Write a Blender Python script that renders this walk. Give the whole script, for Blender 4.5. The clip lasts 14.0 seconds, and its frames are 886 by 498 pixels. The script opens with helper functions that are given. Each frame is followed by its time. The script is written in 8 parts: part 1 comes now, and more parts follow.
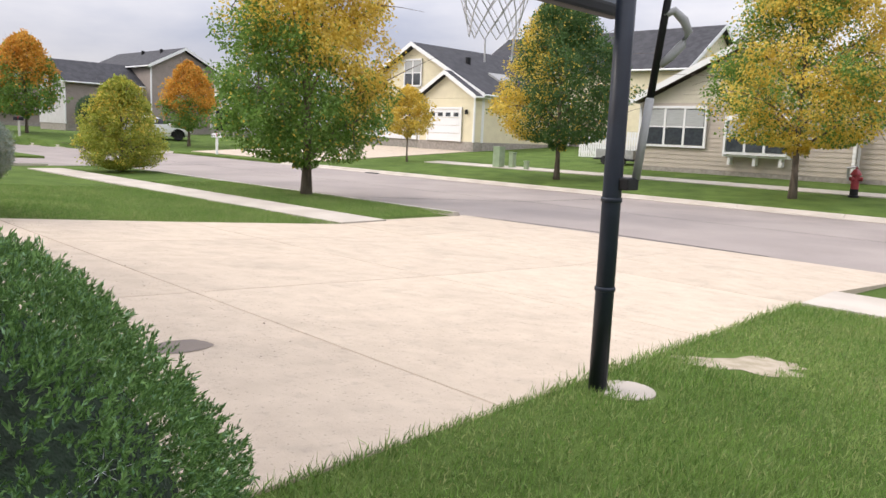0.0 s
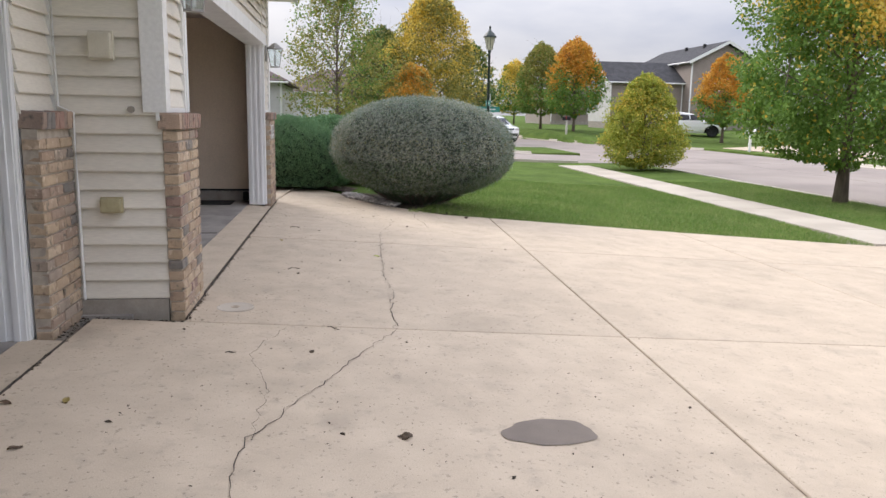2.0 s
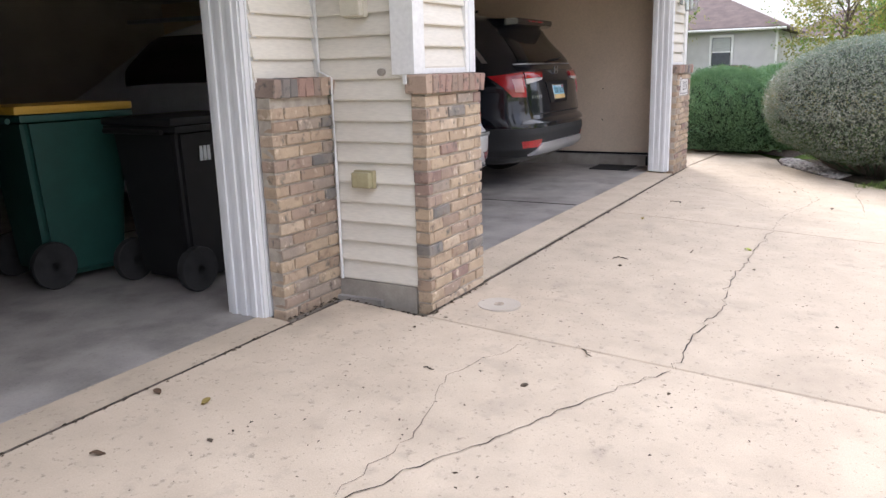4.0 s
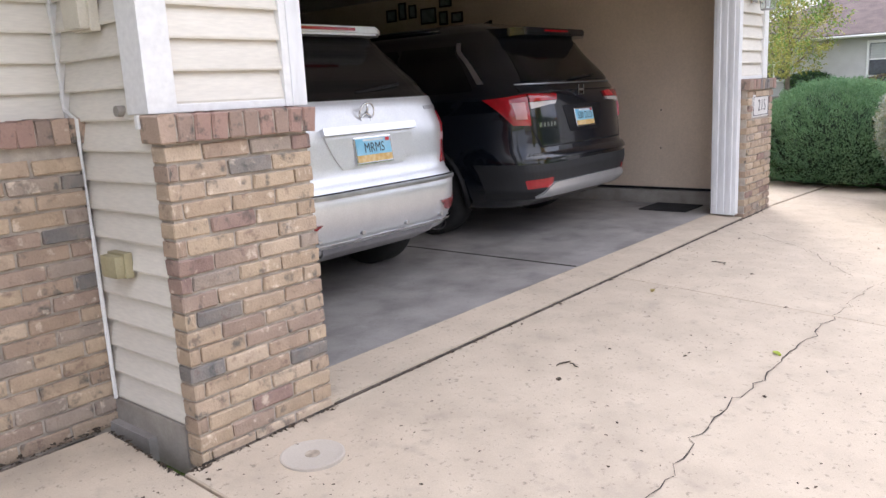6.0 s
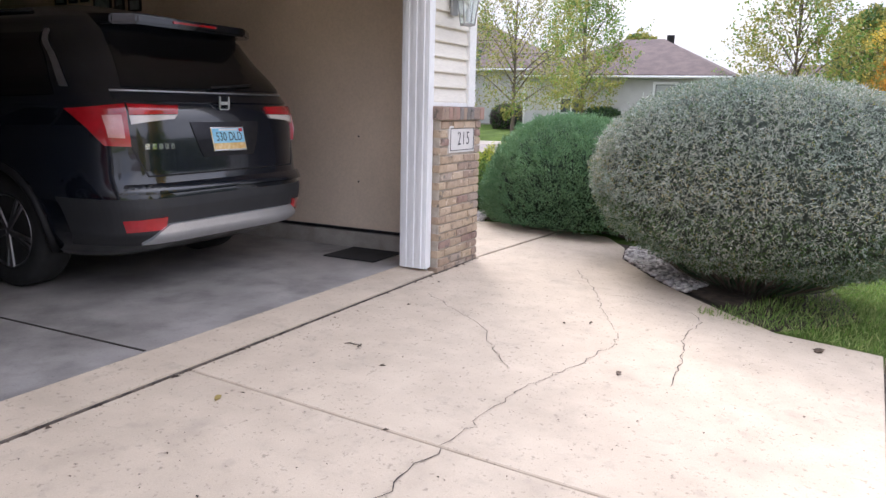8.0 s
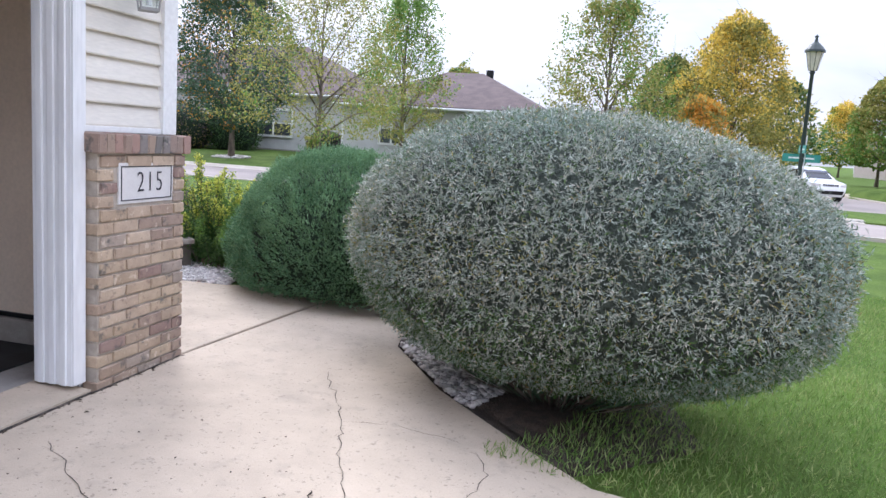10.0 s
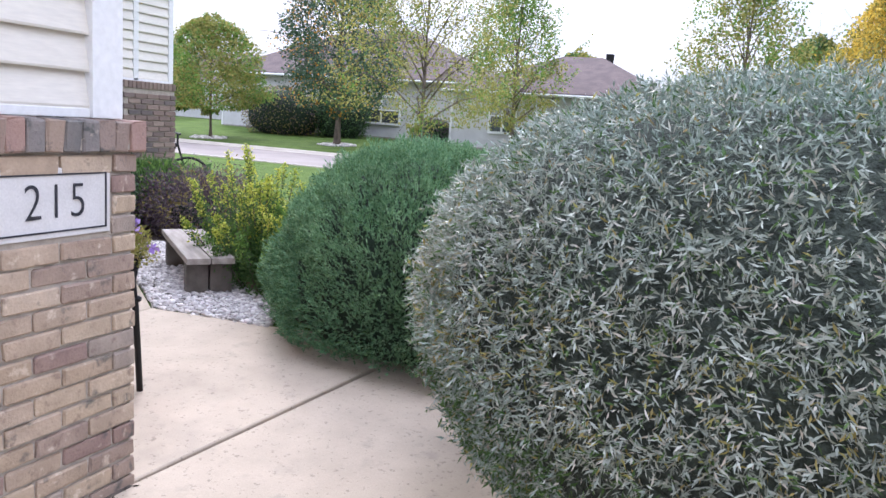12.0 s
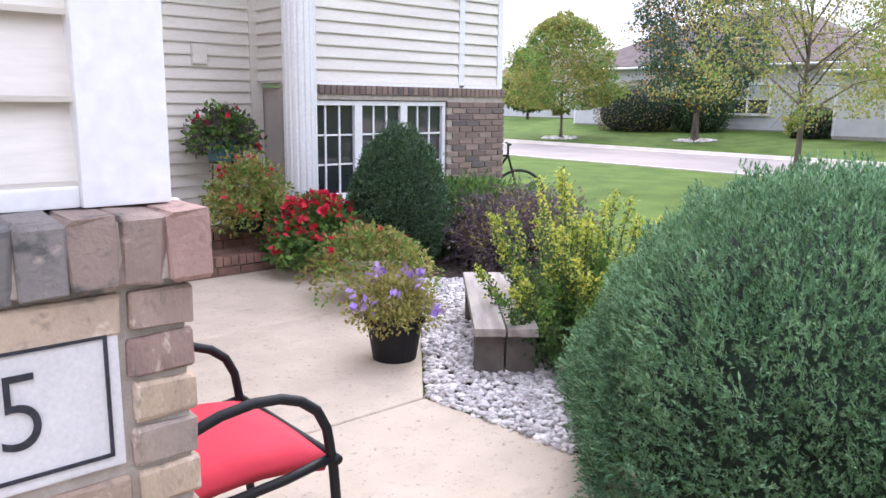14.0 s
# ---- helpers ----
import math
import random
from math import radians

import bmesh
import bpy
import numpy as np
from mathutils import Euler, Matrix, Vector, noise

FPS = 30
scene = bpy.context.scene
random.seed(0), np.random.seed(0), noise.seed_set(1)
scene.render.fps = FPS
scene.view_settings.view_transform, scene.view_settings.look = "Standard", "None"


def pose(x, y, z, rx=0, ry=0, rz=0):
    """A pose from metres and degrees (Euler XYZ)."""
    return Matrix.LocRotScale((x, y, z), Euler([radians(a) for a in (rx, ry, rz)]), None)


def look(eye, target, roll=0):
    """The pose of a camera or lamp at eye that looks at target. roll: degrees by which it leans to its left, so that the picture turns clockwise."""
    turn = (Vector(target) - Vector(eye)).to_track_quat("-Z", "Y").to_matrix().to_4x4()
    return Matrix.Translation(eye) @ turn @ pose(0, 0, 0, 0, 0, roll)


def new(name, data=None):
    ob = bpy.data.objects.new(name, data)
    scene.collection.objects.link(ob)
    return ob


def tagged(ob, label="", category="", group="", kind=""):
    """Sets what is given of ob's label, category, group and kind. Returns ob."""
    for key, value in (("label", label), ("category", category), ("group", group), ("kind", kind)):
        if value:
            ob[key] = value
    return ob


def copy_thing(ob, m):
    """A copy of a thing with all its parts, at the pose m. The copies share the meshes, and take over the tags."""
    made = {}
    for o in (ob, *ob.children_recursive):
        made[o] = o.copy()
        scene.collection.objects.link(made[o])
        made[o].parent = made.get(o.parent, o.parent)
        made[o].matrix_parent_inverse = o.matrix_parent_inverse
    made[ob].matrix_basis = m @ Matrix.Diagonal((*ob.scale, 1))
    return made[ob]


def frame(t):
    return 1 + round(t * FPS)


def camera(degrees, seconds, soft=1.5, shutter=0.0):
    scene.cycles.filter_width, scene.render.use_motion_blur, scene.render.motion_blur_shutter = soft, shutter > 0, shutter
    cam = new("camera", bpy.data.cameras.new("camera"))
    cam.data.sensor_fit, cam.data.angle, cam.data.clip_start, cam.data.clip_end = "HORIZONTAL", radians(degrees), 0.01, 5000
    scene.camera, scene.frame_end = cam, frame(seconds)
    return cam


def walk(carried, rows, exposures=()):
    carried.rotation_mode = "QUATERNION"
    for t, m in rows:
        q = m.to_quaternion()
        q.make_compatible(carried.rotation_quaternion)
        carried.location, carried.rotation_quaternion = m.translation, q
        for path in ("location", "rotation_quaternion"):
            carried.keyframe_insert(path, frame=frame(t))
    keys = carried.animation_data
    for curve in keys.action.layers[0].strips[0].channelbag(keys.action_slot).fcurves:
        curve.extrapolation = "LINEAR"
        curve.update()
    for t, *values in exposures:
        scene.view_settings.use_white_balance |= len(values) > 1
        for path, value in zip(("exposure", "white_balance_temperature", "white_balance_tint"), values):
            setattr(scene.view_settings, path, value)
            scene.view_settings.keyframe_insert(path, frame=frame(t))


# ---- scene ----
cam = camera(60.2, 14.0)
METRES, EYE, TILT, LEAN, TURN = 13.8, 1.5, 0.0, 0.0, 43.7
ROWS = [
    (0.0, 0.0, 0.0, 0.0, 0.36, -8.48, -2.42),
    (0.5, 0.0024, 0.0334, 0.001, 7.8, -8.78, -1.94),
    (1.0, 0.0065, 0.066, 0.0025, 16.62, -9.08, -1.52),
    (1.5, 0.0117, 0.0957, 0.0043, 26.64, -9.52, -1.38),
    (2.0, 0.0046, 0.1251, 0.0038, 39.08, -10.02, -1.04),
    (2.5, 0.0076, 0.155, 0.0033, 53.4, -10.74, -0.82),
    (5.0, -0.0631, 0.3099, 0.0046, 80.48, -13.25, 2.97),
    (5.5, -0.0893, 0.3394, 0.0051, 83.42, -12.42, 3.13),
    (6.0, -0.1086, 0.3753, 0.0041, 85.94, -11.64, 2.84),
    (6.5, -0.1346, 0.4044, 0.0036, 86.67, -11.04, 2.14),
    (7.0, -0.1537, 0.4376, 0.0031, 86.00, -10.57, 1.48),
    (7.5, -0.1809, 0.4667, 0.0031, 81.65, -10.40, 0.87),
    (8.0, -0.2041, 0.4961, 0.003, 73.61, -10.68, -1.36),
    (8.5, -0.227, 0.5201, 0.0039, 65.84, -9.43, -3.42),
    (9.0, -0.2567, 0.5434, 0.0059, 60.88, -8.0, -3.72),
    (11.5, -0.4181, 0.6462, 0.0073, 64.03, -8.78, -3.91),
    (12.0, -0.4525, 0.6562, 0.0071, 69.35, -9.46, -4.03),
    (12.5, -0.4904, 0.6691, 0.0075, 76.07, -10.51, -3.6),
    (13.0, -0.5222, 0.6768, 0.0087, 82.48, -11.24, -2.7),
    (13.5, -0.5533, 0.6803, 0.0103, 88.74, -11.3, -1.48),
    (14.0, -0.5786, 0.6864, 0.0132, 95.18, -10.91, -0.73),
]
walk(cam, [(t, pose(0, 0, EYE, TILT, LEAN, TURN) @ pose(METRES * x, METRES * y, METRES * z, 90 + pitch, roll, yaw)) for t, x, y, z, yaw, pitch, roll in ROWS],
     exposures=[(0.0, 0.27, 6700, 13), (1.5, 0.15, 6600, 12), (2.0, 0.25, 6580, 12), (2.7, 0.58, 6550, 13), (5.0, 0.90, 6400, 14), (7.0, 0.83, 6350, 15), (8.0, 0.78, 6250, 16), (9.0, 0.60, 5980, 15), (11.5, 0.80, 5820, 16), (12.5, 0.82, 5870, 18), (14.0, 0.98, 5980, 19)])

# ---- world and light: bright overcast, low sun behind thin cloud to the south-west ----
world = bpy.data.worlds.new("world")
scene.world = world
world.use_nodes = True
wn, wl = world.node_tree.nodes, world.node_tree.links
wn.clear()
w_out = wn.new("ShaderNodeOutputWorld")
w_bg = wn.new("ShaderNodeBackground")
w_sky = wn.new("ShaderNodeTexSky")
w_sky.sky_type = "NISHITA"
w_sky.sun_disc = False
w_sky.sun_elevation = radians(34)
w_sky.sun_rotation = radians(232)
w_sky.air_density, w_sky.dust_density, w_sky.ozone_density = 1.0, 2.5, 1.0
w_tc = wn.new("ShaderNodeTexCoord")
w_map = wn.new("ShaderNodeMapping")
w_map.inputs["Scale"].default_value = (1.0, 1.0, 3.2)
w_noise = wn.new("ShaderNodeTexNoise")
w_noise.inputs["Scale"].default_value = 2.3
w_noise.inputs["Detail"].default_value = 6
w_noise.inputs["Roughness"].default_value = 0.52
w_ramp = wn.new("ShaderNodeValToRGB")
w_ramp.color_ramp.elements[0].position = 0.3
w_ramp.color_ramp.elements[0].color = (5.2, 5.8, 7.6, 1)
w_ramp.color_ramp.elements[1].position = 0.66
w_ramp.color_ramp.elements[1].color = (11.0, 11.0, 11.4, 1)
w_mix = wn.new("ShaderNodeMix")
w_mix.data_type = "RGBA"
w_mix.inputs["Factor"].default_value = 0.86
wl.new(w_tc.outputs["Generated"], w_map.inputs["Vector"])
wl.new(w_map.outputs["Vector"], w_noise.inputs["Vector"])
wl.new(w_noise.outputs["Fac"], w_ramp.inputs["Fac"])
wl.new(w_sky.outputs["Color"], w_mix.inputs["A"])
wl.new(w_ramp.outputs["Color"], w_mix.inputs["B"])
# cloud cover grows brighter towards the zenith
w_sep = wn.new("ShaderNodeSeparateXYZ")
wl.new(w_tc.outputs["Generated"], w_sep.inputs["Vector"])
w_up = wn.new("ShaderNodeMapRange")
w_up.inputs["From Min"].default_value, w_up.inputs["From Max"].default_value = 0.0, 1.0
w_up.inputs["To Min"].default_value, w_up.inputs["To Max"].default_value = 0.056, 0.25
wl.new(w_sep.outputs["Z"], w_up.inputs["Value"])
wl.new(w_mix.outputs["Result"], w_bg.inputs["Color"])
wl.new(w_up.outputs["Result"], w_bg.inputs["Strength"])
wl.new(w_bg.outputs["Background"], w_out.inputs["Surface"])
sun = new("sun", bpy.data.lights.new("sun", "SUN"))
sun.data.energy, sun.data.angle, sun.data.color = 1.7, radians(25), (1.0, 0.95, 0.88)
sun.matrix_world = look((-20, -16, 18), (0, 0, 0))
scene.view_settings.exposure = 0.0

# ---- materials ----
MATS = {}


def mat(name, col, col2=None, rough=0.8, scale=8.0, fine=120.0, bump=0.15, metal=0.0, spread=0.5, rnd=0.0, island=0.0,
        coat=0.0, emit=None, spec=0.5, transl=0.0, ramp=None, stretch=None, bdist=0.004, speck=0.0, speck_scale=60.0, blotch=0.0, blotch_scale=0.8, smudges=()):
    """A two-scale surface: patches between col and col2, a fine grain on top, a little relief; rnd or island vary it piece by piece."""
    if name in MATS:
        return MATS[name]
    m = bpy.data.materials.new(name)
    m.use_nodes = True
    n, l = m.node_tree.nodes, m.node_tree.links
    b = n["Principled BSDF"]
    col2 = col2 or tuple(c * 0.8 for c in col)
    tc = n.new("ShaderNodeTexCoord")
    src = tc.outputs["Object"]
    if stretch:
        mp = n.new("ShaderNodeMapping")
        mp.inputs["Scale"].default_value = stretch
        l.new(src, mp.inputs["Vector"])
        src = mp.outputs["Vector"]
    if smudges:
        # each piece starts elsewhere in the pattern
        oi, va = n.new("ShaderNodeObjectInfo"), n.new("ShaderNodeVectorMath")
        va.operation = "MULTIPLY_ADD"
        l.new(oi.outputs["Random"], va.inputs[0])
        va.inputs[1].default_value = (61.0, 37.0, 83.0)
        l.new(src, va.inputs[2])
        src = va.outputs["Vector"]
    n1, n2 = n.new("ShaderNodeTexNoise"), n.new("ShaderNodeTexNoise")
    n1.inputs["Scale"].default_value, n1.inputs["Detail"].default_value = scale, 5
    n2.inputs["Scale"].default_value, n2.inputs["Detail"].default_value = fine, 3
    l.new(src, n1.inputs["Vector"])
    l.new(src, n2.inputs["Vector"])
    r = n.new("ShaderNodeValToRGB")
    e = r.color_ramp.elements
    e[0].position, e[1].position = 0.5 - spread / 2 * 0.5, 0.5 + spread / 2 * 0.5
    e[0].color, e[1].color = (*col2, 1), (*col, 1)
    l.new(n1.outputs["Fac"], r.inputs["Fac"])
    base = r.outputs["Color"]
    if rnd or island or ramp:
        if island:
            g = n.new("ShaderNodeNewGeometry")
            rv = g.outputs["Random Per Island"]
        else:
            g = n.new("ShaderNodeObjectInfo")
            rv = g.outputs["Random"]
        if ramp:
            rr = n.new("ShaderNodeValToRGB")
            rr.color_ramp.interpolation = "CONSTANT" if len(ramp) > 3 and not island else "LINEAR"
            el = rr.color_ramp.elements
            while len(el) < len(ramp):
                el.new(0.5)
            for q, (p, c) in zip(el, ramp):
                q.position, q.color = p, (*c, 1)
            l.new(rv, rr.inputs["Fac"])
            mx = n.new("ShaderNodeMix")
            mx.data_type, mx.blend_type = "RGBA", "MIX"
            mx.inputs["Factor"].default_value = 0.74
            l.new(base, mx.inputs["A"])
            l.new(rr.outputs["Color"], mx.inputs["B"])
            base = mx.outputs["Result"]
        else:
            k = n.new("ShaderNodeMapRange")
            amp = rnd or island
            k.inputs["To Min"].default_value, k.inputs["To Max"].default_value = 1 - amp, 1 + amp
            l.new(rv, k.inputs["Value"])
            hv = n.new("ShaderNodeHueSaturation")
            l.new(base, hv.inputs["Color"])
            l.new(k.outputs["Result"], hv.inputs["Value"])
            base = hv.outputs["Color"]
    for scol, sscale, lo, hi, amount in smudges:
        sn, sm, sx = n.new("ShaderNodeTexNoise"), n.new("ShaderNodeMapRange"), n.new("ShaderNodeMix")
        sn.inputs["Scale"].default_value, sn.inputs["Detail"].default_value, sn.inputs["Roughness"].default_value = sscale, 4, 0.6
        l.new(src, sn.inputs["Vector"])
        sm.inputs["From Min"].default_value, sm.inputs["From Max"].default_value, sm.inputs["To Max"].default_value = lo, hi, amount
        l.new(sn.outputs["Fac"], sm.inputs["Value"])
        sx.data_type = "RGBA"
        l.new(sm.outputs["Result"], sx.inputs["Factor"])
        l.new(base, sx.inputs["A"])
        sx.inputs["B"].default_value = (*scol, 1)
        base = sx.outputs["Result"]
    for amount, sc, lo, hi in ((speck, speck_scale, 0.60, 0.68), (blotch, blotch_scale, 0.50, 0.72)):
        if amount:
            sn = n.new("ShaderNodeTexNoise")
            sn.inputs["Scale"].default_value, sn.inputs["Detail"].default_value, sn.inputs["Roughness"].default_value = sc, 6, 0.62
            l.new(src, sn.inputs["Vector"])
            sm = n.new("ShaderNodeMapRange")
            sm.inputs["From Min"].default_value, sm.inputs["From Max"].default_value = lo, hi
            sm.inputs["To Min"].default_value, sm.inputs["To Max"].default_value = 1.0, 1.0 - amount
            l.new(sn.outputs["Fac"], sm.inputs["Value"])
            sh = n.new("ShaderNodeHueSaturation")
            l.new(base, sh.inputs["Color"])
            l.new(sm.outputs["Result"], sh.inputs["Value"])
            base = sh.outputs["Color"]
    k2 = n.new("ShaderNodeMapRange")
    k2.inputs["To Min"].default_value, k2.inputs["To Max"].default_value = 0.86, 1.14
    l.new(n2.outputs["Fac"], k2.inputs["Value"])
    h2 = n.new("ShaderNodeHueSaturation")
    l.new(base, h2.inputs["Color"])
    l.new(k2.outputs["Result"], h2.inputs["Value"])
    l.new(h2.outputs["Color"], b.inputs["Base Color"])
    b.inputs["Roughness"].default_value, b.inputs["Metallic"].default_value = rough, metal
    b.inputs["Coat Weight"].default_value = coat
    b.inputs["Coat Roughness"].default_value = 0.05
    b.inputs["Specular IOR Level"].default_value = spec
    if transl:
        t = n.new("ShaderNodeBsdfTranslucent")
        l.new(h2.outputs["Color"], t.inputs["Color"])
        ms = n.new("ShaderNodeMixShader")
        ms.inputs["Fac"].default_value = transl
        l.new(b.outputs["BSDF"], ms.inputs[1])
        l.new(t.outputs["BSDF"], ms.inputs[2])
        l.new(ms.outputs["Shader"], n["Material Output"].inputs["Surface"])
    if bump:
        bp = n.new("ShaderNodeBump")
        bp.inputs["Strength"].default_value, bp.inputs["Distance"].default_value = bump, bdist
        l.new(n2.outputs["Fac"], bp.inputs["Height"])
        l.new(bp.outputs["Normal"], b.inputs["Normal"])
    if emit:
        b.inputs["Emission Color"].default_value, b.inputs["Emission Strength"].default_value = (*emit[:3], 1), emit[3]
    MATS[name] = m
    return m


def glass(name, col=(0.9, 0.95, 0.95), rough=0.02):
    if name in MATS:
        return MATS[name]
    m = bpy.data.materials.new(name)
    m.use_nodes = True
    b = m.node_tree.nodes["Principled BSDF"]
    b.inputs["Base Color"].default_value = (*col, 1)
    b.inputs["Roughness"].default_value = rough
    b.inputs["Transmission Weight"].default_value = 1.0
    b.inputs["IOR"].default_value = 1.45
    MATS[name] = m
    return m


# ---- mesh helpers ----
def thing(name, label="", category="", group="", kind="", at=(0, 0, 0), rz=0.0):
    ob = new(name)
    ob.empty_display_size = 0.2
    ob.matrix_world = pose(*at, 0, 0, rz)
    return tagged(ob, label, category, group, kind)


def mesh_of(bm, name, material=None, smooth=False):
    me = bpy.data.meshes.new(name)
    bm.normal_update()
    bm.to_mesh(me)
    bm.free()
    if material:
        me.materials.append(material)
    if smooth:
        me.polygons.foreach_set("use_smooth", [True] * len(me.polygons))
    return me


def part(name, bm, material, parent=None, label="", smooth=False):
    ob = new(name, mesh_of(bm, name, material, smooth))
    if parent:
        ob.parent = parent
    return tagged(ob, label)


def raw(name, verts, faces, material, parent=None, label="", smooth=False):
    me = bpy.data.meshes.new(name)
    me.from_pydata(verts, [], faces)
    me.update()
    me.materials.append(material)
    if smooth:
        me.polygons.foreach_set("use_smooth", [True] * len(me.polygons))
    ob = new(name, me)
    if parent:
        ob.parent = parent
    return tagged(ob, label)


def box(bm, x0, x1, y0, y1, z0, z1, bevel=0.0, m=None):
    r = bmesh.ops.create_cube(bm, size=1)
    vs = r["verts"]
    bmesh.ops.scale(bm, vec=(abs(x1 - x0), abs(y1 - y0), abs(z1 - z0)), verts=vs)
    bmesh.ops.translate(bm, vec=((x0 + x1) / 2, (y0 + y1) / 2, (z0 + z1) / 2), verts=vs)
    if bevel:
        es = list({e for v in vs for e in v.link_edges})
        r = bmesh.ops.bevel(bm, geom=es, offset=bevel, segments=2, affect="EDGES", profile=0.7)
        vs = list({v for f in r["faces"] for v in f.verts} | {v for v in vs if v.is_valid})
    if m is not None:
        bmesh.ops.transform(bm, matrix=m, verts=vs)
    return vs


def boxes(*specs, bevel=0.0):
    bm = bmesh.new()
    for s in specs:
        box(bm, *s[:6], bevel=bevel)
    return bm


def rod(bm, a, b, r0, r1=None, seg=10, caps=True):
    a, b = Vector(a), Vector(b)
    d = b - a
    r = bmesh.ops.create_cone(bm, cap_ends=caps, segments=seg, radius1=r0, radius2=r0 if r1 is None else r1, depth=d.length)
    q = d.to_track_quat("Z", "Y").to_matrix().to_4x4()
    bmesh.ops.transform(bm, matrix=Matrix.Translation((a + b) / 2) @ q, verts=r["verts"])
    return r["verts"]


def tube(bm, pts, r, seg=8):
    """A tube along points; r is one radius or one a point."""
    rs = r if isinstance(r, (list, tuple)) else [r] * len(pts)
    rings = []
    for i, p in enumerate(pts):
        p = Vector(p)
        d = (Vector(pts[min(i + 1, len(pts) - 1)]) - Vector(pts[max(i - 1, 0)])).normalized()
        q = d.to_track_quat("Z", "Y")
        rings.append([bm.verts.new(p + q @ Vector((rs[i] * math.cos(6.2832 * k / seg), rs[i] * math.sin(6.2832 * k / seg), 0))) for k in range(seg)])
    for a, b in zip(rings, rings[1:]):
        for k in range(seg):
            bm.faces.new((a[k], a[(k + 1) % seg], b[(k + 1) % seg], b[k]))
    bm.faces.new(rings[0][::-1])
    bm.faces.new(rings[-1])


def lathe(bm, profile, at=(0, 0, 0), seg=24, sx=1.0, sy=1.0):
    rings = []
    for r, z in profile:
        rings.append([bm.verts.new((at[0] + sx * r * math.cos(6.2832 * k / seg), at[1] + sy * r * math.sin(6.2832 * k / seg), at[2] + z)) for k in range(seg)])
    for a, b in zip(rings, rings[1:]):
        for k in range(seg):
            bm.faces.new((a[k], a[(k + 1) % seg], b[(k + 1) % seg], b[k]))
    bm.faces.new(rings[0][::-1])
    bm.faces.new(rings[-1])


def prism(bm, pts, z0, z1):
    """An upright prism on a plan outline (counter-clockwise)."""
    lo = [bm.verts.new((x, y, z0 if not callable(z0) else z0(x, y))) for x, y in pts]
    hi = [bm.verts.new((x, y, z1 if not callable(z1) else z1(x, y))) for x, y in pts]
    bm.faces.new(hi)
    bm.faces.new(lo[::-1])
    for i in range(len(pts)):
        j = (i + 1) % len(pts)
        bm.faces.new((lo[i], lo[j], hi[j], hi[i]))


def writing(name, text, size, m, material, parent, depth=0.001, align="CENTER", xs=1.0, thin=0.0):
    cu = bpy.data.curves.new(name, "FONT")
    cu.offset = -thin
    cu.body, cu.size, cu.extrude, cu.align_x, cu.align_y = text, size, depth, align, "CENTER"
    tmp = bpy.data.objects.new(name, cu)
    me = bpy.data.meshes.new_from_object(tmp)
    bpy.data.objects.remove(tmp)
    me.materials.clear()
    me.materials.append(material)
    ob = new(name, me)
    ob.parent = parent
    ob.matrix_local = m @ Matrix.Diagonal((xs, 1, 1, 1))
    return ob


# ---- the lie of the land ----
def lerp(a, b, f):
    return a + (b - a) * min(1.0, max(0.0, f))


Y0 = 0.27            # front of the garage
NEAR_KERB, FAR_KERB = 12.9, 23.3
SIDE_NEAR, SIDE_FAR = -30.6, -38.2


def g(x, y):
    """Height of the lawn and pavements (not of the carriageways)."""
    if y > FAR_KERB:
        z = -0.25 + lerp(0, 1.6, (y - FAR_KERB) / 30)
    elif y > 9:
        z = -0.25
    elif y > Y0:
        z = 0.23 - 0.055 * (y - Y0)
    else:
        z = 0.23
    if x < -16 and y < 9:
        z = lerp(z, -0.02 if y < 2 else lerp(-0.02, -0.25, (y - 2) / 7), (-16 - x) / 13)
    if x < SIDE_FAR and y < 6:
        z += lerp(0, 0.5, (SIDE_FAR - x) / 12) * lerp(1, 0, (y - 2) / 4)
    if x < -46 and y > 13:
        z = max(z, lerp(-0.25, 0.5, (-46 - x) / 12 * lerp(0, 1, (y - 13) / 3)))
    return z


def road_z(x, y):
    if y > NEAR_KERB - 0.01:
        return -0.36
    return lerp(-0.12, -0.36, (y - 2) / (NEAR_KERB - 2))

M_CONC = mat("driveway_concrete", (0.54, 0.448, 0.343), (0.455, 0.375, 0.285), rough=0.9, scale=4.5, fine=170, bump=0.4, spread=0.9, rnd=0.05, speck=0.36, speck_scale=34, blotch=0.15, blotch_scale=1.1,
             smudges=(((0.13, 0.105, 0.085), 48, 0.655, 0.70, 0.5), ((0.27, 0.225, 0.18), 1.7, 0.60, 0.76, 0.42), ((0.30, 0.25, 0.20), 8, 0.58, 0.72, 0.35)))
M_CONC2 = mat("pavement_concrete", (0.50, 0.45, 0.38), (0.42, 0.37, 0.31), rough=0.9, scale=1.2, fine=150, bump=0.2)
M_GFLOOR = mat("garage_floor_concrete", (0.40, 0.375, 0.35), (0.22, 0.205, 0.19), rough=0.5, scale=3.2, fine=90, bump=0.08, spread=0.9, speck=0.25, blotch=0.4, blotch_scale=2.6)
M_JOINT = mat("joint_dirt", (0.13, 0.105, 0.085), (0.035, 0.03, 0.025), rough=1, scale=12, spread=0.4)
M_ASPHALT = mat("asphalt_worn", (0.32, 0.275, 0.245), (0.26, 0.222, 0.20), rough=0.9, scale=0.35, fine=60, bump=0.2, speck=0.2, speck_scale=14, blotch=0.15, blotch_scale=0.3)
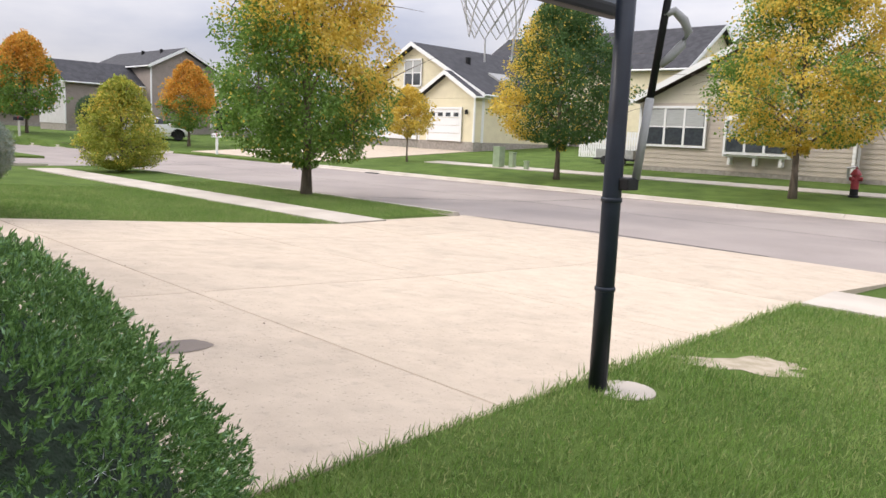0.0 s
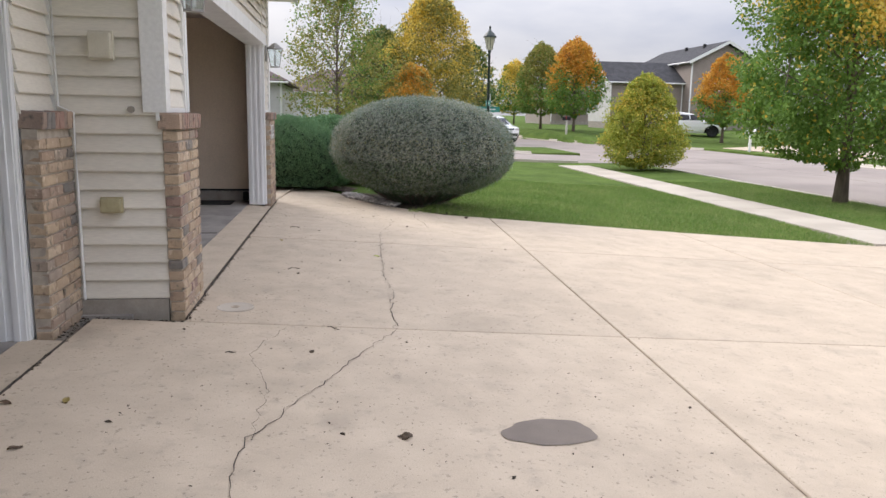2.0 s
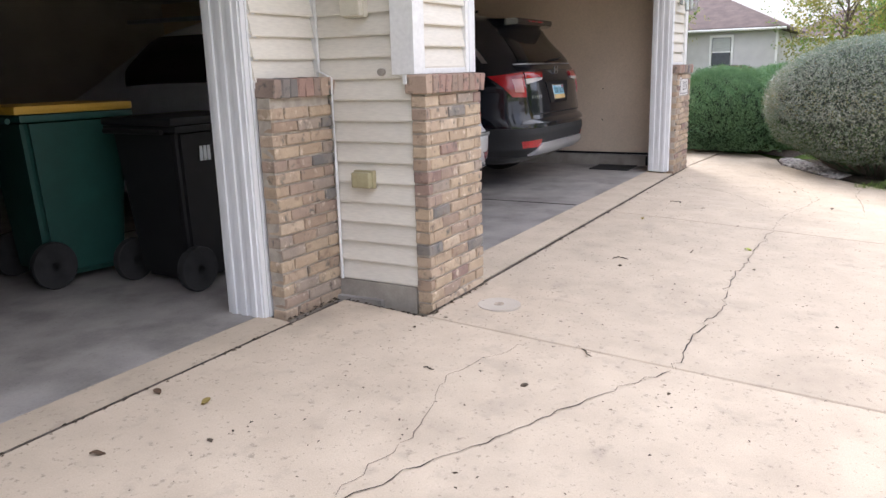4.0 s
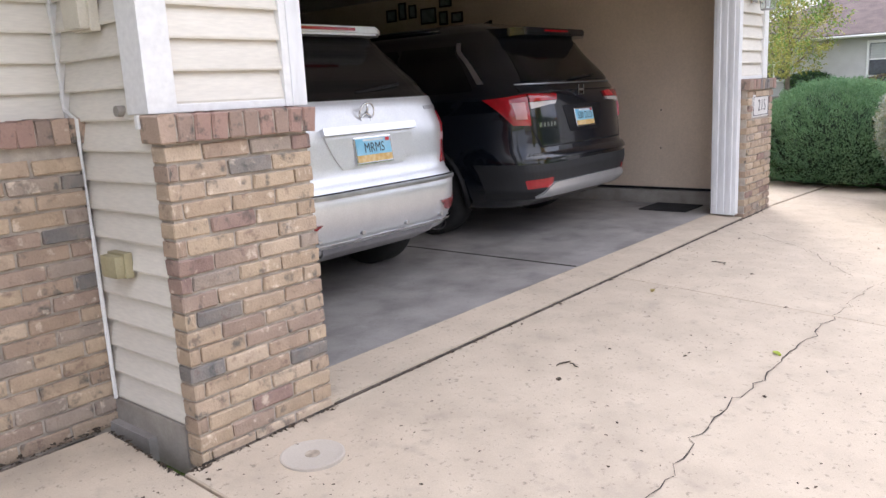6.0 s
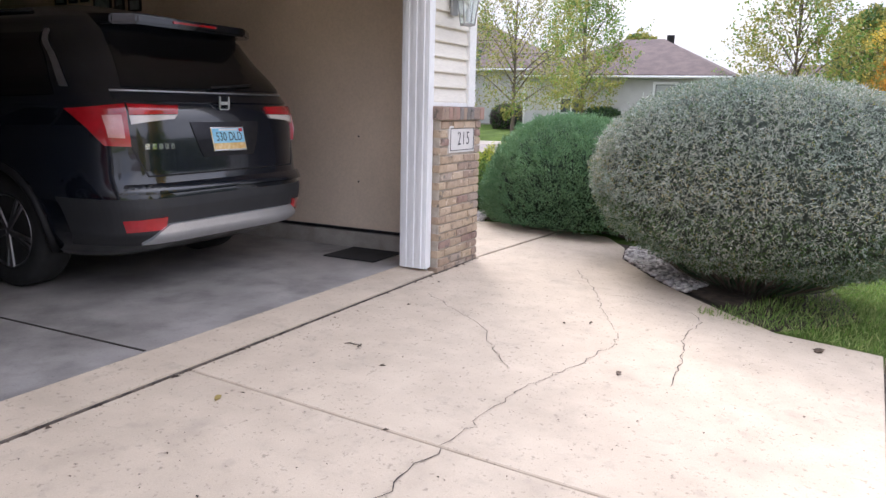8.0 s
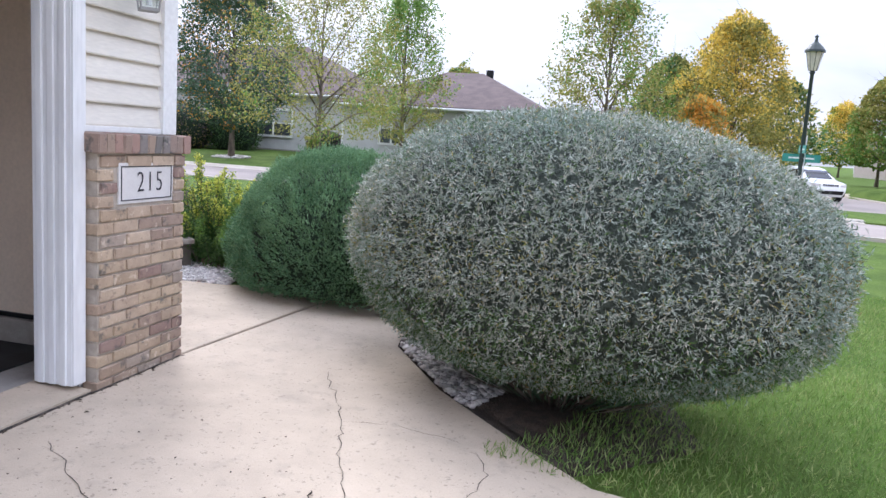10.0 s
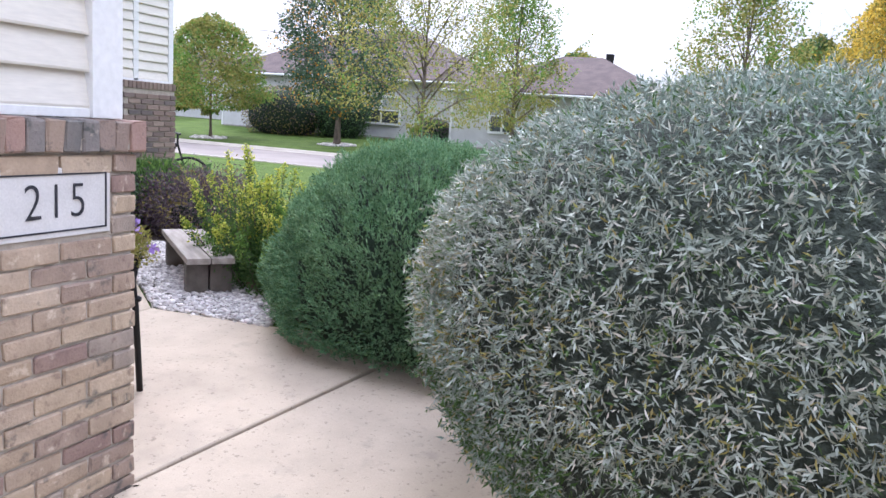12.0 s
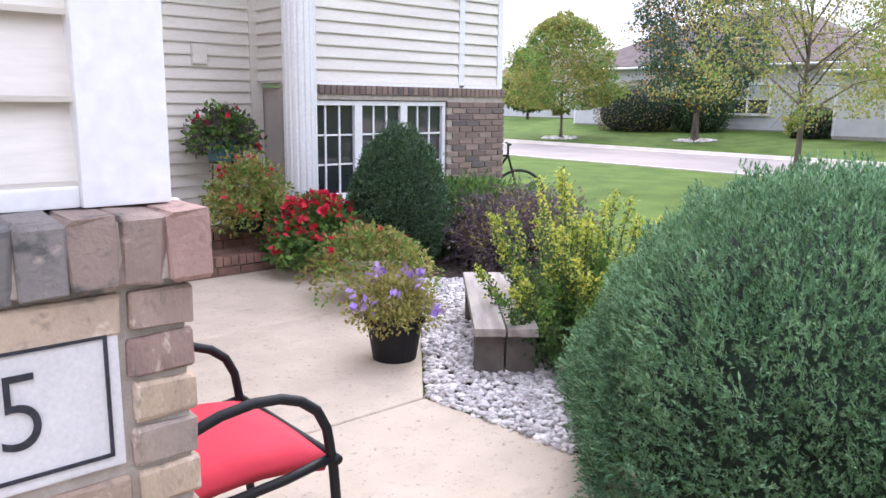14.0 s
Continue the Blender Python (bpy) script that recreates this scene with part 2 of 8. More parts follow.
M_GRASS = mat("lawn_soil_green", (0.11, 0.165, 0.038), (0.075, 0.12, 0.027), rough=1, scale=1.1, fine=45, speck=0.35, speck_scale=18, blotch=0.25, blotch_scale=0.4, bump=0.8, bdist=0.03, spec=0.1)
M_WHITE = mat("white_vinyl", (0.79, 0.79, 0.78), (0.765, 0.765, 0.75), rough=0.45, scale=1.2, fine=40, bump=0.03)
M_TRIM = mat("white_painted_trim", (0.82, 0.83, 0.84), (0.74, 0.75, 0.76), rough=0.4, scale=4, fine=30, bump=0.05, stretch=(1, 1, 0.2))
M_SIDING = mat("cream_vinyl_siding", (0.74, 0.70, 0.62), (0.68, 0.64, 0.565), rough=0.5, scale=2.5, fine=60, bump=0.06, stretch=(0.3, 0.3, 2), rnd=0.03)
M_MORTAR = mat("mortar", (0.46, 0.405, 0.34), (0.36, 0.315, 0.265), rough=0.95, scale=20, fine=200, bump=0.4)
M_TAN = mat("tan_plywood_wall", (0.72, 0.59, 0.46), (0.66, 0.54, 0.42), rough=0.7, scale=1.5, fine=50, bump=0.05)
M_DARKWALL = mat("garage_drywall", (0.52, 0.47, 0.42), (0.45, 0.41, 0.37), rough=0.85, scale=1.5)
M_FOUND = mat("foundation_concrete", (0.36, 0.33, 0.29), (0.27, 0.24, 0.21), rough=0.95, scale=6, fine=80, bump=0.4)
M_SHINGLE = mat("charcoal_shingles", (0.055, 0.055, 0.06), (0.035, 0.035, 0.04), rough=0.95, scale=2, fine=25, bump=0.5, bdist=0.02)
M_SHINGLE2 = mat("brown_shingles", (0.13, 0.095, 0.09), (0.095, 0.07, 0.068), rough=0.95, scale=2, fine=25, bump=0.5, bdist=0.02)
M_BARK = mat("bark", (0.19, 0.15, 0.12), (0.10, 0.078, 0.062), rough=1, scale=9, fine=60, bump=0.9, bdist=0.02, stretch=(1, 1, 0.25))
M_BLACK = mat("black_plastic", (0.009, 0.009, 0.010), (0.006, 0.006, 0.007), rough=0.6, spec=0.35, scale=6, fine=100, bump=0.05)
M_RUBBER = mat("tyre_rubber", (0.02, 0.02, 0.021), (0.012, 0.012, 0.012), rough=0.85, scale=10)
M_CHROME = mat("chrome", (0.8, 0.8, 0.8), (0.72, 0.72, 0.72), rough=0.12, metal=1.0, bump=0)
M_ALLOY = mat("alloy_wheel", (0.5, 0.5, 0.52), (0.4, 0.4, 0.42), rough=0.3, metal=0.9, bump=0)
M_ALLOYD = mat("dark_alloy_wheel", (0.05, 0.05, 0.055), (0.035, 0.035, 0.04), rough=0.3, metal=0.8, bump=0)
M_CARBLACK = mat("black_car_paint", (0.005, 0.007, 0.013), (0.004, 0.006, 0.010), rough=0.16, coat=1.0, spec=0.4, bump=0)
M_CARSILVER = mat("silver_car_paint", (0.74, 0.75, 0.77), (0.70, 0.71, 0.73), rough=0.38, metal=0.75, coat=0.5, bump=0)
M_CARWHITE = mat("white_car_paint", (0.82, 0.83, 0.84), (0.8, 0.8, 0.8), rough=0.3, coat=1.0, bump=0)
M_TINT = mat("tinted_glass", (0.008, 0.008, 0.009), (0.006, 0.006, 0.007), rough=0.08, coat=0.15, spec=0.35, bump=0)
M_REDLENS = mat("red_lens", (0.42, 0.012, 0.02), (0.3, 0.008, 0.012), rough=0.12, coat=1.0, bump=0)
M_CLEARLENS = mat("clear_lens", (0.62, 0.58, 0.56), (0.5, 0.46, 0.45), rough=0.12, coat=1.0, bump=0)

# ---- ground, streets, pavements ----
def west_hi(x):
    return float(np.interp(-x, [46, 49, 54, 62, 120], [23.3, 19.5, 16.0, 13.9, 6.5]))


def west_lo(x):
    return float(np.interp(-x, [46, 62, 120], [8.5, 5.0, -2.5]))


def west_z(x, y):
    return -0.36 + lerp(0, 0.3, (-46 - x) / 14)


def grid_sheet():
    xs = sorted({*[-400, -250, -150, -100, -70, -55], *[v * 0.5 for v in range(-90, 21)], *[-46 - 1.5 * v for v in range(22)], SIDE_NEAR, SIDE_NEAR + 0.02, SIDE_FAR, SIDE_FAR - 0.02,
                 8, 10, 15, 25, 40, 60, 100, 150, 250, 400})
    ys = sorted({-400, -250, -150, -100, -70, -50, -40, -30, -25, -20, *[v * 0.5 for v in range(-36, 70)], NEAR_KERB, NEAR_KERB - 0.02,
                 FAR_KERB, FAR_KERB + 0.02, 36, 38, 40, 43, 46, 50, 54, 58, 65, 80, 100, 150, 250, 400})

    def z(x, y):
        on_main = NEAR_KERB <= y <= FAR_KERB and x > -46
        on_side = SIDE_FAR <= x <= SIDE_NEAR and y < FAR_KERB
        if x <= -46 and west_lo(x) < y < west_hi(x):
            return west_z(x, y) - 0.1
        if on_main or on_side:
            return road_z(x, y) - 0.06
        if -12.9 < x < -2.0 and -9 < y < NEAR_KERB:   # kept below the slabs and the garage floor
            return g(x, y) - 0.08
        if -15.0 < x <= -12.9 and -5 < y < 3.2:
            return g(x, y) - 0.03
        return g(x, y)

    v = [(x, y, z(x, y)) for y in ys for x in xs]
    w = len(xs)
    f = [(j * w + i, j * w + i + 1, (j + 1) * w + i + 1, (j + 1) * w + i) for j in range(len(ys) - 1) for i in range(w - 1)]
    return raw("ground", v, f, M_GRASS)


tagged(grid_sheet(), "mown green lawn ground reaching to the horizon", "lawn", kind="structure")


def strip(name, outline, zf, material, thick=0.1, parent=None, step=None):
    bm = bmesh.new()
    prism(bm, outline, lambda x, y: zf(x, y) - thick, zf)
    return part(name, bm, material, parent)


def sheet(name, x0, x1, y0, y1, zf, material, step=1.0):
    nx, ny = max(1, int((x1 - x0) / step)), max(1, int((y1 - y0) / step))
    v = [(x0 + (x1 - x0) * i / nx, y0 + (y1 - y0) * j / ny, 0) for j in range(ny + 1) for i in range(nx + 1)]
    v = [(x, y, zf(x, y)) for x, y, _ in v]
    f = [(j * (nx + 1) + i, j * (nx + 1) + i + 1, (j + 1) * (nx + 1) + i + 1, (j + 1) * (nx + 1) + i) for j in range(ny) for i in range(nx)]
    return raw(name, v, f, material)


tagged(sheet("road_main", -46, 90, NEAR_KERB, FAR_KERB, lambda x, y: -0.36, M_ASPHALT, 5), "worn grey asphalt residential street", "road", kind="structure")
tagged(sheet("road_side", SIDE_FAR, SIDE_NEAR, -120, NEAR_KERB, lambda x, y: road_z(x, y), M_ASPHALT, 2.5), "worn grey asphalt side street", "road", kind="structure")


def kerb_run(a, b, zf, inward, width=0.32, height=0.13):
    """A rolled concrete kerb in 3 m lengths from a to b; inward is the unit vector towards the carriageway."""
    k = thing("kerb", "pale concrete kerb along the street", "kerb", kind="structure")
    a, b, iv = Vector((*a, 0)), Vector((*b, 0)), Vector((*inward, 0))
    n = max(1, int((b - a).length / 3))
    for i in range(n):
        p, q = a.lerp(b, i / n), a.lerp(b, (i + 1) / n - 0.012 / max(0.02, (b - a).length))
        bm = bmesh.new()
        prof = [(-0.14, -0.2), (-0.14, height), (0.0, height), (0.04, height - 0.02), (0.1, 0.035), (width, 0.02), (width, -0.2)]
        rings = [[bm.verts.new((c.x + iv.x * o, c.y + iv.y * o, zf(c.x, c.y) + h)) for o, h in prof] for c in (p, q)]
        for j in range(len(prof)):
            jj = (j + 1) % len(prof)
            bm.faces.new((rings[0][j], rings[0][jj], rings[1][jj], rings[1][j]))
        bm.faces.new(rings[0])
        bm.faces.new(rings[1][::-1])
        bmesh.ops.recalc_face_normals(bm, faces=bm.faces)
        part("kerb_stone", bm, M_CONC2, k)


kerb_run((SIDE_NEAR + 2.5, NEAR_KERB), (-11.9, NEAR_KERB), road_z, (0, 1))
kerb_run((-2.8, NEAR_KERB), (20, NEAR_KERB), road_z, (0, 1))
kerb_run((-34.2, FAR_KERB), (30, FAR_KERB), road_z, (0, -1))
kerb_run((SIDE_NEAR, -60), (SIDE_NEAR, NEAR_KERB - 2.5), road_z, (-1, 0))
kerb_run((SIDE_FAR, -60), (SIDE_FAR, NEAR_KERB - 2.5), road_z, (1, 0))


def paving(name, label, x0, x1, y0, y1, zf, n, along_x=True, material=M_CONC2):
    """A pavement of n separate flags with open joints."""
    w = thing(name, label, "pavement", kind="structure")
    for i in range(n):
        if along_x:
            a, b = x0 + (x1 - x0) * i / n + 0.008, x0 + (x1 - x0) * (i + 1) / n - 0.008
            o = [(a, y0), (b, y0), (b, y1), (a, y1)]
        else:
            a, b = y0 + (y1 - y0) * i / n + 0.008, y0 + (y1 - y0) * (i + 1) / n - 0.008
            o = [(x0, a), (x1, a), (x1, b), (x0, b)]
        bm = bmesh.new()
        prism(bm, o, lambda x, y: zf(x, y) - 0.1, zf)
        part("flag", bm, material, w)


paving("pavement_near", "pale concrete pavement between lawn and verge", -28.5, -11.35, 9.05, 10.2, lambda x, y: g(x, y) + 0.03, 12)
paving("pavement_near_east", "pale concrete pavement between lawn and verge", -2.95, 21, 9.05, 10.2, lambda x, y: g(x, y) + 0.03, 16)
paving("pavement_far", "pale concrete pavement across the street", -29, 30, 28.6, 29.8, lambda x, y: g(x, y) + 0.03, 36)
# west of the crossing the street bends south
bm = bmesh.new()
prism(bm, [(-46.05, 8.5), (-46.05, 23.3), (-49, 19.5), (-54, 16.0), (-62, 13.9), (-120, 6.5), (-120, -2.5), (-62, 5.0)][::-1], lambda x, y: west_z(x, y) - 0.05, west_z)
tagged(part("road_west", bm, M_ASPHALT), "worn grey asphalt street bending away", "road", kind="structure")
for a, b in (((-49, 19.5), (-46.1, 23.2)), ((-54, 16.0), (-49, 19.5)), ((-62, 13.9), (-54, 16.0)), ((-120, 6.5), (-62, 13.9))):
    d = Vector((b[0] - a[0], b[1] - a[1], 0)).normalized()
    kerb_run(a, b, west_z, (d.y, -d.x))

# ---- the driveway: slabs on one gentle slope, joints between them ----
drive = thing("driveway", "pale tan concrete driveway slabs with joints and a long crack", "driveway", kind="structure")


def drive_z(x, y):
    if y > 9:
        return lerp(-0.25, -0.335, (y - 10.2) / 2.9) + 0.012
    return 0.23 - 0.055 * (y - Y0) 


def slab(outline, parent=drive, zf=drive_z, material=M_CONC, name="slab"):
    outline = [(x, SKEW(x, y)) for x, y in outline]
    bm = bmesh.new()
    prism(bm, outline, lambda x, y: zf(x, y) - 0.1, zf)
    es = [e for e in bm.edges if all(v.co.z > zf(v.co.x, v.co.y) - 0.02 for v in e.verts)]
    bmesh.ops.bevel(bm, geom=es, offset=0.006, segments=1, affect="EDGES")
    bmesh.ops.triangulate(bm, faces=[f for f in bm.faces if len(f.verts) > 4])
    return part(name, bm, material, parent)


J = 0.006


def right_edge(y):
    return -2.28 - (y - 1.4) * 0.092


def left_edge(y):
    return -12.17 + (y - 2.7) * 0.143


SKEW = lambda x, y: y - 0.032 * (x + 3) if abs(y - 3.1) < 0.1 else y   # the cross joint is not quite square
for y0, y1 in ((Y0, 3.1), (3.1, 6.1), (6.1, 9.05)):
    cols = [None, -9.4, -6.0, None]
    for i in range(3):
        xa0 = cols[i] if cols[i] else left_edge(max(y0, 2.7))
        xa1 = cols[i] if cols[i] else left_edge(y1)
        xb0 = cols[i + 1] if cols[i + 1] else right_edge(y0)
        xb1 = cols[i + 1] if cols[i + 1] else right_edge(y1)
        if i == 0 and y0 == Y0:
            # the corner that sweeps round to the front walk
            slab([(-12.74, Y0 + J), (-9.4 - J, Y0 + J), (-9.4 - J, 3.1 - J), (-12.12, 3.1 - J), (-12.17, 2.75), (-12.49, 2.38), (-13.05, 1.80), (-13.75, 1.31), (-14.3, 1.2), (-14.75, 0.9), (-14.75, 0.42)])
            continue
        if i == 2 and y0 == Y0:
            slab([(-6.0 + J, -0.27), (-2.2, -0.27), (right_edge(3.1), 3.1 - J), (-6.0 + J, 3.1 - J)])
            continue
        slab([(xa0 + J, y0 + J), (xb0 - J, y0 + J), (xb1 - J, y1 - J), (xa1 + J, y1 - J)])
for xa, xb in ((-11.3, -9.4), (-9.4, -6.0), (-6.0, -2.95)):
    slab([(xa + J, 9.05 + J), (xb - J, 9.05 + J), (xb - J, 10.2 - J), (xa + J, 10.2 - J)])
    slab([(xa + J - (0.5 if xa < -11 else 0) * 0.4, 10.2 + J), (xb - J, 10.2 + J), (xb - J + (0.3 if xb > -3 else 0), 13.15), (xa + J - (0.6 if xa < -11 else 0), 13.15)])
bm = bmesh.new()
prism(bm, [(right_edge(0.29) + 0.008, 0.29), (-1.45, 0.29), (-1.45, 8.98), (right_edge(8.98) + 0.008, 8.98)], lambda x, y: g(x, y) - 0.15, lambda x, y: g(x, y) + 0.003)
tagged(part("lawn_edge", bm, M_GRASS), "mown green lawn along the driveway edge", "lawn", kind="structure")
bm = bmesh.new()
for x0, x1, y0, y1 in ((-12.2, -2.3, Y0 - 0.02, 9.05), (-11.2, -3.0, 9.05, 13.1)):
    vs = [bm.verts.new((x, y, drive_z(x, y) - 0.022)) for x, y in ((x0 + 0.1, y0), (x1 - 0.3, y0), (x1 - 0.75, y1), (x0 + 0.95, y1))]
    bm.faces.new(vs)
part("joint_bed", bm, M_JOINT, drive, "dark dirt in the joints")
# front walk and patio
walk_path = thing("front_walk", "pale concrete front walk and patio slabs", "walkway", kind="structure")
PZ = lambda x, y: 0.238
slab([(-12.74, -1.45 + J), (-14.62, -1.42 + J), (-14.72, -0.55), (-14.85, 0.0), (-14.75, 0.42 - 2 * J), (-12.74, Y0 - J)][::-1], walk_path, PZ)
slab([(-12.74, -3.0), (-15.87, -3.0), (-15.28, -2.25), (-14.62, -1.42 - J), (-12.74, -1.45 - J)][::-1], walk_path, PZ)
slab([(-12.74, -4.51), (-16.3, -4.51), (-16.25, -3.5), (-15.88, -3.0 - J), (-12.74, -3.0 - J)][::-1], walk_path, PZ)

# ---- the house: garage front ----
house = thing("house_garage", "cream-sided house with a brick-piered three-car garage", "house", kind="structure")
T = 0.16            # wall thickness
FY = 0.17           # plane of the sheathing behind brick and siding, main front
BY = -0.47          # the same at the set-back single bay
TOP = 3.1
IN = -12.5          # inner face of the garage's far side wall
for b in ((-6.72, -6.12, FY - T, FY, 0.1, TOP), (-12.72, -12.02, FY - T, FY, 0.1, TOP), (-12.02, -6.72, FY - T, FY, 2.5, TOP)):
    part("wall_front", boxes(b), M_WHITE, house)
bm = boxes((-12.72, IN, -9.0, FY - T, 0.1, TOP))
part("wall_side", bm, M_WHITE, house)
bm = boxes((-6.12 - T, -6.12, BY - 0.02, FY - T, 0.1, TOP))
part("wall_return", bm, M_WHITE, house)
for b in ((-6.12, -5.66, BY - T, BY, 0.1, TOP), (-2.7, -2.15, BY - T, BY, 0.1, TOP), (-5.56, -2.7, BY - T, BY, 2.5, TOP)):
    part("wall_bay", boxes(b), M_WHITE, house)
bm = boxes((-2.31, -2.15, -9.0, BY - T, 0.1, TOP))
part("wall_east", bm, M_WHITE, house)
bm = boxes((IN, -2.31, -9.0, -8.8, 0.1, TOP))
part("wall_back", bm, M_DARKWALL, house)
bm = boxes((-12.72, -2.15, -9.0, FY, TOP - 0.3, TOP - 0.25))
tagged(part("ceiling", bm, M_DARKWALL), "dim garage ceiling", "ceiling", kind="structure")
# inner lining of the side wall: tan sheet over a concrete stub
bm = boxes((IN, IN + 0.012, -8.8, FY - T, 0.42, TOP - 0.3))
part("wall_lining", bm, M_TAN, house, "tan plywood lining")
bm = boxes((IN, IN + 0.06, -8.8, FY - T, 0.2, 0.40))
part("foundation_stub", bm, M_FOUND, house, "bare concrete foundation stub")
# garage floor and sills
bm = bmesh.new()
prism(bm, [(IN, -8.8), (-2.31, -8.8), (-2.31, BY - 0.05), (-6.05, BY - 0.05), (-6.05, -0.05), (IN, -0.05)], 0.1, 0.26)
tagged(part("floor_garage", bm, M_GFLOOR), "smooth stained grey concrete garage floor", "floor", kind="structure")
for x0, x1, y0, y1 in ((-12.0, -6.74, -0.05 + 0.004, Y0 - 0.012), (-5.56, -2.7, BY - 0.05 + 0.004, -0.282)):
    bm = bmesh.new()
    prism(bm, [(x0, y0), (x1, y0), (x1, y1), (x0, y1)], 0.1, lambda x, y, a=y0: 0.26 - (y - a) * 0.06)
    part("sill", bm, M_CONC, house, "pale concrete door sill")
for b in ((-12.0, -6.76, 0.259, 0.274, 0.12, 0.2325), (-6.74, -6.08, 0.272, 0.284, 0.12, 0.233), (-12.735, -12.0, 0.272, 0.284, 0.12, 0.233)):
    part("expansion_joint", boxes(b), M_JOINT, house, "dark gritty expansion joint")
bm = boxes((-5.94, -2.75, -0.281, -0.267, 0.12, 0.2605))
part("expansion_joint", bm, M_JOINT, house, "dark gritty expansion joint")
for b in ((-12.8, -1.9, -9.3, 0.62, TOP, TOP + 0.05), (-12.8, -1.9, 0.6, 0.63, TOP - 0.02, TOP + 0.16)):
    part("soffit", boxes(b), M_WHITE, house)
bm = bmesh.new()
prof = [(0.7, 3.14), (-4.3, 5.6), (-9.3, 3.14)]
v0 = [bm.verts.new((-12.85, y, z)) for y, z in prof]
v1 = [bm.verts.new((-1.8, y, z)) for y, z in prof]
bm.faces.new(v0), bm.faces.new(v1[::-1])
for i in range(3):
    j = (i + 1) % 3
    bm.faces.new((v0[i], v1[i], v1[j], v0[j]))
bmesh.ops.recalc_face_normals(bm, faces=bm.faces)
part("roof", bm, M_SHINGLE2, house)

# white casings: ribbed vinyl round each opening
def casing(x0, x1, y0, y1, z0, z1, face):
    bm = boxes((x0, x1, y0, y1, z0, z1))
    w = (x1 - x0)
    for k in range(3):
        c = x0 + w * (0.2 + 0.3 * k)
        box(bm, c - 0.016, c + 0.016, y1 - 0.001, y1 + 0.012, z0, z1, bevel=0.005)
    d = (y1 - y0)
    xx = x1 if face > 0 else x0
    for k in range(3):
        c = y0 + d * (0.2 + 0.3 * k)
        a, b = (xx - 0.001, xx + 0.012) if face > 0 else (xx - 0.012, xx + 0.001)
        box(bm, a, b, c - 0.018, c + 0.018, z0, z1, bevel=0.005)
    part("door_casing", bm, M_TRIM, house, "ribbed white casing")


casing(-12.02, -11.93, -0.02, 0.2, 0.27, 2.5, 1)
casing(-6.79, -6.72, -0.02, 0.2, 1.53, 2.5, -1)
casing(-5.65, -5.525, -0.72, -0.475, 0.25, 2.5, 1)
casing(-2.76, -2.69, -0.68, -0.44, 0.28, 2.5, -1)
for b in ((-12.02, -6.72, -0.02, 0.2, 2.42, 2.5), (-12.06, -6.68, 0.2, 0.235, 2.42, 2.56), (-5.575, -2.69, -0.68, -0.44, 2.42, 2.5)):
    part("head_casing", boxes(b), M_TRIM, house)

# lap siding, board by board
def siding(p0, p1, z0, z1, normal, parent, lap=0.115, material=M_SIDING, name="siding_board"):
    """Boards from p0 to p1 in plan, on the side of the normal."""
    p0, p1, nv = Vector((*p0, 0)), Vector((*p1, 0)), Vector((*normal, 0))
    z = z0
    while z < z1 - 0.01:
        h = min(lap, z1 - z)
        bm = bmesh.new()
        prof = [(0.003, 0.024), (0.026, 0), (0.028, 0.008), (0.003, h + 0.012), (0, h + 0.012)]
        ra = [bm.verts.new(p0 + nv * o + Vector((0, 0, z + q))) for o, q in prof]
        rb = [bm.verts.new(p1 + nv * o + Vector((0, 0, z + q))) for o, q in prof]
        for j in range(5):
            jj = (j + 1) % 5
            bm.faces.new((ra[j], ra[jj], rb[jj], rb[j]))
        bm.faces.new(ra[::-1]), bm.faces.new(rb)
        bmesh.ops.recalc_face_normals(bm, faces=bm.faces)
        part(name, bm, material, parent)
        z += lap


CAPZ = 1.53         # top of the brick piers
siding((-12.02, FY), (-12.635, FY), CAPZ + 0.03, TOP, (0, 1), house)
siding((-6.19, FY), (-6.70, FY), CAPZ + 0.03, TOP, (0, 1), house)
siding((-6.12, BY + 0.02), (-6.12, FY + 0.008), 0.36, TOP, (1, 0), house)
siding((-5.585, BY), (-6.11, BY), CAPZ - 0.02, TOP, (0, 1), house)
siding((-12.72, -5.9), (-12.72, FY - 0.1), 0.36, TOP, (-1, 0), house)
siding((-2.69, BY), (-2.2, BY), CAPZ, TOP, (0, 1), house)
siding((-12.0, FY), (-6.74, FY), 2.57, TOP, (0, 1), house)
siding((-5.5, BY), (-2.7, BY), 2.52, TOP, (0, 1), house)
bm = boxes((-12.76, -12.635, 0.1, FY + 0.042, CAPZ, TOP), (-6.72, -6.685, FY - 0.03, FY + 0.036, CAPZ, TOP), (-6.19, -6.075, FY - 0.1, FY + 0.042, CAPZ, TOP),
           (-6.12, -6.084, BY, BY + 0.036, 0.34, TOP), (-12.635, -12.02, FY, FY + 0.03, CAPZ, CAPZ + 0.03), (-6.7, -6.19, FY, FY + 0.03, CAPZ, CAPZ + 0.03), bevel=0.004)
part("corner_post", bm, M_WHITE, house)
bm = boxes((-6.12, -6.085, BY, FY, 0.15, 0.355))
part("foundation", bm, M_FOUND, house)

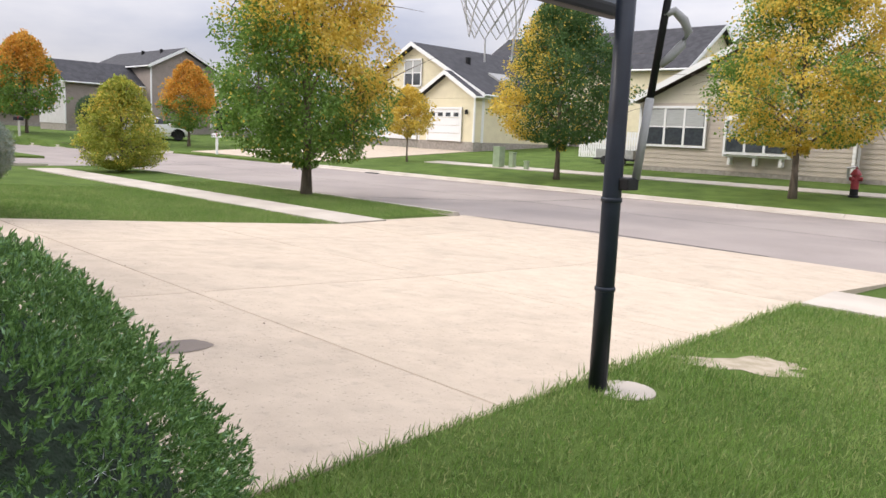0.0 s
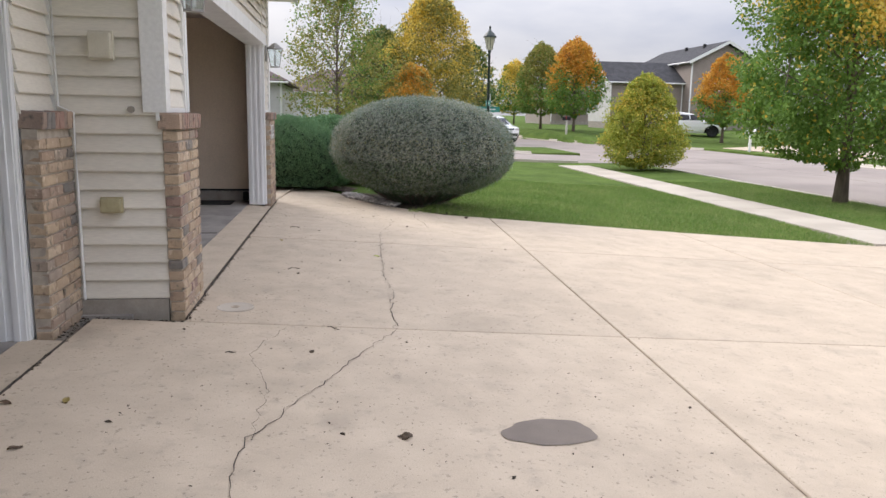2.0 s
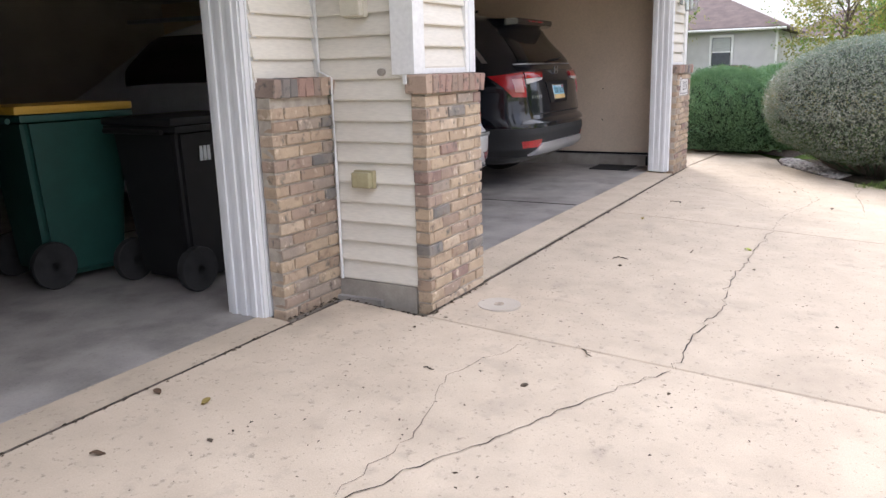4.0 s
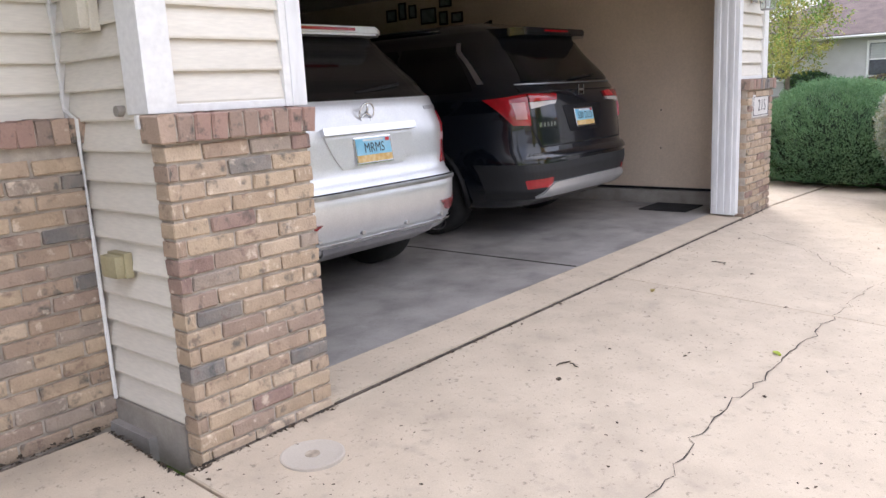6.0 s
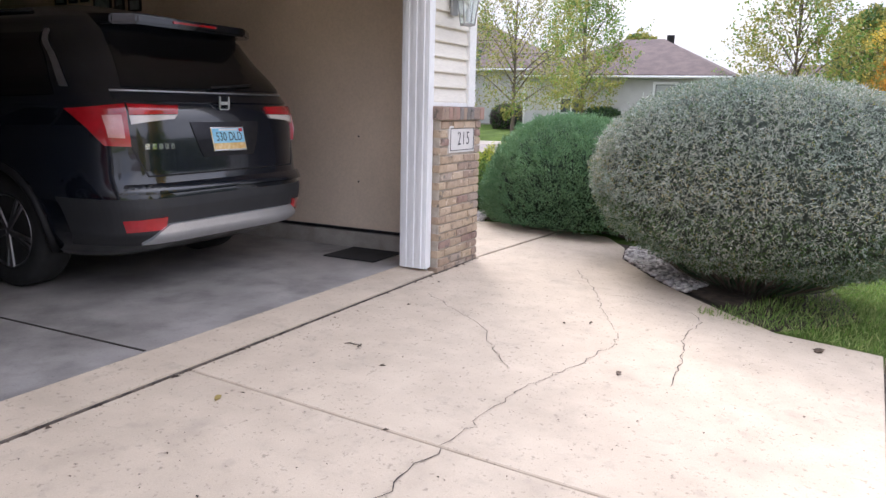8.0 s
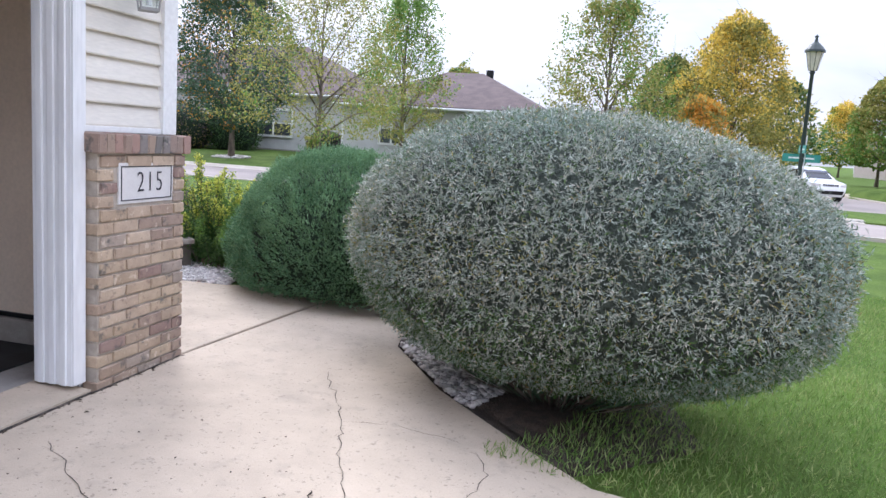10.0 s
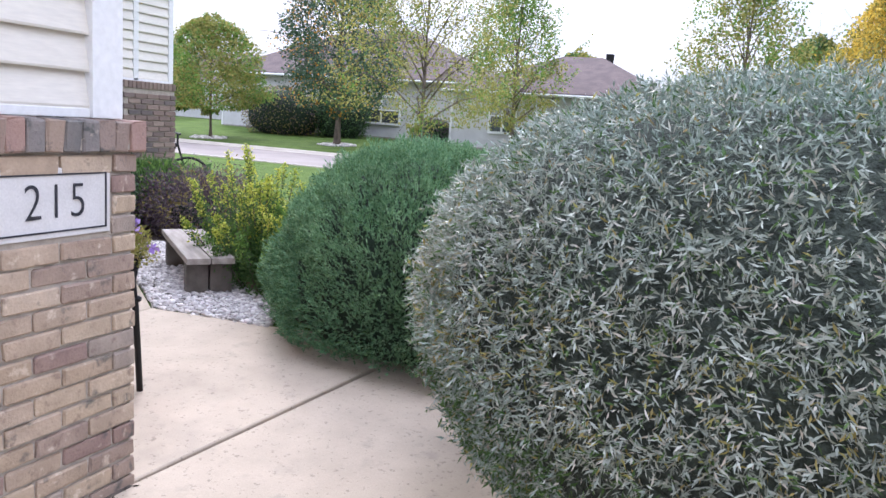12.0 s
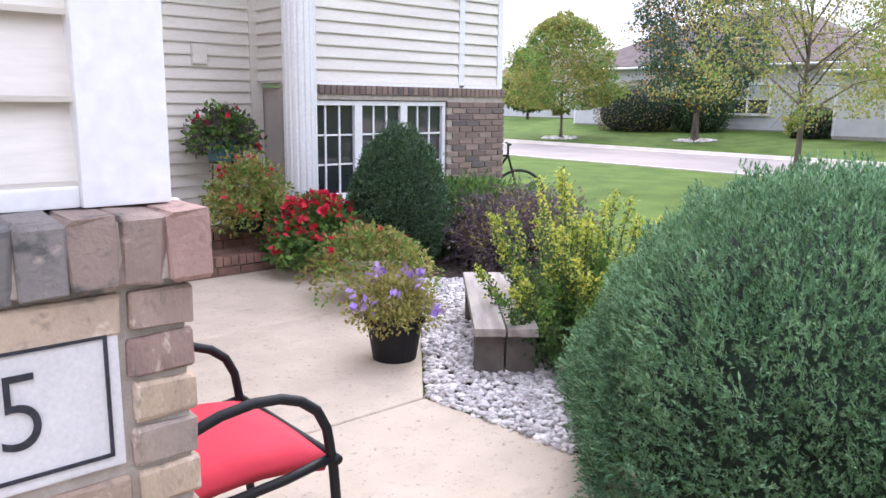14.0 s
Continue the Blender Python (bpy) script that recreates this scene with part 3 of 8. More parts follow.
# the wing with the window beside the entry, brick below and siding above
wing = thing("house_wing", "house wing with cream siding over weathered brick", "house", kind="structure")
WX, WY = -18.85, -5.0
bm = boxes((WX, -16.15, WY - 4, WY - T, 1.84, 5.2), (WX + 0.02, WX + 0.2, WY - 4, WY - 0.35, 0.1, 1.84))
part("wall_upper", bm, M_WHITE, wing)
siding((WX + 0.05, WY - T), (-16.1, WY - T), 1.86, 5.1, (0, 1), wing)
bm = boxes((WX - 0.02, WX + 0.06, WY - T - 0.02, WY - T + 0.035, 1.84, 5.1), (WX + 0.58, WX + 0.66, WY - T, WY - T + 0.03, 1.84, 5.1), (WX, -16.1, WY - T, WY - T + 0.03, 1.82, 1.862))
part("corner_post", bm, M_WHITE, wing)
bm = boxes((-19.2, -14.5, -9.5, -4.2, 5.2, 5.3))
part("soffit", bm, M_WHITE, wing)
entry = thing("house_entry", "cream-sided entry wall above brick porch steps", "house", kind="structure")
bm = boxes((-16.15, -12.72, -6.1, -5.94, 0.1, 5.2), (-16.15, -15.99, -9, -6.1, 0.1, 5.2))
part("wall_entry", bm, M_WHITE, entry)
siding((-16.05, -5.94), (-12.74, -5.94), 0.6, 5.1, (0, 1), entry)
siding((-16.15, -5.93), (-16.15, WY - T - 0.02), 1.86, 5.1, (1, 0), entry)
bm = boxes((-16.18, -16.05, -5.97, -5.9, 0.5, 5.1))
part("corner_post", bm, M_SIDING, entry)

# ---- plants ----
def leaf_mat(name, ramp, scale=1.5, transl=0.38, rough=0.55):
    return mat(name, ramp[0][1], ramp[-1][1], rough=rough, scale=scale, fine=30, bump=0, island=0.3, ramp=ramp, transl=transl, spec=0.3)


L_GREEN = leaf_mat("leaf_green", [(0.0, (0.085, 0.170, 0.034)), (0.5, (0.155, 0.285, 0.052)), (1.0, (0.26, 0.40, 0.095))])
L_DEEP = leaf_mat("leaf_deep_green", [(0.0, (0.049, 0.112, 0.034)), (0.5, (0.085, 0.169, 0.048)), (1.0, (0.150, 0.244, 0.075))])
L_GOLD = leaf_mat("leaf_gold", [(0.0, (0.57, 0.38, 0.045)), (0.5, (0.74, 0.54, 0.08)), (1.0, (0.82, 0.67, 0.18))], transl=0.45)
L_ORANGE = leaf_mat("leaf_orange", [(0.0, (0.50, 0.21, 0.03)), (0.5, (0.66, 0.33, 0.045)), (1.0, (0.75, 0.48, 0.10))], transl=0.45)
L_OLIVE = leaf_mat("leaf_olive", [(0.0, (0.155, 0.175, 0.045)), (0.5, (0.29, 0.285, 0.07)), (1.0, (0.46, 0.41, 0.12))])
L_THUJA = leaf_mat("thuja_spray", [(0.0, (0.066, 0.155, 0.084)), (0.5, (0.155, 0.315, 0.158)), (1.0, (0.34, 0.51, 0.27))], transl=0.15)
L_YELGREEN = leaf_mat("yellow_green_leaf", [(0.0, (0.20, 0.25, 0.04)), (0.5, (0.36, 0.40, 0.065)), (1.0, (0.52, 0.52, 0.10))])
L_THUJAG = leaf_mat("sunlit_thuja_spray", [(0.0, (0.038, 0.095, 0.024)), (0.5, (0.095, 0.205, 0.048)), (1.0, (0.24, 0.40, 0.12))], transl=0.18)
L_YEW = leaf_mat("grey_green_needle", [(0.0, (0.16, 0.22, 0.18)), (0.5, (0.31, 0.385, 0.325)), (0.85, (0.46, 0.52, 0.455)), (1.0, (0.62, 0.55, 0.45))], transl=0.12, rough=0.4)
L_SPRUCE = leaf_mat("spruce_needle", [(0.0, (0.031, 0.070, 0.036)), (0.5, (0.056, 0.112, 0.056)), (1.0, (0.098, 0.168, 0.084))], transl=0.1)
L_LIME = leaf_mat("lime_leaf", [(0.0, (0.138, 0.248, 0.028)), (0.5, (0.414, 0.497, 0.069)), (1.0, (0.750, 0.690, 0.138))])
L_PURPLE = leaf_mat("purple_leaf", [(0.0, (0.063, 0.042, 0.056)), (0.6, (0.126, 0.084, 0.105)), (1.0, (0.224, 0.182, 0.182))])
L_RED = leaf_mat("red_petal", [(0.0, (0.42, 0.008, 0.02)), (0.5, (0.6, 0.015, 0.04)), (1.0, (0.68, 0.05, 0.10))], transl=0.2)
L_VIOLET = leaf_mat("violet_petal", [(0.0, (0.24, 0.12, 0.55)), (0.5, (0.42, 0.28, 0.70)), (1.0, (0.62, 0.45, 0.78))], transl=0.2)
L_DRY = leaf_mat("dry_leaf", [(0.0, (0.216, 0.144, 0.060)), (0.5, (0.384, 0.288, 0.108)), (1.0, (0.432, 0.432, 0.120))])
L_BLADE = leaf_mat("grass_blade", [(0.0, (0.085, 0.160, 0.032)), (0.5, (0.165, 0.275, 0.062)), (0.85, (0.31, 0.405, 0.13)), (1.0, (0.46, 0.44, 0.20))], scale=0.8, transl=0.25)
L_LITTERLEAF = leaf_mat("brown_dead_leaf", [(0.0, (0.07, 0.045, 0.03)), (1.0, (0.14, 0.09, 0.055))], transl=0.05)
# shrub cores: shade between twigs and needles is painted in as dark colour
M_INNER = mat("painted_inner_shade", (0.026, 0.048, 0.026), (0.014, 0.024, 0.013), rough=1, scale=14, fine=60, bump=0.8, bdist=0.03)
M_INNERG = mat("grey_green_painted_inner_shade", (0.085, 0.105, 0.082), (0.035, 0.044, 0.034), rough=1, scale=34, fine=90, bump=1.0, bdist=0.03, spread=0.4)
RNG = np.random.default_rng(7)


def unit(v):
    return v / np.maximum(1e-9, np.linalg.norm(v, axis=-1, keepdims=True))


def leaf_cloud(name, pos, axis, length, width, mats, pick=None, parent=None, label="", bend=0.15):
    """Pointed leaves: one rhombic blade of two faces at each position, along its axis."""
    n = len(pos)
    length, width = np.broadcast_to(length, n)[:, None], np.broadcast_to(width, n)[:, None]
    axis = unit(axis)
    side = unit(np.cross(axis, unit(RNG.normal(size=(n, 3)))))
    nrm = np.cross(side, axis)
    mid = pos + axis * length * 0.45 + nrm * length * bend * 0.5
    v = np.stack([pos, mid + side * width * 0.5, pos + axis * length - nrm * length * bend * 0.3, mid - side * width * 0.5], 1).reshape(-1, 3)
    me = bpy.data.meshes.new(name)
    me.vertices.add(4 * n)
    me.vertices.foreach_set("co", v.astype(np.float32).ravel())
    me.loops.add(4 * n)
    me.loops.foreach_set("vertex_index", np.arange(4 * n, dtype=np.int32))
    me.polygons.add(n)
    me.polygons.foreach_set("loop_start", np.arange(0, 4 * n, 4, dtype=np.int32))
    me.polygons.foreach_set("loop_total", np.full(n, 4, np.int32))
    for m in mats:
        me.materials.append(m)
    if pick is not None:
        me.polygons.foreach_set("material_index", pick.astype(np.int32))
    me.update(calc_edges=True)
    ob = new(name, me)
    if parent:
        ob.parent = parent
    return tagged(ob, label)


def lumpy(n, seed):
    """Smooth uneven radius over directions: a few random bumps."""
    r = np.random.default_rng(seed)
    d = unit(r.normal(size=(n, 3)))
    a = r.uniform(0.5, 1.0, n)
    return lambda u: 1 + 0.5 * np.mean(a[None] * (np.maximum(0, u @ d.T) ** 6), 1) * 2


def tree(name, at, height, radius, base, leaves, size, mats, gold, label, category="tree", group="", seed=1, sparse=0.0, trunk_r=0.1, top=0.55, limbs=16, lean=(0, 0), group_r=0.42):
    """Tapered trunk, limbs that fork, and clumps of leaves round their ends; gold(h, u) gives the share of the second leaf colour."""
    r = np.random.default_rng(seed)
    t = thing(name, label, category, group, at=(at[0], at[1], g(*at) - 0.03))
    bm = bmesh.new()
    spine = [(lean[0] * k + 0.03 * height * 0.1 * math.sin(k * 7 + seed), lean[1] * k + 0.02 * math.cos(k * 5 + seed), height * 0.86 * k) for k in np.linspace(0, 1, 9)]
    rad = [trunk_r * (1.35 if i == 0 else 1.0 - 0.85 * i / 8) for i in range(9)]
    tube(bm, spine, rad, 9)
    part("trunk", bm, M_BARK, t, smooth=True)

    def env(h):
        return radius * (np.sin(np.pi * np.clip(h, 0.0, 1) ** top) ** 0.6 * 0.92 + 0.1)

    cl = []
    bm = bmesh.new()
    for i in range(limbs):
        h = (i + 0.5) / limbs
        a = i * 2.4 + r.uniform(-0.4, 0.4)
        z0 = base * 0.85 + (height * 0.80 - base) * h * 0.92
        k = z0 / (height * 0.86)
        p0 = Vector((lean[0] * k, lean[1] * k, z0))
        hh = min(0.97, h + 0.12)
        e = float(env(hh)) * r.uniform(0.78, 1.05)
        p2 = Vector((lean[0] * k + e * math.cos(a), lean[1] * k + e * math.sin(a), base + (height - base) * hh + r.uniform(-0.1, 0.2)))
        p1 = p0.lerp(p2, 0.5) + Vector((0, 0, 0.10 * e))
        lr = trunk_r * (0.42 - 0.25 * h)
        tube(bm, [p0, p1, p2], [lr, lr * 0.6, lr * 0.2], 6)
        for f in (0.45, 0.7, 0.85, 1.0):
            q = p0.lerp(p1, f * 2) if f < 0.5 else p1.lerp(p2, f * 2 - 1)
            for _ in range(3 if f > 0.5 else 2):
                s = Vector(r.normal(size=3)) * 0.26 * radius * (0.6 + 0.4 * f)
                w = q + s
                tube(bm, [q, q + s * 0.5 + Vector((0, 0, 0.03)), w], [lr * 0.3, lr * 0.2, lr * 0.08], 4)
                cl.append(tuple(w))
    part("branching", bm, M_BARK, t, smooth=True)
    # leaf clumps: ends of limbs and points spread in the outer shell of the crown
    m = int(len(cl) * (1.6 if not sparse else 0.8))
    hs = r.uniform(0.0, 0.98, m)
    aa = r.uniform(0, 2 * np.pi, m)
    rr = env(hs) * np.sqrt(r.uniform(0.25, 1.0, m)) * (1 + 0.16 * np.sin(aa * 3 + hs * 9 + seed))
    cl += list(zip(rr * np.cos(aa) + lean[0] * hs, rr * np.sin(aa) + lean[1] * hs, base + (height - base) * hs))
    cl = np.array(cl)
    wgt = r.uniform(0.35, 1.0, len(cl)) ** (1 + sparse)
    idx = r.choice(len(cl), leaves, p=wgt / wgt.sum())
    spread = group_r * radius * 0.62 * r.uniform(0.55, 1.15, len(cl))
    pos = cl[idx] + unit(r.normal(size=(leaves, 3))) * (spread[idx] * r.uniform(0, 1, leaves) ** 0.42)[:, None] * np.array([1, 1, 0.72])
    if sparse > 0.5:
        # leaves strung along upright shoots that break the outline
        shoot = unit(unit(cl - np.array([0, 0, base + 0.3 * (height - base)])) + np.array([0, 0, 0.9]) + r.normal(size=cl.shape) * 0.35) * radius * r.uniform(0.25, 0.6, len(cl))[:, None]
        on = r.uniform(size=leaves) < 0.72
        pos[on] = cl[idx[on]] + shoot[idx[on]] * r.uniform(-0.35, 1, on.sum())[:, None] + r.normal(size=(on.sum(), 3)) * radius * 0.035
    pos[:, 2] = np.clip(pos[:, 2], base * 0.8 + 0.25 * r.uniform(0, 1, leaves), height * (0.90 + 0.14 * r.uniform(0, 1, leaves)))
    hc = np.clip((pos[:, 2] - base) / (height - base), 0, 1)
    cf = r.uniform(0.86, 1.16, len(cl)) + (0.18 if sparse > 0.5 else 0)
    ctr = np.stack([lean[0] * hc, lean[1] * hc], 1)
    lim = env(hc) * (1.06 + 0.12 * np.sin(np.arctan2(pos[:, 1], pos[:, 0]) * 5 + hc * 11 + seed)) * cf[idx] + 0.05
    dr = np.linalg.norm(pos[:, :2] - ctr, axis=1)
    over = dr > lim * (1.6 if sparse > 0.5 else 1.0)
    pos[over, :2] = ctr[over] + (pos[over, :2] - ctr[over]) * (lim[over] / dr[over] * r.uniform(0.8, 1.0, over.sum()))[:, None]
    hrel = np.clip((pos[:, 2] - base) / (height - base), 0, 1)
    u = np.stack([pos[:, 0] / radius, pos[:, 1] / radius], 1)
    cn = r.normal(size=len(cl))[idx]
    pick = (r.uniform(size=leaves) < np.clip(0.5 + (gold(hrel, u) - 0.5) * 2.4 + 0.30 * cn + 0.45 * np.sin(u[:, 0] * 4.1 + seed) * np.sin(u[:, 1] * 3.7 + hrel * 5 + seed) + 0.2 * np.sin(u[:, 0] * 9 + hrel * 13), 0.04, 0.96)).astype(int)
    ax = r.normal(size=(leaves, 3)) + np.array([0, 0, -0.25]) + unit(pos - np.array([0, 0, (base + height) / 2])) * 0.6
    leaf_cloud("crown", pos, ax, size * 1.15 * r.uniform(0.7, 1.3, leaves), size * 0.78 * r.uniform(0.8, 1.2, leaves), mats, pick, t)
    return t


def shrub(name, at, radii, n, length, width, mats, label, category="shrub", group="", rz=0, power=2.3, outward=0.8, droop=0.0, fuzz=0.05, pick=None, bottom=-0.75, seed=3, core=0.9, bumps=10, base=None, stems=True, clump=0.0, freq=14.0, tilt_up=0.0, jitter=0.7, spray=1, fan=0.6, inner=None):
    """A clipped shrub: inner mass coloured dark as the shade within, short stems and an outer coat of many small
    leaves.
    """
    r = np.random.default_rng(seed)
    z0 = g(at[0], at[1]) if base is None else base
    t = thing(name, label, category, group, at=(at[0], at[1], z0), rz=rz)
    rx, ry, rz_ = radii
    cz = -bottom * rz_ if bottom > -1 else rz_
    cz = at[2] - z0 if len(at) > 2 else cz
    lump = lumpy(bumps, seed)

    def place(u, k):
        e = (np.abs(u[:, 0]) ** power + np.abs(u[:, 1]) ** power + np.abs(u[:, 2]) ** power) ** (-1 / power)
        p = u * e[:, None] * lump(u)[:, None] * k
        return p * np.array([rx, ry, rz_]) / 1.06

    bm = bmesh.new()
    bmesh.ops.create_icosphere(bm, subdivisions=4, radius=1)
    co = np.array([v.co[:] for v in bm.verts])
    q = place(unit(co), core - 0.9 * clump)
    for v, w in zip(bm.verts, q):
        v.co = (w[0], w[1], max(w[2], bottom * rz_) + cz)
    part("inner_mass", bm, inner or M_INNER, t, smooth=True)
    if stems:
        for i in range(7):
            a = i * 0.9 + 0.3
            bm = bmesh.new()
            tube(bm, [(0.05 * math.cos(a), 0.05 * math.sin(a), -0.05), (0.14 * rx * math.cos(a), 0.14 * ry * math.sin(a), cz * 0.3), (0.5 * rx * math.cos(a), 0.5 * ry * math.sin(a), cz * 0.75)], [0.028, 0.022, 0.014], 6)
            part("stem", bm, M_BARK, t, smooth=True)
    u = unit(r.normal(size=(n * 2 // spray, 3)))
    u = u[u[:, 2] > bottom * 0.95 - 0.02][:n // spray]
    k = core + (1.0 - core) * r.uniform(0, 1, len(u)) ** 0.7 + np.abs(r.normal(size=len(u))) * fuzz * 0.35
    q0 = place(u, 1.0) * freq
    k = k + clump * np.sin(q0[:, 0] + 1 + 0.7 * q0[:, 2]) * np.sin(q0[:, 1] + 2 - 0.5 * q0[:, 0]) * np.sin(q0[:, 2] + 0.6 * q0[:, 1]) * 1.6
    p = place(u, 1.0) * k[:, None]
    p[:, 2] += cz
    ax = u * outward + r.normal(size=(len(u), 3)) * jitter + np.array([0, 0, tilt_up - droop])
    if spray > 1:
        # each twig carries a fan of leaflets along its length
        ax = np.repeat(unit(ax), spray, 0)
        f = np.tile(np.linspace(0, 1, spray), len(u))[:, None]
        p = np.repeat(p, spray, 0) + ax * (f - 0.5) * length * 1.5
        side = r.normal(size=ax.shape)
        p = p + side * length * 0.10
        ax = ax + unit(side - ax * np.sum(side * ax, 1, keepdims=True)) * fan * (1.15 - f)
        u = np.repeat(u, spray, 0)
    pk = None if pick is None else pick(u, r, len(u))
    leaf_cloud("foliage", p - unit(ax) * length * 0.4, ax, length * r.uniform(0.6, 1.35, len(u)), width * r.uniform(0.7, 1.2, len(u)), mats, pk, t)
    return t


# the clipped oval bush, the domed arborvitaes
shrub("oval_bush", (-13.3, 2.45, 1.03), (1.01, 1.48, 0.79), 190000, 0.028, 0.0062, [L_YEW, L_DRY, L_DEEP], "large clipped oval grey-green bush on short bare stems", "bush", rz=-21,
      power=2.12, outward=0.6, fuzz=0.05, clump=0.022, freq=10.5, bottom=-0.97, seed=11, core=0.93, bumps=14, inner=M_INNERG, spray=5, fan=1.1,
      # extra deep-green leaves below paint the underside's shade into the leaf colour
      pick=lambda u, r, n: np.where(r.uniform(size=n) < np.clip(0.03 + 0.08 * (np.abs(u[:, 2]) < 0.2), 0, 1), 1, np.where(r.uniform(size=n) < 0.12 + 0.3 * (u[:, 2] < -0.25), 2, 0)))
oval = bpy.data.objects["oval_bush"]
r_ = np.random.default_rng(61)
a_, q_ = r_.uniform(0, 6.28, 2600), np.sqrt(r_.uniform(0.02, 1, 2600))
foot = np.stack([0.24 * q_ * np.cos(a_), 0.34 * q_ * np.sin(a_), 0.0 * q_ + r_.uniform(0, 0.1, 2600)], 1)
head = np.stack([0.62 * q_ * np.cos(a_), 0.95 * q_ * np.sin(a_), 0.30 + 0.18 * r_.uniform(0, 1, 2600)], 1) + r_.normal(size=(2600, 3)) * 0.05
leaf_cloud("twig_skirt", foot, head - foot, np.linalg.norm(head - foot, axis=1), 0.014, [M_BARK, L_SPRUCE], (r_.uniform(size=2600) < 0.5).astype(int), oval, "bare dark twigs under the crown")
shrub("arborvitae", (-15.13, 0.35, 0.62), (1.0, 1.02, 0.86), 300000, 0.020, 0.0056, [L_THUJA, L_DEEP], "dense domed green arborvitae beside the walk", "bush", "domed arborvitaes", power=2.0, outward=0.75, jitter=0.34,
      fuzz=0.05, clump=0.05, freq=15.0, bottom=-0.4, seed=5, core=0.89, bumps=22, pick=lambda u, r, n: (r.uniform(size=n) < 0.12).astype(int), stems=False, tilt_up=0.45, spray=9, fan=0.75)
shrub("arborvitae", (-16.35, 1.1, 0.6), (0.85, 0.8, 0.86), 36000, 0.05, 0.012, [L_THUJA, L_DEEP], "dense domed green arborvitae beside the walk", "bush", "domed arborvitaes", power=2.25, outward=0.9, jitter=0.55,
      fuzz=0.07, clump=0.035, freq=14.0, bottom=-0.4, seed=6, core=0.89, bumps=18, pick=lambda u, r, n: (r.uniform(size=n) < 0.25).astype(int), stems=False, tilt_up=0.45)
shrub("arborvitae", (-1.52, 0.17, 0.63), (0.69, 0.63, 0.71), 330000, 0.0125, 0.0036, [L_THUJAG, L_THUJA], "dense green arborvitae with a cobweb beside the lawn", "bush", "domed arborvitaes", power=2.2, outward=1.0, jitter=0.5,
      fuzz=0.03, clump=0.05, freq=19.0, bottom=-0.65, seed=8, core=0.89, bumps=26, pick=lambda u, r, n: (r.uniform(size=n) < 0.12).astype(int), stems=False, tilt_up=0.5, spray=10, fan=1.0)
# shrubs of the front bed
shrub("dwarf_spruce", (-16.5, -4.05, 0.72), (0.5, 0.5, 0.78), 30000, 0.04, 0.009, [L_SPRUCE, L_DEEP], "rounded dark dwarf spruce before the window", "shrub", power=1.5, fuzz=0.14, clump=0.05, freq=16.0, bottom=-0.6, seed=12, core=0.9, stems=False,
      pick=lambda u, r, n: (r.uniform(size=n) < 0.2).astype(int))
shrub("purple_barberry", (-17.35, -3.35, 0.42), (0.55, 0.5, 0.40), 9000, 0.05, 0.016, [L_PURPLE, L_DRY], "low dusky purple barberry shrub in the bed", "shrub", fuzz=0.7, clump=0.12, freq=8.0, bottom=-0.6, seed=13, core=0.62,
      pick=lambda u, r, n: (r.uniform(size=n) < 0.12).astype(int))
shrub("bed_shrub", (-17.6, -4.3, 0.45), (0.7, 0.5, 0.42), 9000, 0.09, 0.02, [L_DEEP, L_GREEN], "dark green leafy shrub under the window", "shrub", fuzz=0.3, bottom=-0.6, seed=14, core=0.75, tilt_up=0.8,
      pick=lambda u, r, n: (r.uniform(size=n) < 0.4).astype(int))


def spires(name, at, n_stems, height, spread, leaf, mats, label, seed, per=130, gold_top=True, lean=0.25, loose=0.035):
    """A loose shrub of upright leafy shoots."""
    r = np.random.default_rng(seed)
    t = thing(name, label, "shrub", at=(at[0], at[1], at[2] if len(at) > 2 else g(at[0], at[1])))
    P, A, K = [], [], []
    for i in range(n_stems):
        a, q = r.uniform(0, 6.28), math.sqrt(r.uniform(0, 1))
        b = np.array([spread * q * math.cos(a) * 0.45, spread * q * math.sin(a) * 0.45, 0])
        h = height * r.uniform(0.55, 1.0) * (1 - 0.35 * q)
        e = b + np.array([spread * q * math.cos(a) * 0.55 + r.normal() * lean * 0.2, spread * q * math.sin(a) * 0.55 + r.normal() * lean * 0.2, h])
        bm = bmesh.new()
        tube(bm, [b, (b + e) / 2 + np.array([0, 0, 0.04]), e], [0.008, 0.006, 0.002], 5)
        part("stem", bm, M_BARK, t)
        f = r.uniform(0.12, 1.0, per)
        p = b[None] + (e - b)[None] * f[:, None] + r.normal(size=(per, 3)) * loose * (1.6 - f[:, None])
        P.append(p)
        A.append(r.normal(size=(per, 3)) * 0.8 + np.array([0, 0, 0.5]))
        K.append((r.uniform(size=per) < np.clip((f - 0.55) * 2.2, 0, 0.85)).astype(int) if gold_top else (r.uniform(size=per) < 0.3).astype(int))
    P, A, K = np.concatenate(P), np.concatenate(A), np.concatenate(K)
    leaf_cloud("foliage", P, A, leaf * r.uniform(0.7, 1.3, len(P)), leaf * 0.55, mats, K, t)
    return t


spires("golden_shrub", (-15.85, -1.45, 0.22), 62, 1.24, 0.7, 0.027, [L_DEEP, L_LIME], "yellow-tipped green shrub beside the bench", 21, per=460, loose=0.022)
spires("golden_shrub", (-15.6, -1.15, 0.22), 52, 0.72, 0.52, 0.027, [L_DEEP, L_GREEN], "yellow-tipped green shrub beside the bench", 22, per=420, loose=0.026)
spires("day_lily", (-18.0, -4.0, 0.22), 40, 0.75, 0.6, 0.16, [L_DEEP, L_GREEN], "clump of long green strap leaves", 23, per=14, gold_top=False)
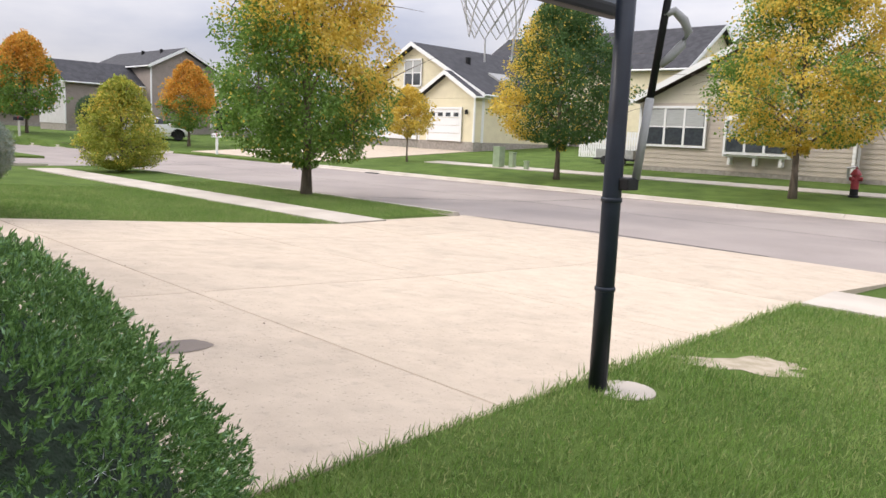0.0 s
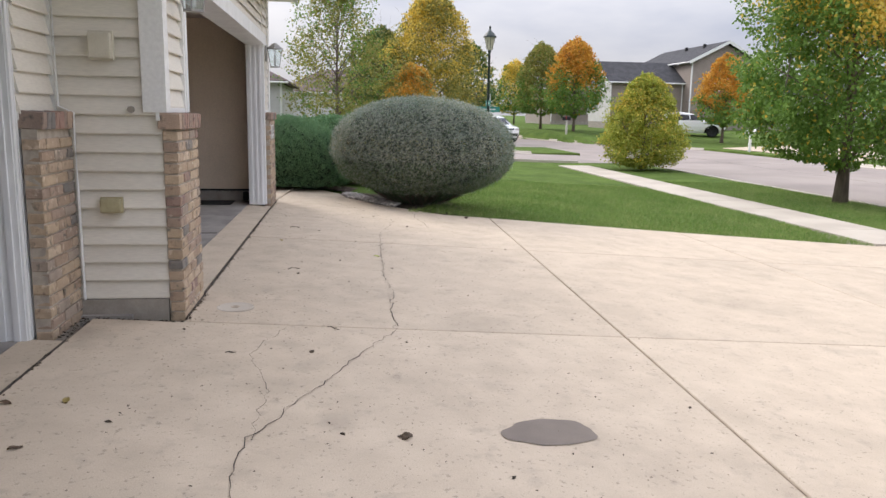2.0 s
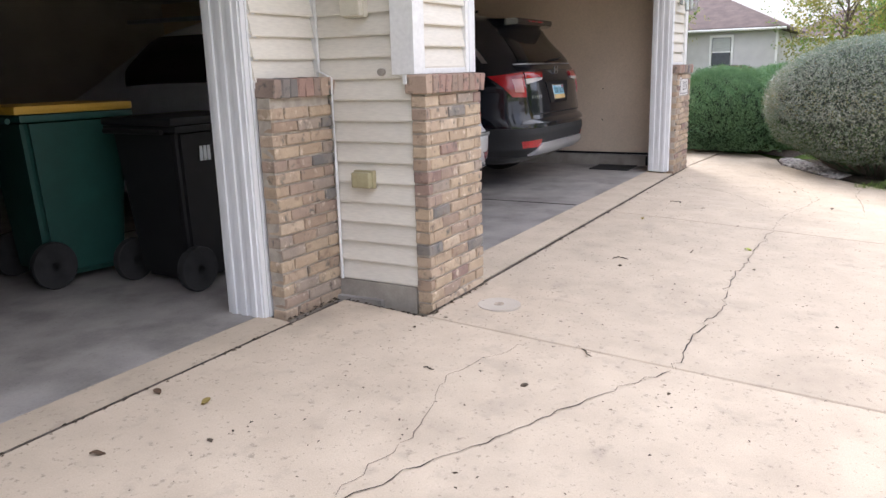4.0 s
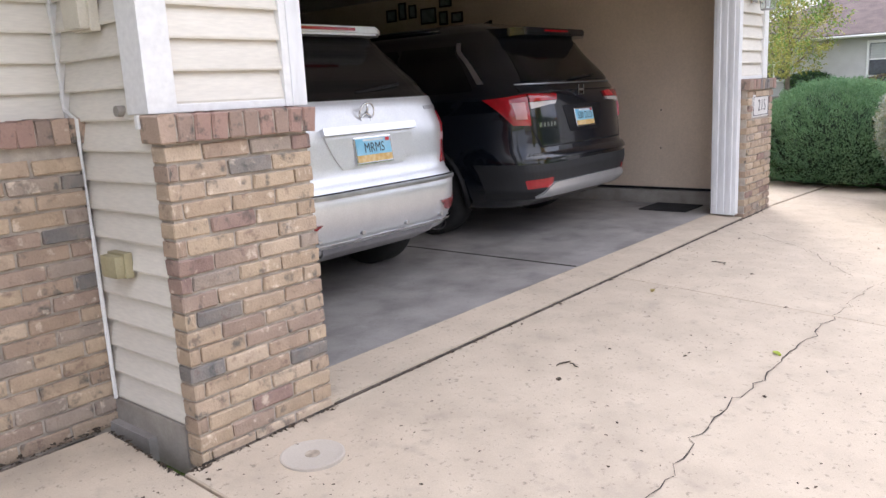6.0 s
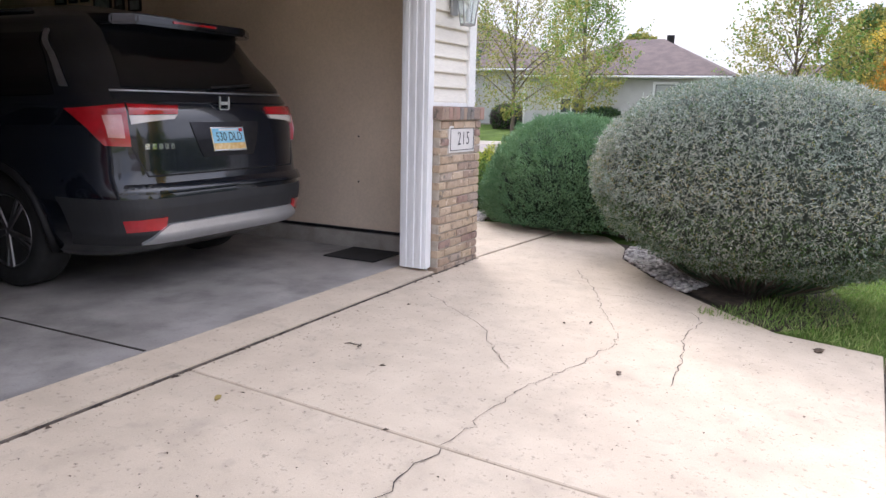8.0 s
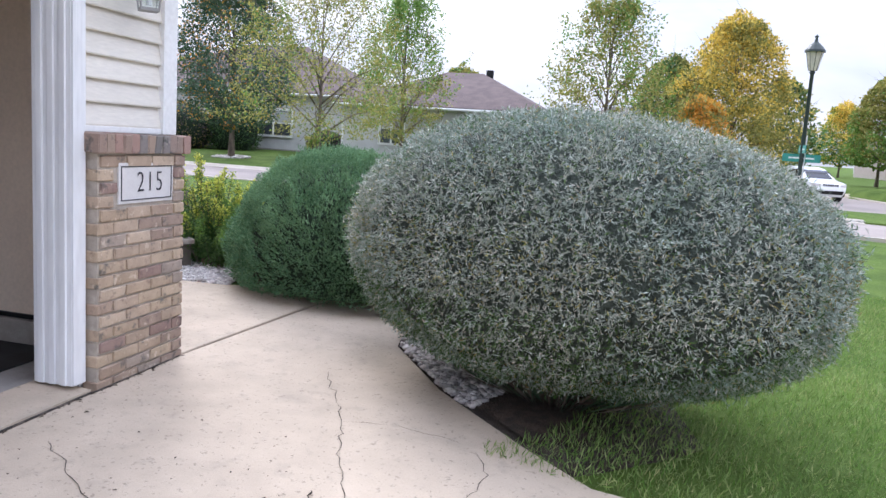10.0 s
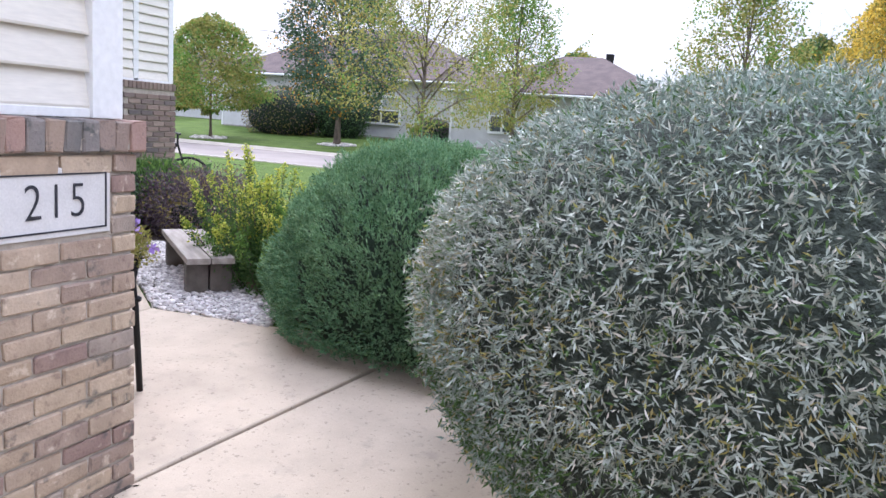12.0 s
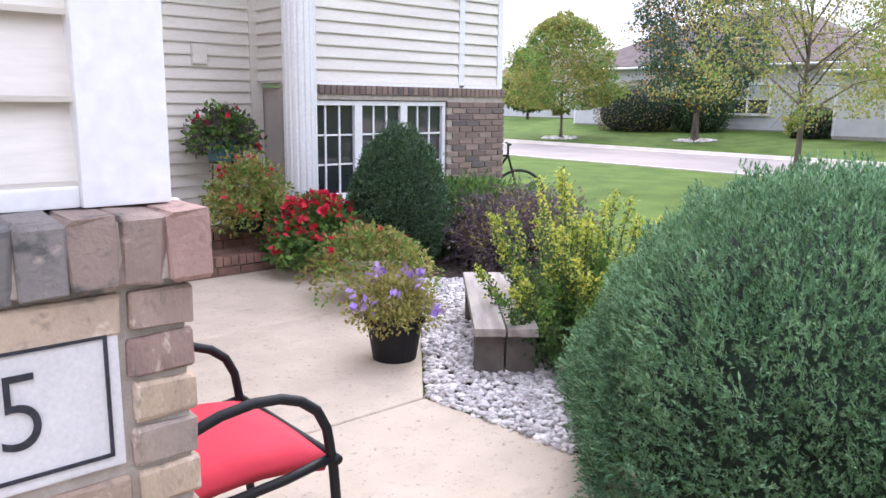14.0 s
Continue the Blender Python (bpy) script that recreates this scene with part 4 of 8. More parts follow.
spires("dry_grass_clump", (-17.4, -3.6, 0.22), 40, 0.55, 0.45, 0.12, [L_DRY, L_PURPLE], "clump of dry bronze perennial stems", 24, per=14, gold_top=False)

# street trees, near and far
tree("street_tree", (-16.9, 12.25), 8.4, 2.3, 0.95, 79040, 0.082, [L_GREEN, L_GOLD], lambda h, u: 2.6 * (h - 0.36) + 0.45 + 0.55 * (u[:, 0] * 0.72 + u[:, 1] * 0.68), "street tree turning from green to gold", group="street trees", seed=31, trunk_r=0.13, limbs=20, top=0.6)
tree("street_tree", (-18.55, 25.95), 7.2, 2.5, 1.55, 48450, 0.094, [L_DEEP, L_GOLD], lambda h, u: 0.22 - 0.6 * (u[:, 0] * 0.72 + u[:, 1] * 0.68) - 0.1 * h, "street tree with dark green and yellowing leaves", group="street trees", seed=32, trunk_r=0.11, limbs=18)
tree("street_tree", (-9.25, 26.3), 8.0, 2.75, 1.75, 51300, 0.094, [L_GREEN, L_GOLD], lambda h, u: 0.62 - 0.2 * h + 0.1 * u[:, 0], "street tree with green and orange-yellow leaves", group="street trees", seed=33, trunk_r=0.12, limbs=18)
tree("young_tree", (-30.0, 28.3), 3.9, 1.3, 1.5, 9500, 0.101, [L_OLIVE, L_GOLD], lambda h, u: 0.75 + 0 * h, "young yellow tree with a thin trunk", group="street trees", seed=34, trunk_r=0.05, limbs=12)
tree("shrub_tree", (-26.9, 11.6), 3.2, 1.38, 0.15, 31919, 0.071, [L_YELGREEN, L_GOLD], lambda h, u: 0.12 + 0.2 * h, "low bushy tree with olive and gold leaves", group="street trees", seed=35, trunk_r=0.07, limbs=18)
tree("street_tree", (-49.8, 26.2), 5.6, 1.9, 1.3, 13300, 0.140, [L_GREEN, L_ORANGE], lambda h, u: 1.3 * h + 0.1, "street tree with an orange autumn crown", group="street trees", seed=36)
tree("street_tree", (-57.2, 18.2), 6.6, 2.1, 1.3, 13300, 0.156, [L_GREEN, L_ORANGE], lambda h, u: 1.2 * h - 0.1, "street tree with an orange autumn crown", group="street trees", seed=37)
tree("street_tree", (-62.0, 16.9), 6.6, 2.0, 1.3, 13300, 0.156, [L_GREEN, L_OLIVE], lambda h, u: 0.3 + 0.6 * h, "street tree with yellowing crown", group="street trees", seed=38)
tree("lawn_tree", (-27.4, -5.4), 5.8, 2.1, 1.5, 17000, 0.056, [L_OLIVE, L_GREEN], lambda h, u: 0.3 + 0 * h, "airy yellow-green tree by the side street", group="side street trees", seed=41, sparse=0.8, trunk_r=0.07, limbs=18)
tree("lawn_tree", (-42.4, -16.6), 9.6, 2.9, 1.6, 34000, 0.106, [L_SPRUCE, L_ORANGE], lambda h, u: 0.14 - 0.35 * u[:, 1] * 0.5, "dark green pear tree with rusty leaves", group="side street trees", seed=42, sparse=0.3, trunk_r=0.14, limbs=20)
tree("lawn_tree", (-43.3, -8.3), 8.0, 2.0, 1.4, 13500, 0.100, [L_GREEN, L_OLIVE], lambda h, u: 0.75 - 0.8 * h, "slender green tree with yellowing lower leaves", group="side street trees", seed=43, sparse=0.9, trunk_r=0.12, limbs=20)
tree("lawn_tree", (-40.3, -22.3), 5.5, 2.7, 1.4, 17100, 0.117, [L_OLIVE, L_GREEN], lambda h, u: 0.45 + 0 * h, "spreading yellow-green young tree", group="side street trees", seed=44, trunk_r=0.07, limbs=14)
tree("lawn_tree", (-45.0, 0.9), 8.2, 2.5, 0.9, 13500, 0.120, [L_OLIVE, L_GREEN], lambda h, u: 0.35 + 0.1 * h, "airy olive-yellow tree beyond the side street", group="side street trees", seed=45, sparse=0.9, trunk_r=0.12, limbs=22)
tree("lawn_tree", (-44.0, 5.0), 4.2, 1.6, 0.6, 9500, 0.117, [L_OLIVE, L_ORANGE], lambda h, u: 0.4 + 0.1 * h, "small orange-yellow tree beyond the side street", group="side street trees", seed=46, trunk_r=0.06)
tree("lawn_tree", (-57.0, 7.5), 10.0, 3.6, 0.8, 34000, 0.15, [L_OLIVE, L_GOLD], lambda h, u: 0.25 + 0.35 * h, "tall gold and green tree at the corner", group="side street trees", seed=47, trunk_r=0.16, limbs=22)
tree("lawn_tree", (-60.0, 4.0), 7.5, 2.8, 0.8, 15200, 0.172, [L_DEEP, L_OLIVE], lambda h, u: 0.45 + 0.1 * h, "green and olive tree at the corner", group="side street trees", seed=48, trunk_r=0.14)
tree("street_tree", (-95.0, 22.0), 7.5, 2.6, 1.4, 11400, 0.187, [L_GREEN, L_GOLD], lambda h, u: 0.3 + 0.4 * h, "street tree turning gold far along the street", group="street trees", seed=49)
for i, (x, y, h, s) in enumerate(((-80, 14, 8, 51), (-92, 6, 9, 52), (-100, 30, 9, 53), (-62, -32, 6, 54), (-70, -12, 7, 55), (-55, -38, 5, 56), (-24, 62, 7, 57), (-5, 66, 8, 58))):
    tree("far_tree", (x, y), h, h * 0.36, 0.8, 3500, 0.32, [L_DEEP, L_OLIVE], lambda q, u: 0.4 + 0.1 * q, "far tree with mixed green and olive leaves", group="far trees", seed=s, limbs=12)
# shrubs before the western houses
for i, (x, y, rx, ry, rz_, m) in enumerate(((-46.5, -22.5, 1.6, 2.4, 1.5, [L_PURPLE, L_DRY]), (-47.5, -19.5, 1.5, 1.5, 1.7, [L_DEEP, L_SPRUCE]), (-46.6, -13.5, 0.9, 1.0, 0.8, [L_PURPLE, L_DEEP]), (-46.2, -8.0, 0.9, 1.1, 0.8, [L_SPRUCE, L_DEEP]),
                                              (-46.0, -4.5, 0.8, 1.4, 0.6, [L_PURPLE, L_DRY]), (-45.9, 3.0, 0.8, 1.0, 0.7, [L_SPRUCE, L_DEEP]))):
    shrub("far_shrub", (x, y), (rx, ry, rz_), 3500, 0.14, 0.05, m, "rounded shrub before the house across the side street", "shrub", "shrubs across the street", seed=70 + i, bottom=-0.7, core=0.85, stems=False, pick=lambda u, r, n: (r.uniform(size=n) < 0.4).astype(int))

# ---- grass blades near the path ----
def blades(name, label, n, region, length, seed, keep):
    """One stuff object of bent blades over a plan rectangle."""
    r = np.random.default_rng(seed)
    x0, x1, y0, y1 = region
    x, y = r.uniform(x0, x1, n), r.uniform(y0, y1, n)
    ok = keep(x, y)
    x, y = x[ok], y[ok]
    z = np.array([g(a, b) for a, b in zip(x, y)]) - 0.004
    pos = np.stack([x, y, z], 1)
    ax = r.normal(size=(len(x), 3)) * 0.42 + np.array([0.1, 0.1, 1.0])
    L = length * r.uniform(0.5, 1.3, len(x)) * (0.75 + 0.5 * (np.sin(x * 2.1) * np.sin(y * 1.7) * 0.5 + 0.5))
    ob = leaf_cloud(name, pos, ax, L, 0.0042 * r.uniform(0.7, 1.4, len(x)) * (1 + length * 4), [L_BLADE, L_GREEN], (r.uniform(size=len(x)) < 0.35).astype(int), bend=0.3)
    return tagged(ob, label, "grass", kind="stuff")


def off_slab(x, y):
    return x > -2.30 - (y - 1.4) * 0.092 + 0.0


def bare(x, y):
    return ((x + 2.08) / 0.30) ** 2 + ((y - 5.4) / 0.40) ** 2 > 1 - 0.5 * np.sin(x * 23) * np.sin(y * 19)


blades("lawn_grass", "short mown green grass beside the driveway", 150000, (-3.2, 1.2, 0.6, 9.0), 0.055, 1,
       lambda x, y: off_slab(x, y) & bare(x, y) & ((x + 1.57) ** 2 + (y - 0.18) ** 2 > 0.25) & (x * x + y * y > 0.09) & (np.hypot((x + 2.15), (y - 4.02)) > 0.17))
blades("edge_grass", "longer uncut grass along the driveway edge", 9000, (-3.1, -2.0, 1.0, 9.0), 0.09, 2, lambda x, y: np.abs(x - (-2.27 - (y - 1.4) * 0.092)) < 0.05)
blades("front_grass", "mown green grass of the front lawn", 130000, (-20.0, -11.2, 2.2, 9.0), 0.06, 3,
       lambda x, y: (x < -12.20 + (y - 2.7) * 0.143) & (((x + 13.6) / 1.5) ** 2 + ((y - 1.6) / 1.1) ** 2 > 1))
blades("verge_grass", "mown grass of the street verge", 40000, (-22.0, -11.8, 10.25, 12.7), 0.06, 4, lambda x, y: x < -11.2 - (y - 10.2) * 0.25)

# ---- vehicles ----
def curve(tab, z):
    for (a, va), (b, vb) in zip(tab, tab[1:]):
        if z <= b:
            f = (z - a) / (b - a)
            f = f * f * (3 - 2 * f) * 0.5 + f * 0.5
            return va + (vb - va) * max(0, f)
    return tab[-1][1]


class Shell:
    """A car body as a stack of rounded plan rings; panels, glass and lamps are patches laid on it. The rear looks along +y, the rear end is at y = 0."""

    def __init__(self, length, width, rear, front, corner=7.0):
        self.L, self.w, self.rear, self.front, self.n = length, width, rear, front, corner

    def ring(self, z):
        y1, y0 = curve(self.rear, z), -self.L + curve(self.front, z)
        return curve(self.w, z), (y0 + y1) / 2, (y1 - y0) / 2

    def at(self, a, z, off=0.0):
        w, c, h = self.ring(z)
        ca, sa, k = math.cos(a), math.sin(a), 2 / self.n
        p = Vector((w * math.copysign(abs(ca) ** k, ca), c + h * math.copysign(abs(sa) ** k, sa), z))
        if off:
            e = 0.02
            w2, c2, h2 = self.ring(z + e)
            q = Vector((w2 * math.copysign(abs(ca) ** k, ca), c2 + h2 * math.copysign(abs(sa) ** k, sa), z + e)) - p
            t = self.at(a + 0.01, z) - self.at(a - 0.01, z)
            nn = t.cross(q)
            nn = nn.normalized() if nn.length > 1e-9 else Vector((ca, sa, 0))
            p = p + nn * off
        return p

    def ax(self, x, z, rear=True):
        """Angle of the rear point at lateral x; past the corner it goes on along the side."""
        w, c, h = self.ring(z)
        v = max(-0.9999, min(0.9999, x / w))
        a = math.acos(math.copysign(abs(v) ** (self.n / 2), v))
        return a if rear else -a

    def ay(self, y, z, right=True):
        """Angle of the side point at y (from the rear end); right is the +x side."""
        w, c, h = self.ring(z)
        v = max(-0.9999, min(0.9999, (y - c) / h))
        a = math.asin(math.copysign(abs(v) ** (self.n / 2), v))
        return a if right else math.pi - a

    def body(self, zs, wheels, wr, seg=120):
        bm = bmesh.new()
        angs = []
        for i in range(seg):      # even steps round the outline, finer at the corners
            t = 2 * math.pi * i / seg
            angs.append(t + 0.0)
        rings = []
        for z in zs:
            rings.append([bm.verts.new(self.at(a, z)) for a in angs])
        for ra, rb in zip(rings, rings[1:]):
            for k in range(seg):
                bm.faces.new((ra[k], ra[(k + 1) % seg], rb[(k + 1) % seg], rb[k]))
        bm.faces.new(rings[0][::-1])
        bm.faces.new(rings[-1])
        kill = []
        for f in bm.faces:
            c = f.calc_center_median()
            for wy, wz in wheels:
                if abs(c.x) > 0.55 and math.hypot(c.y - wy, c.z - wz) < wr:
                    kill.append(f)
                    break
        bmesh.ops.delete(bm, geom=kill, context="FACES")
        return bm

    def patch(self, quad, off=0.006, n=10, thick=0.012):
        """A panel on the shell between four corners (angle, z), bottom-left, bottom-right, top-right, top-left."""
        bm = bmesh.new()
        q = quad
        grid = []
        for j in range(n + 1):
            v = j / n
            row = []
            for i in range(n + 1):
                u = i / n
                a = (1 - v) * ((1 - u) * q[0][0] + u * q[1][0]) + v * ((1 - u) * q[3][0] + u * q[2][0])
                z = (1 - v) * ((1 - u) * q[0][1] + u * q[1][1]) + v * ((1 - u) * q[3][1] + u * q[2][1])
                row.append((bm.verts.new(self.at(a, z, off)), bm.verts.new(self.at(a, z, off - thick))))
            grid.append(row)
        for j in range(n):
            for i in range(n):
                a, b, c, d = grid[j][i], grid[j][i + 1], grid[j + 1][i + 1], grid[j + 1][i]
                bm.faces.new((a[0], b[0], c[0], d[0]))
        rim = [grid[0][i] for i in range(n + 1)] + [grid[j][n] for j in range(1, n + 1)] + [grid[n][i] for i in range(n - 1, -1, -1)] + [grid[j][0] for j in range(n - 1, 0, -1)]
        for i in range(len(rim)):
            j = (i + 1) % len(rim)
            bm.faces.new((rim[i][0], rim[i][1], rim[j][1], rim[j][0]))
        bmesh.ops.recalc_face_normals(bm, faces=bm.faces)
        return bm


def wheel(parent, x, y, r, width, rim_mat, spokes=5, twin=True):
    s = 1 if x > 0 else -1
    t = new("wheel")
    t.parent = parent
    t.matrix_local = pose(x, y, r)
    bm = bmesh.new()
    prof = [(r * 0.66, -width / 2), (r * 0.93, -width / 2), (r, -width * 0.36), (r, width * 0.36), (r * 0.93, width / 2), (r * 0.70, width / 2), (r * 0.66, width * 0.42)]
    lathe(bm, prof, seg=40)
    bmesh.ops.transform(bm, matrix=pose(0, 0, 0, 0, 90 * s, 0), verts=bm.verts)
    part("tyre", bm, M_RUBBER, t, smooth=True)
    bm = bmesh.new()
    lathe(bm, [(r * 0.67, width * 0.40), (r * 0.64, width * 0.46), (r * 0.60, width * 0.40), (r * 0.60, -width * 0.3)], seg=36)
    for k in range(spokes):
        for d in ((-0.12, 0.12) if twin else (0,)):
            a = 2 * math.pi * k / spokes
            p0 = (0.05 * r * math.cos(a), 0.05 * r * math.sin(a), width * 0.36)
            p1 = (0.63 * r * math.cos(a + d), 0.63 * r * math.sin(a + d), width * 0.40)
            tube(bm, [p0, p1], [r * 0.07, r * 0.05], 6)
    lathe(bm, [(r * 0.14, width * 0.3), (r * 0.14, width * 0.42), (r * 0.05, width * 0.44)], seg=16)
    bmesh.ops.transform(bm, matrix=pose(0, 0, 0, 0, 90 * s, 0), verts=bm.verts)
    part("rim", bm, rim_mat, t)
    bm = bmesh.new()
    lathe(bm, [(r * 0.6, -width * 0.25), (r * 0.6, -width * 0.2)], seg=24)
    bmesh.ops.transform(bm, matrix=pose(0, 0, 0, 0, 90 * s, 0), verts=bm.verts)
    part("brake_disc", bm, M_BLACK, t)


M_PLATE = mat("plate_sky_blue", (0.20, 0.52, 0.72), (0.32, 0.60, 0.76), rough=0.4, scale=6, bump=0)
M_PLATE2 = mat("plate_prairie", (0.62, 0.38, 0.12), (0.72, 0.56, 0.30), rough=0.4, scale=30, bump=0)
M_INK = mat("plate_ink", (0.03, 0.05, 0.07), rough=0.5, bump=0)
M_WHITEINK = mat("pale_print", (0.75, 0.76, 0.77), rough=0.5, bump=0)
M_TAG = mat("red_tag", (0.6, 0.04, 0.05), rough=0.5, bump=0)


def plate(parent, x, y, z, text, tilt=8):
    p = new("licence_plate")
    p.parent = parent
    p.matrix_local = pose(x, y, z, 90 - tilt, 0, 180)
    bm = boxes((-0.162, 0.162, -0.084, 0.084, -0.008, 0.002), bevel=0.006)
    part("plate_frame", bm, M_CHROME, p)
    part("plate_face", boxes((-0.15, 0.15, -0.028, 0.072, 0.002, 0.006)), M_PLATE, p)
    part("plate_picture", boxes((-0.15, 0.15, -0.072, -0.029, 0.002, 0.006)), M_PLATE2, p)
    part("plate_banner", boxes((-0.09, 0.09, 0.056, 0.068, 0.0055, 0.0075)), M_WHITEINK, p)
    part("plate_tag", boxes((0.105, 0.14, 0.048, 0.07, 0.0055, 0.0075)), M_TAG, p)
    writing("plate_number", text, 0.085, pose(0, 0.012, 0.0075), M_INK, p, 0.0006, xs=0.8)


def bar_part(parent, name, a, b, r, material, squash=1.0):
    bm = bmesh.new()
    tube(bm, [a, Vector(a).lerp(Vector(b), 0.5), b], r, 10)
    return part(name, bm, material, parent, smooth=True)


def suv(name, label, at, paint, spec, rim=M_ALLOYD, cladding=M_BLACK, rz=0.0):
    """A large SUV with its rear towards +y."""
    c = thing(name, label, "car", at=at, rz=rz)
    s = Shell(spec["L"], spec["w"], spec["rear"], spec["front"])
    r = spec["r"]
    wy = (-spec["over"], -spec["over"] - spec["base"])
    zs = [0.27, 0.3, 0.33, 0.36, 0.39, 0.42, 0.48, 0.54, 0.6, 0.66, 0.72, 0.78, 0.84, 0.9, 0.96, 1.02, 1.08, 1.14, 1.2, 1.26, 1.32, 1.38, 1.44, 1.5, 1.56, 1.62, 1.68, 1.72, 1.75, 1.78, 1.8, 1.83, 1.86, spec["H"] - 0.01, spec["H"]]
    zs = sorted({z for z in zs if z <= spec["H"]})
    part("body", s.body(zs, [(wy[0], r), (wy[1], r)], r * 1.16), paint, c, smooth=True)
    part("underbody", boxes((-0.6, 0.6, -spec["L"] + 0.4, -0.6, 0.27, 0.9)), M_BLACK, c)
    W = spec["w"]
    for x in (-1, 1):
        for y in wy:
            half = curve(W, r)
            wheel(c, x * (half - 0.125), y, r, 0.245, rim, spec.get("spokes", 5))
            bm = bmesh.new()
            pts = []
            for k in range(15):
                a = math.radians(-12 + 204 * k / 14)
                z = r + math.sin(a) * r * 1.17
                pts.append((x * (curve(W, max(0.3, z)) - 0.004), y + math.cos(a) * r * 1.17, z))
            tube(bm, pts, 0.028, 6)
            part("wheel_arch", bm, cladding, c, smooth=True)
    return c, s


# the black SUV in the double bay
SPEC = dict(L=4.95, H=1.89, r=0.385, over=1.17, base=2.72,
            w=[(0.27, 0.90), (0.45, 0.97), (0.75, 1.0), (1.05, 0.985), (1.22, 0.96), (1.34, 0.92), (1.60, 0.80), (1.78, 0.70), (1.85, 0.60), (1.89, 0.45)],
            rear=[(0.27, -0.30), (0.36, -0.12), (0.44, -0.03), (0.6, 0.0), (0.70, -0.01), (0.76, -0.05), (1.0, -0.07), (1.2, -0.10), (1.32, -0.17), (1.7, -0.46), (1.8, -0.56), (1.89, -0.9)],
            front=[(0.27, 0.2), (0.6, 0.0), (0.95, 0.1), (1.1, 1.1), (1.3, 1.5), (1.6, 2.0), (1.77, 2.6)])
FL = 0.26
c, s = suv("black_suv", "glossy black SUV parked nose-in in the garage", (-10.86, -0.72, FL), M_CARBLACK, SPEC, mat("machined_dark_alloy", (0.26, 0.26, 0.27), (0.18, 0.18, 0.19), rough=0.3, metal=0.85, bump=0))
A = s.ax
part("rear_window", s.patch([(A(0.74, 1.345), 1.345), (A(-0.74, 1.345), 1.345), (A(-0.60, 1.70), 1.70), (A(0.60, 1.70), 1.70)], 0.004, 16), M_TINT, c)
for lo, hi, mt in ((1.317, 1.325, M_ALLOY), (1.255, 1.31, M_CARBLACK)):
    part("window_trim", s.patch([(A(0.80, lo), lo), (A(-0.80, lo), lo), (A(-0.80, hi), hi), (A(0.80, hi), hi)], 0.009, 22), mt, c)
for sd in (1, -1):
    ay = lambda y, z: s.ay(y, z, sd > 0)
    for y0, y1, y2, y3 in ((-0.62, -1.55, -1.55, -0.92), (-1.62, -2.75, -2.6, -1.62)):
        part("side_window", s.patch([(ay(y0, 1.29), 1.29), (ay(y1, 1.27), 1.27), (ay(y2, 1.68), 1.68), (ay(y3, 1.68), 1.68)], 0.006), M_TINT, c)
    part("window_trim", s.patch([(ay(-0.52, 1.34), 1.34), (ay(-0.58, 1.34), 1.34), (ay(-0.90, 1.70), 1.70), (ay(-0.86, 1.70), 1.70)], 0.012), M_ALLOY, c)
    part("tail_lamp", s.patch([(ay(-0.24, 0.99), 0.99), (A(sd * 0.775, 0.985), 0.985), (A(sd * 0.775, 1.235), 1.235), (ay(-0.50, 1.205), 1.205)], 0.018, 12, 0.034), M_REDLENS, c, "red tail lamp")
    part("lamp_bar", s.patch([(A(sd * 0.765, 1.175), 1.175), (A(sd * 0.44, 1.182), 1.182), (A(sd * 0.42, 1.228), 1.228), (A(sd * 0.765, 1.235), 1.235)], 0.018, 10, 0.034), M_REDLENS, c)
    part("reverse_lens", s.patch([(A(sd * 0.765, 1.115), 1.115), (A(sd * 0.47, 1.150), 1.150), (A(sd * 0.44, 1.178), 1.178), (A(sd * 0.765, 1.171), 1.171)], 0.018, 8, 0.034), M_CLEARLENS, c, "clear reversing lens")
    part("indicator_lens", s.patch([(A(sd * 0.862, 1.04), 1.04), (A(sd * 0.80, 1.035), 1.035), (A(sd * 0.80, 1.175), 1.175), (A(sd * 0.868, 1.17), 1.17)], 0.023, 8, 0.034), mat("pink_clear_lens", (0.66, 0.36, 0.33), (0.56, 0.26, 0.25), rough=0.12, coat=1.0, bump=0), c)
    part("hatch_gap", s.patch([(A(sd * 0.70, 0.80), 0.80), (A(sd * 0.692, 0.80), 0.80), (A(sd * 0.768, 0.985), 0.985), (A(sd * 0.776, 0.985), 0.985)], 0.003, 8), M_BLACK, c)
    part("reflector", s.patch([(A(sd * 0.82, 0.455), 0.455), (A(sd * 0.62, 0.465), 0.465), (A(sd * 0.62, 0.545), 0.545), (A(sd * 0.84, 0.53), 0.53)], 0.016, 6), M_REDLENS, c)
part("bumper", s.patch([(s.ay(-0.55, 0.36, True), 0.36), (s.ay(-0.55, 0.36, False), 0.36), (s.ay(-0.6, 0.66, False), 0.66), (s.ay(-0.6, 0.66, True), 0.66)], 0.010, 40), mat("matt_grey_black_plastic", (0.022, 0.023, 0.026), (0.017, 0.018, 0.02), rough=0.6, scale=5, bump=0.05), c, "matt black plastic bumper")
part("hatch_gap", s.patch([(A(0.70, 0.795), 0.795), (A(-0.70, 0.795), 0.795), (A(-0.70, 0.805), 0.805), (A(0.70, 0.805), 0.805)], 0.003, 20), M_BLACK, c)
part("skid_plate", s.patch([(A(0.72, 0.385), 0.385), (A(-0.72, 0.385), 0.385), (A(-0.60, 0.50), 0.50), (A(0.60, 0.50), 0.50)], 0.03, 16, 0.03), M_CARSILVER, c, "silver skid plate")
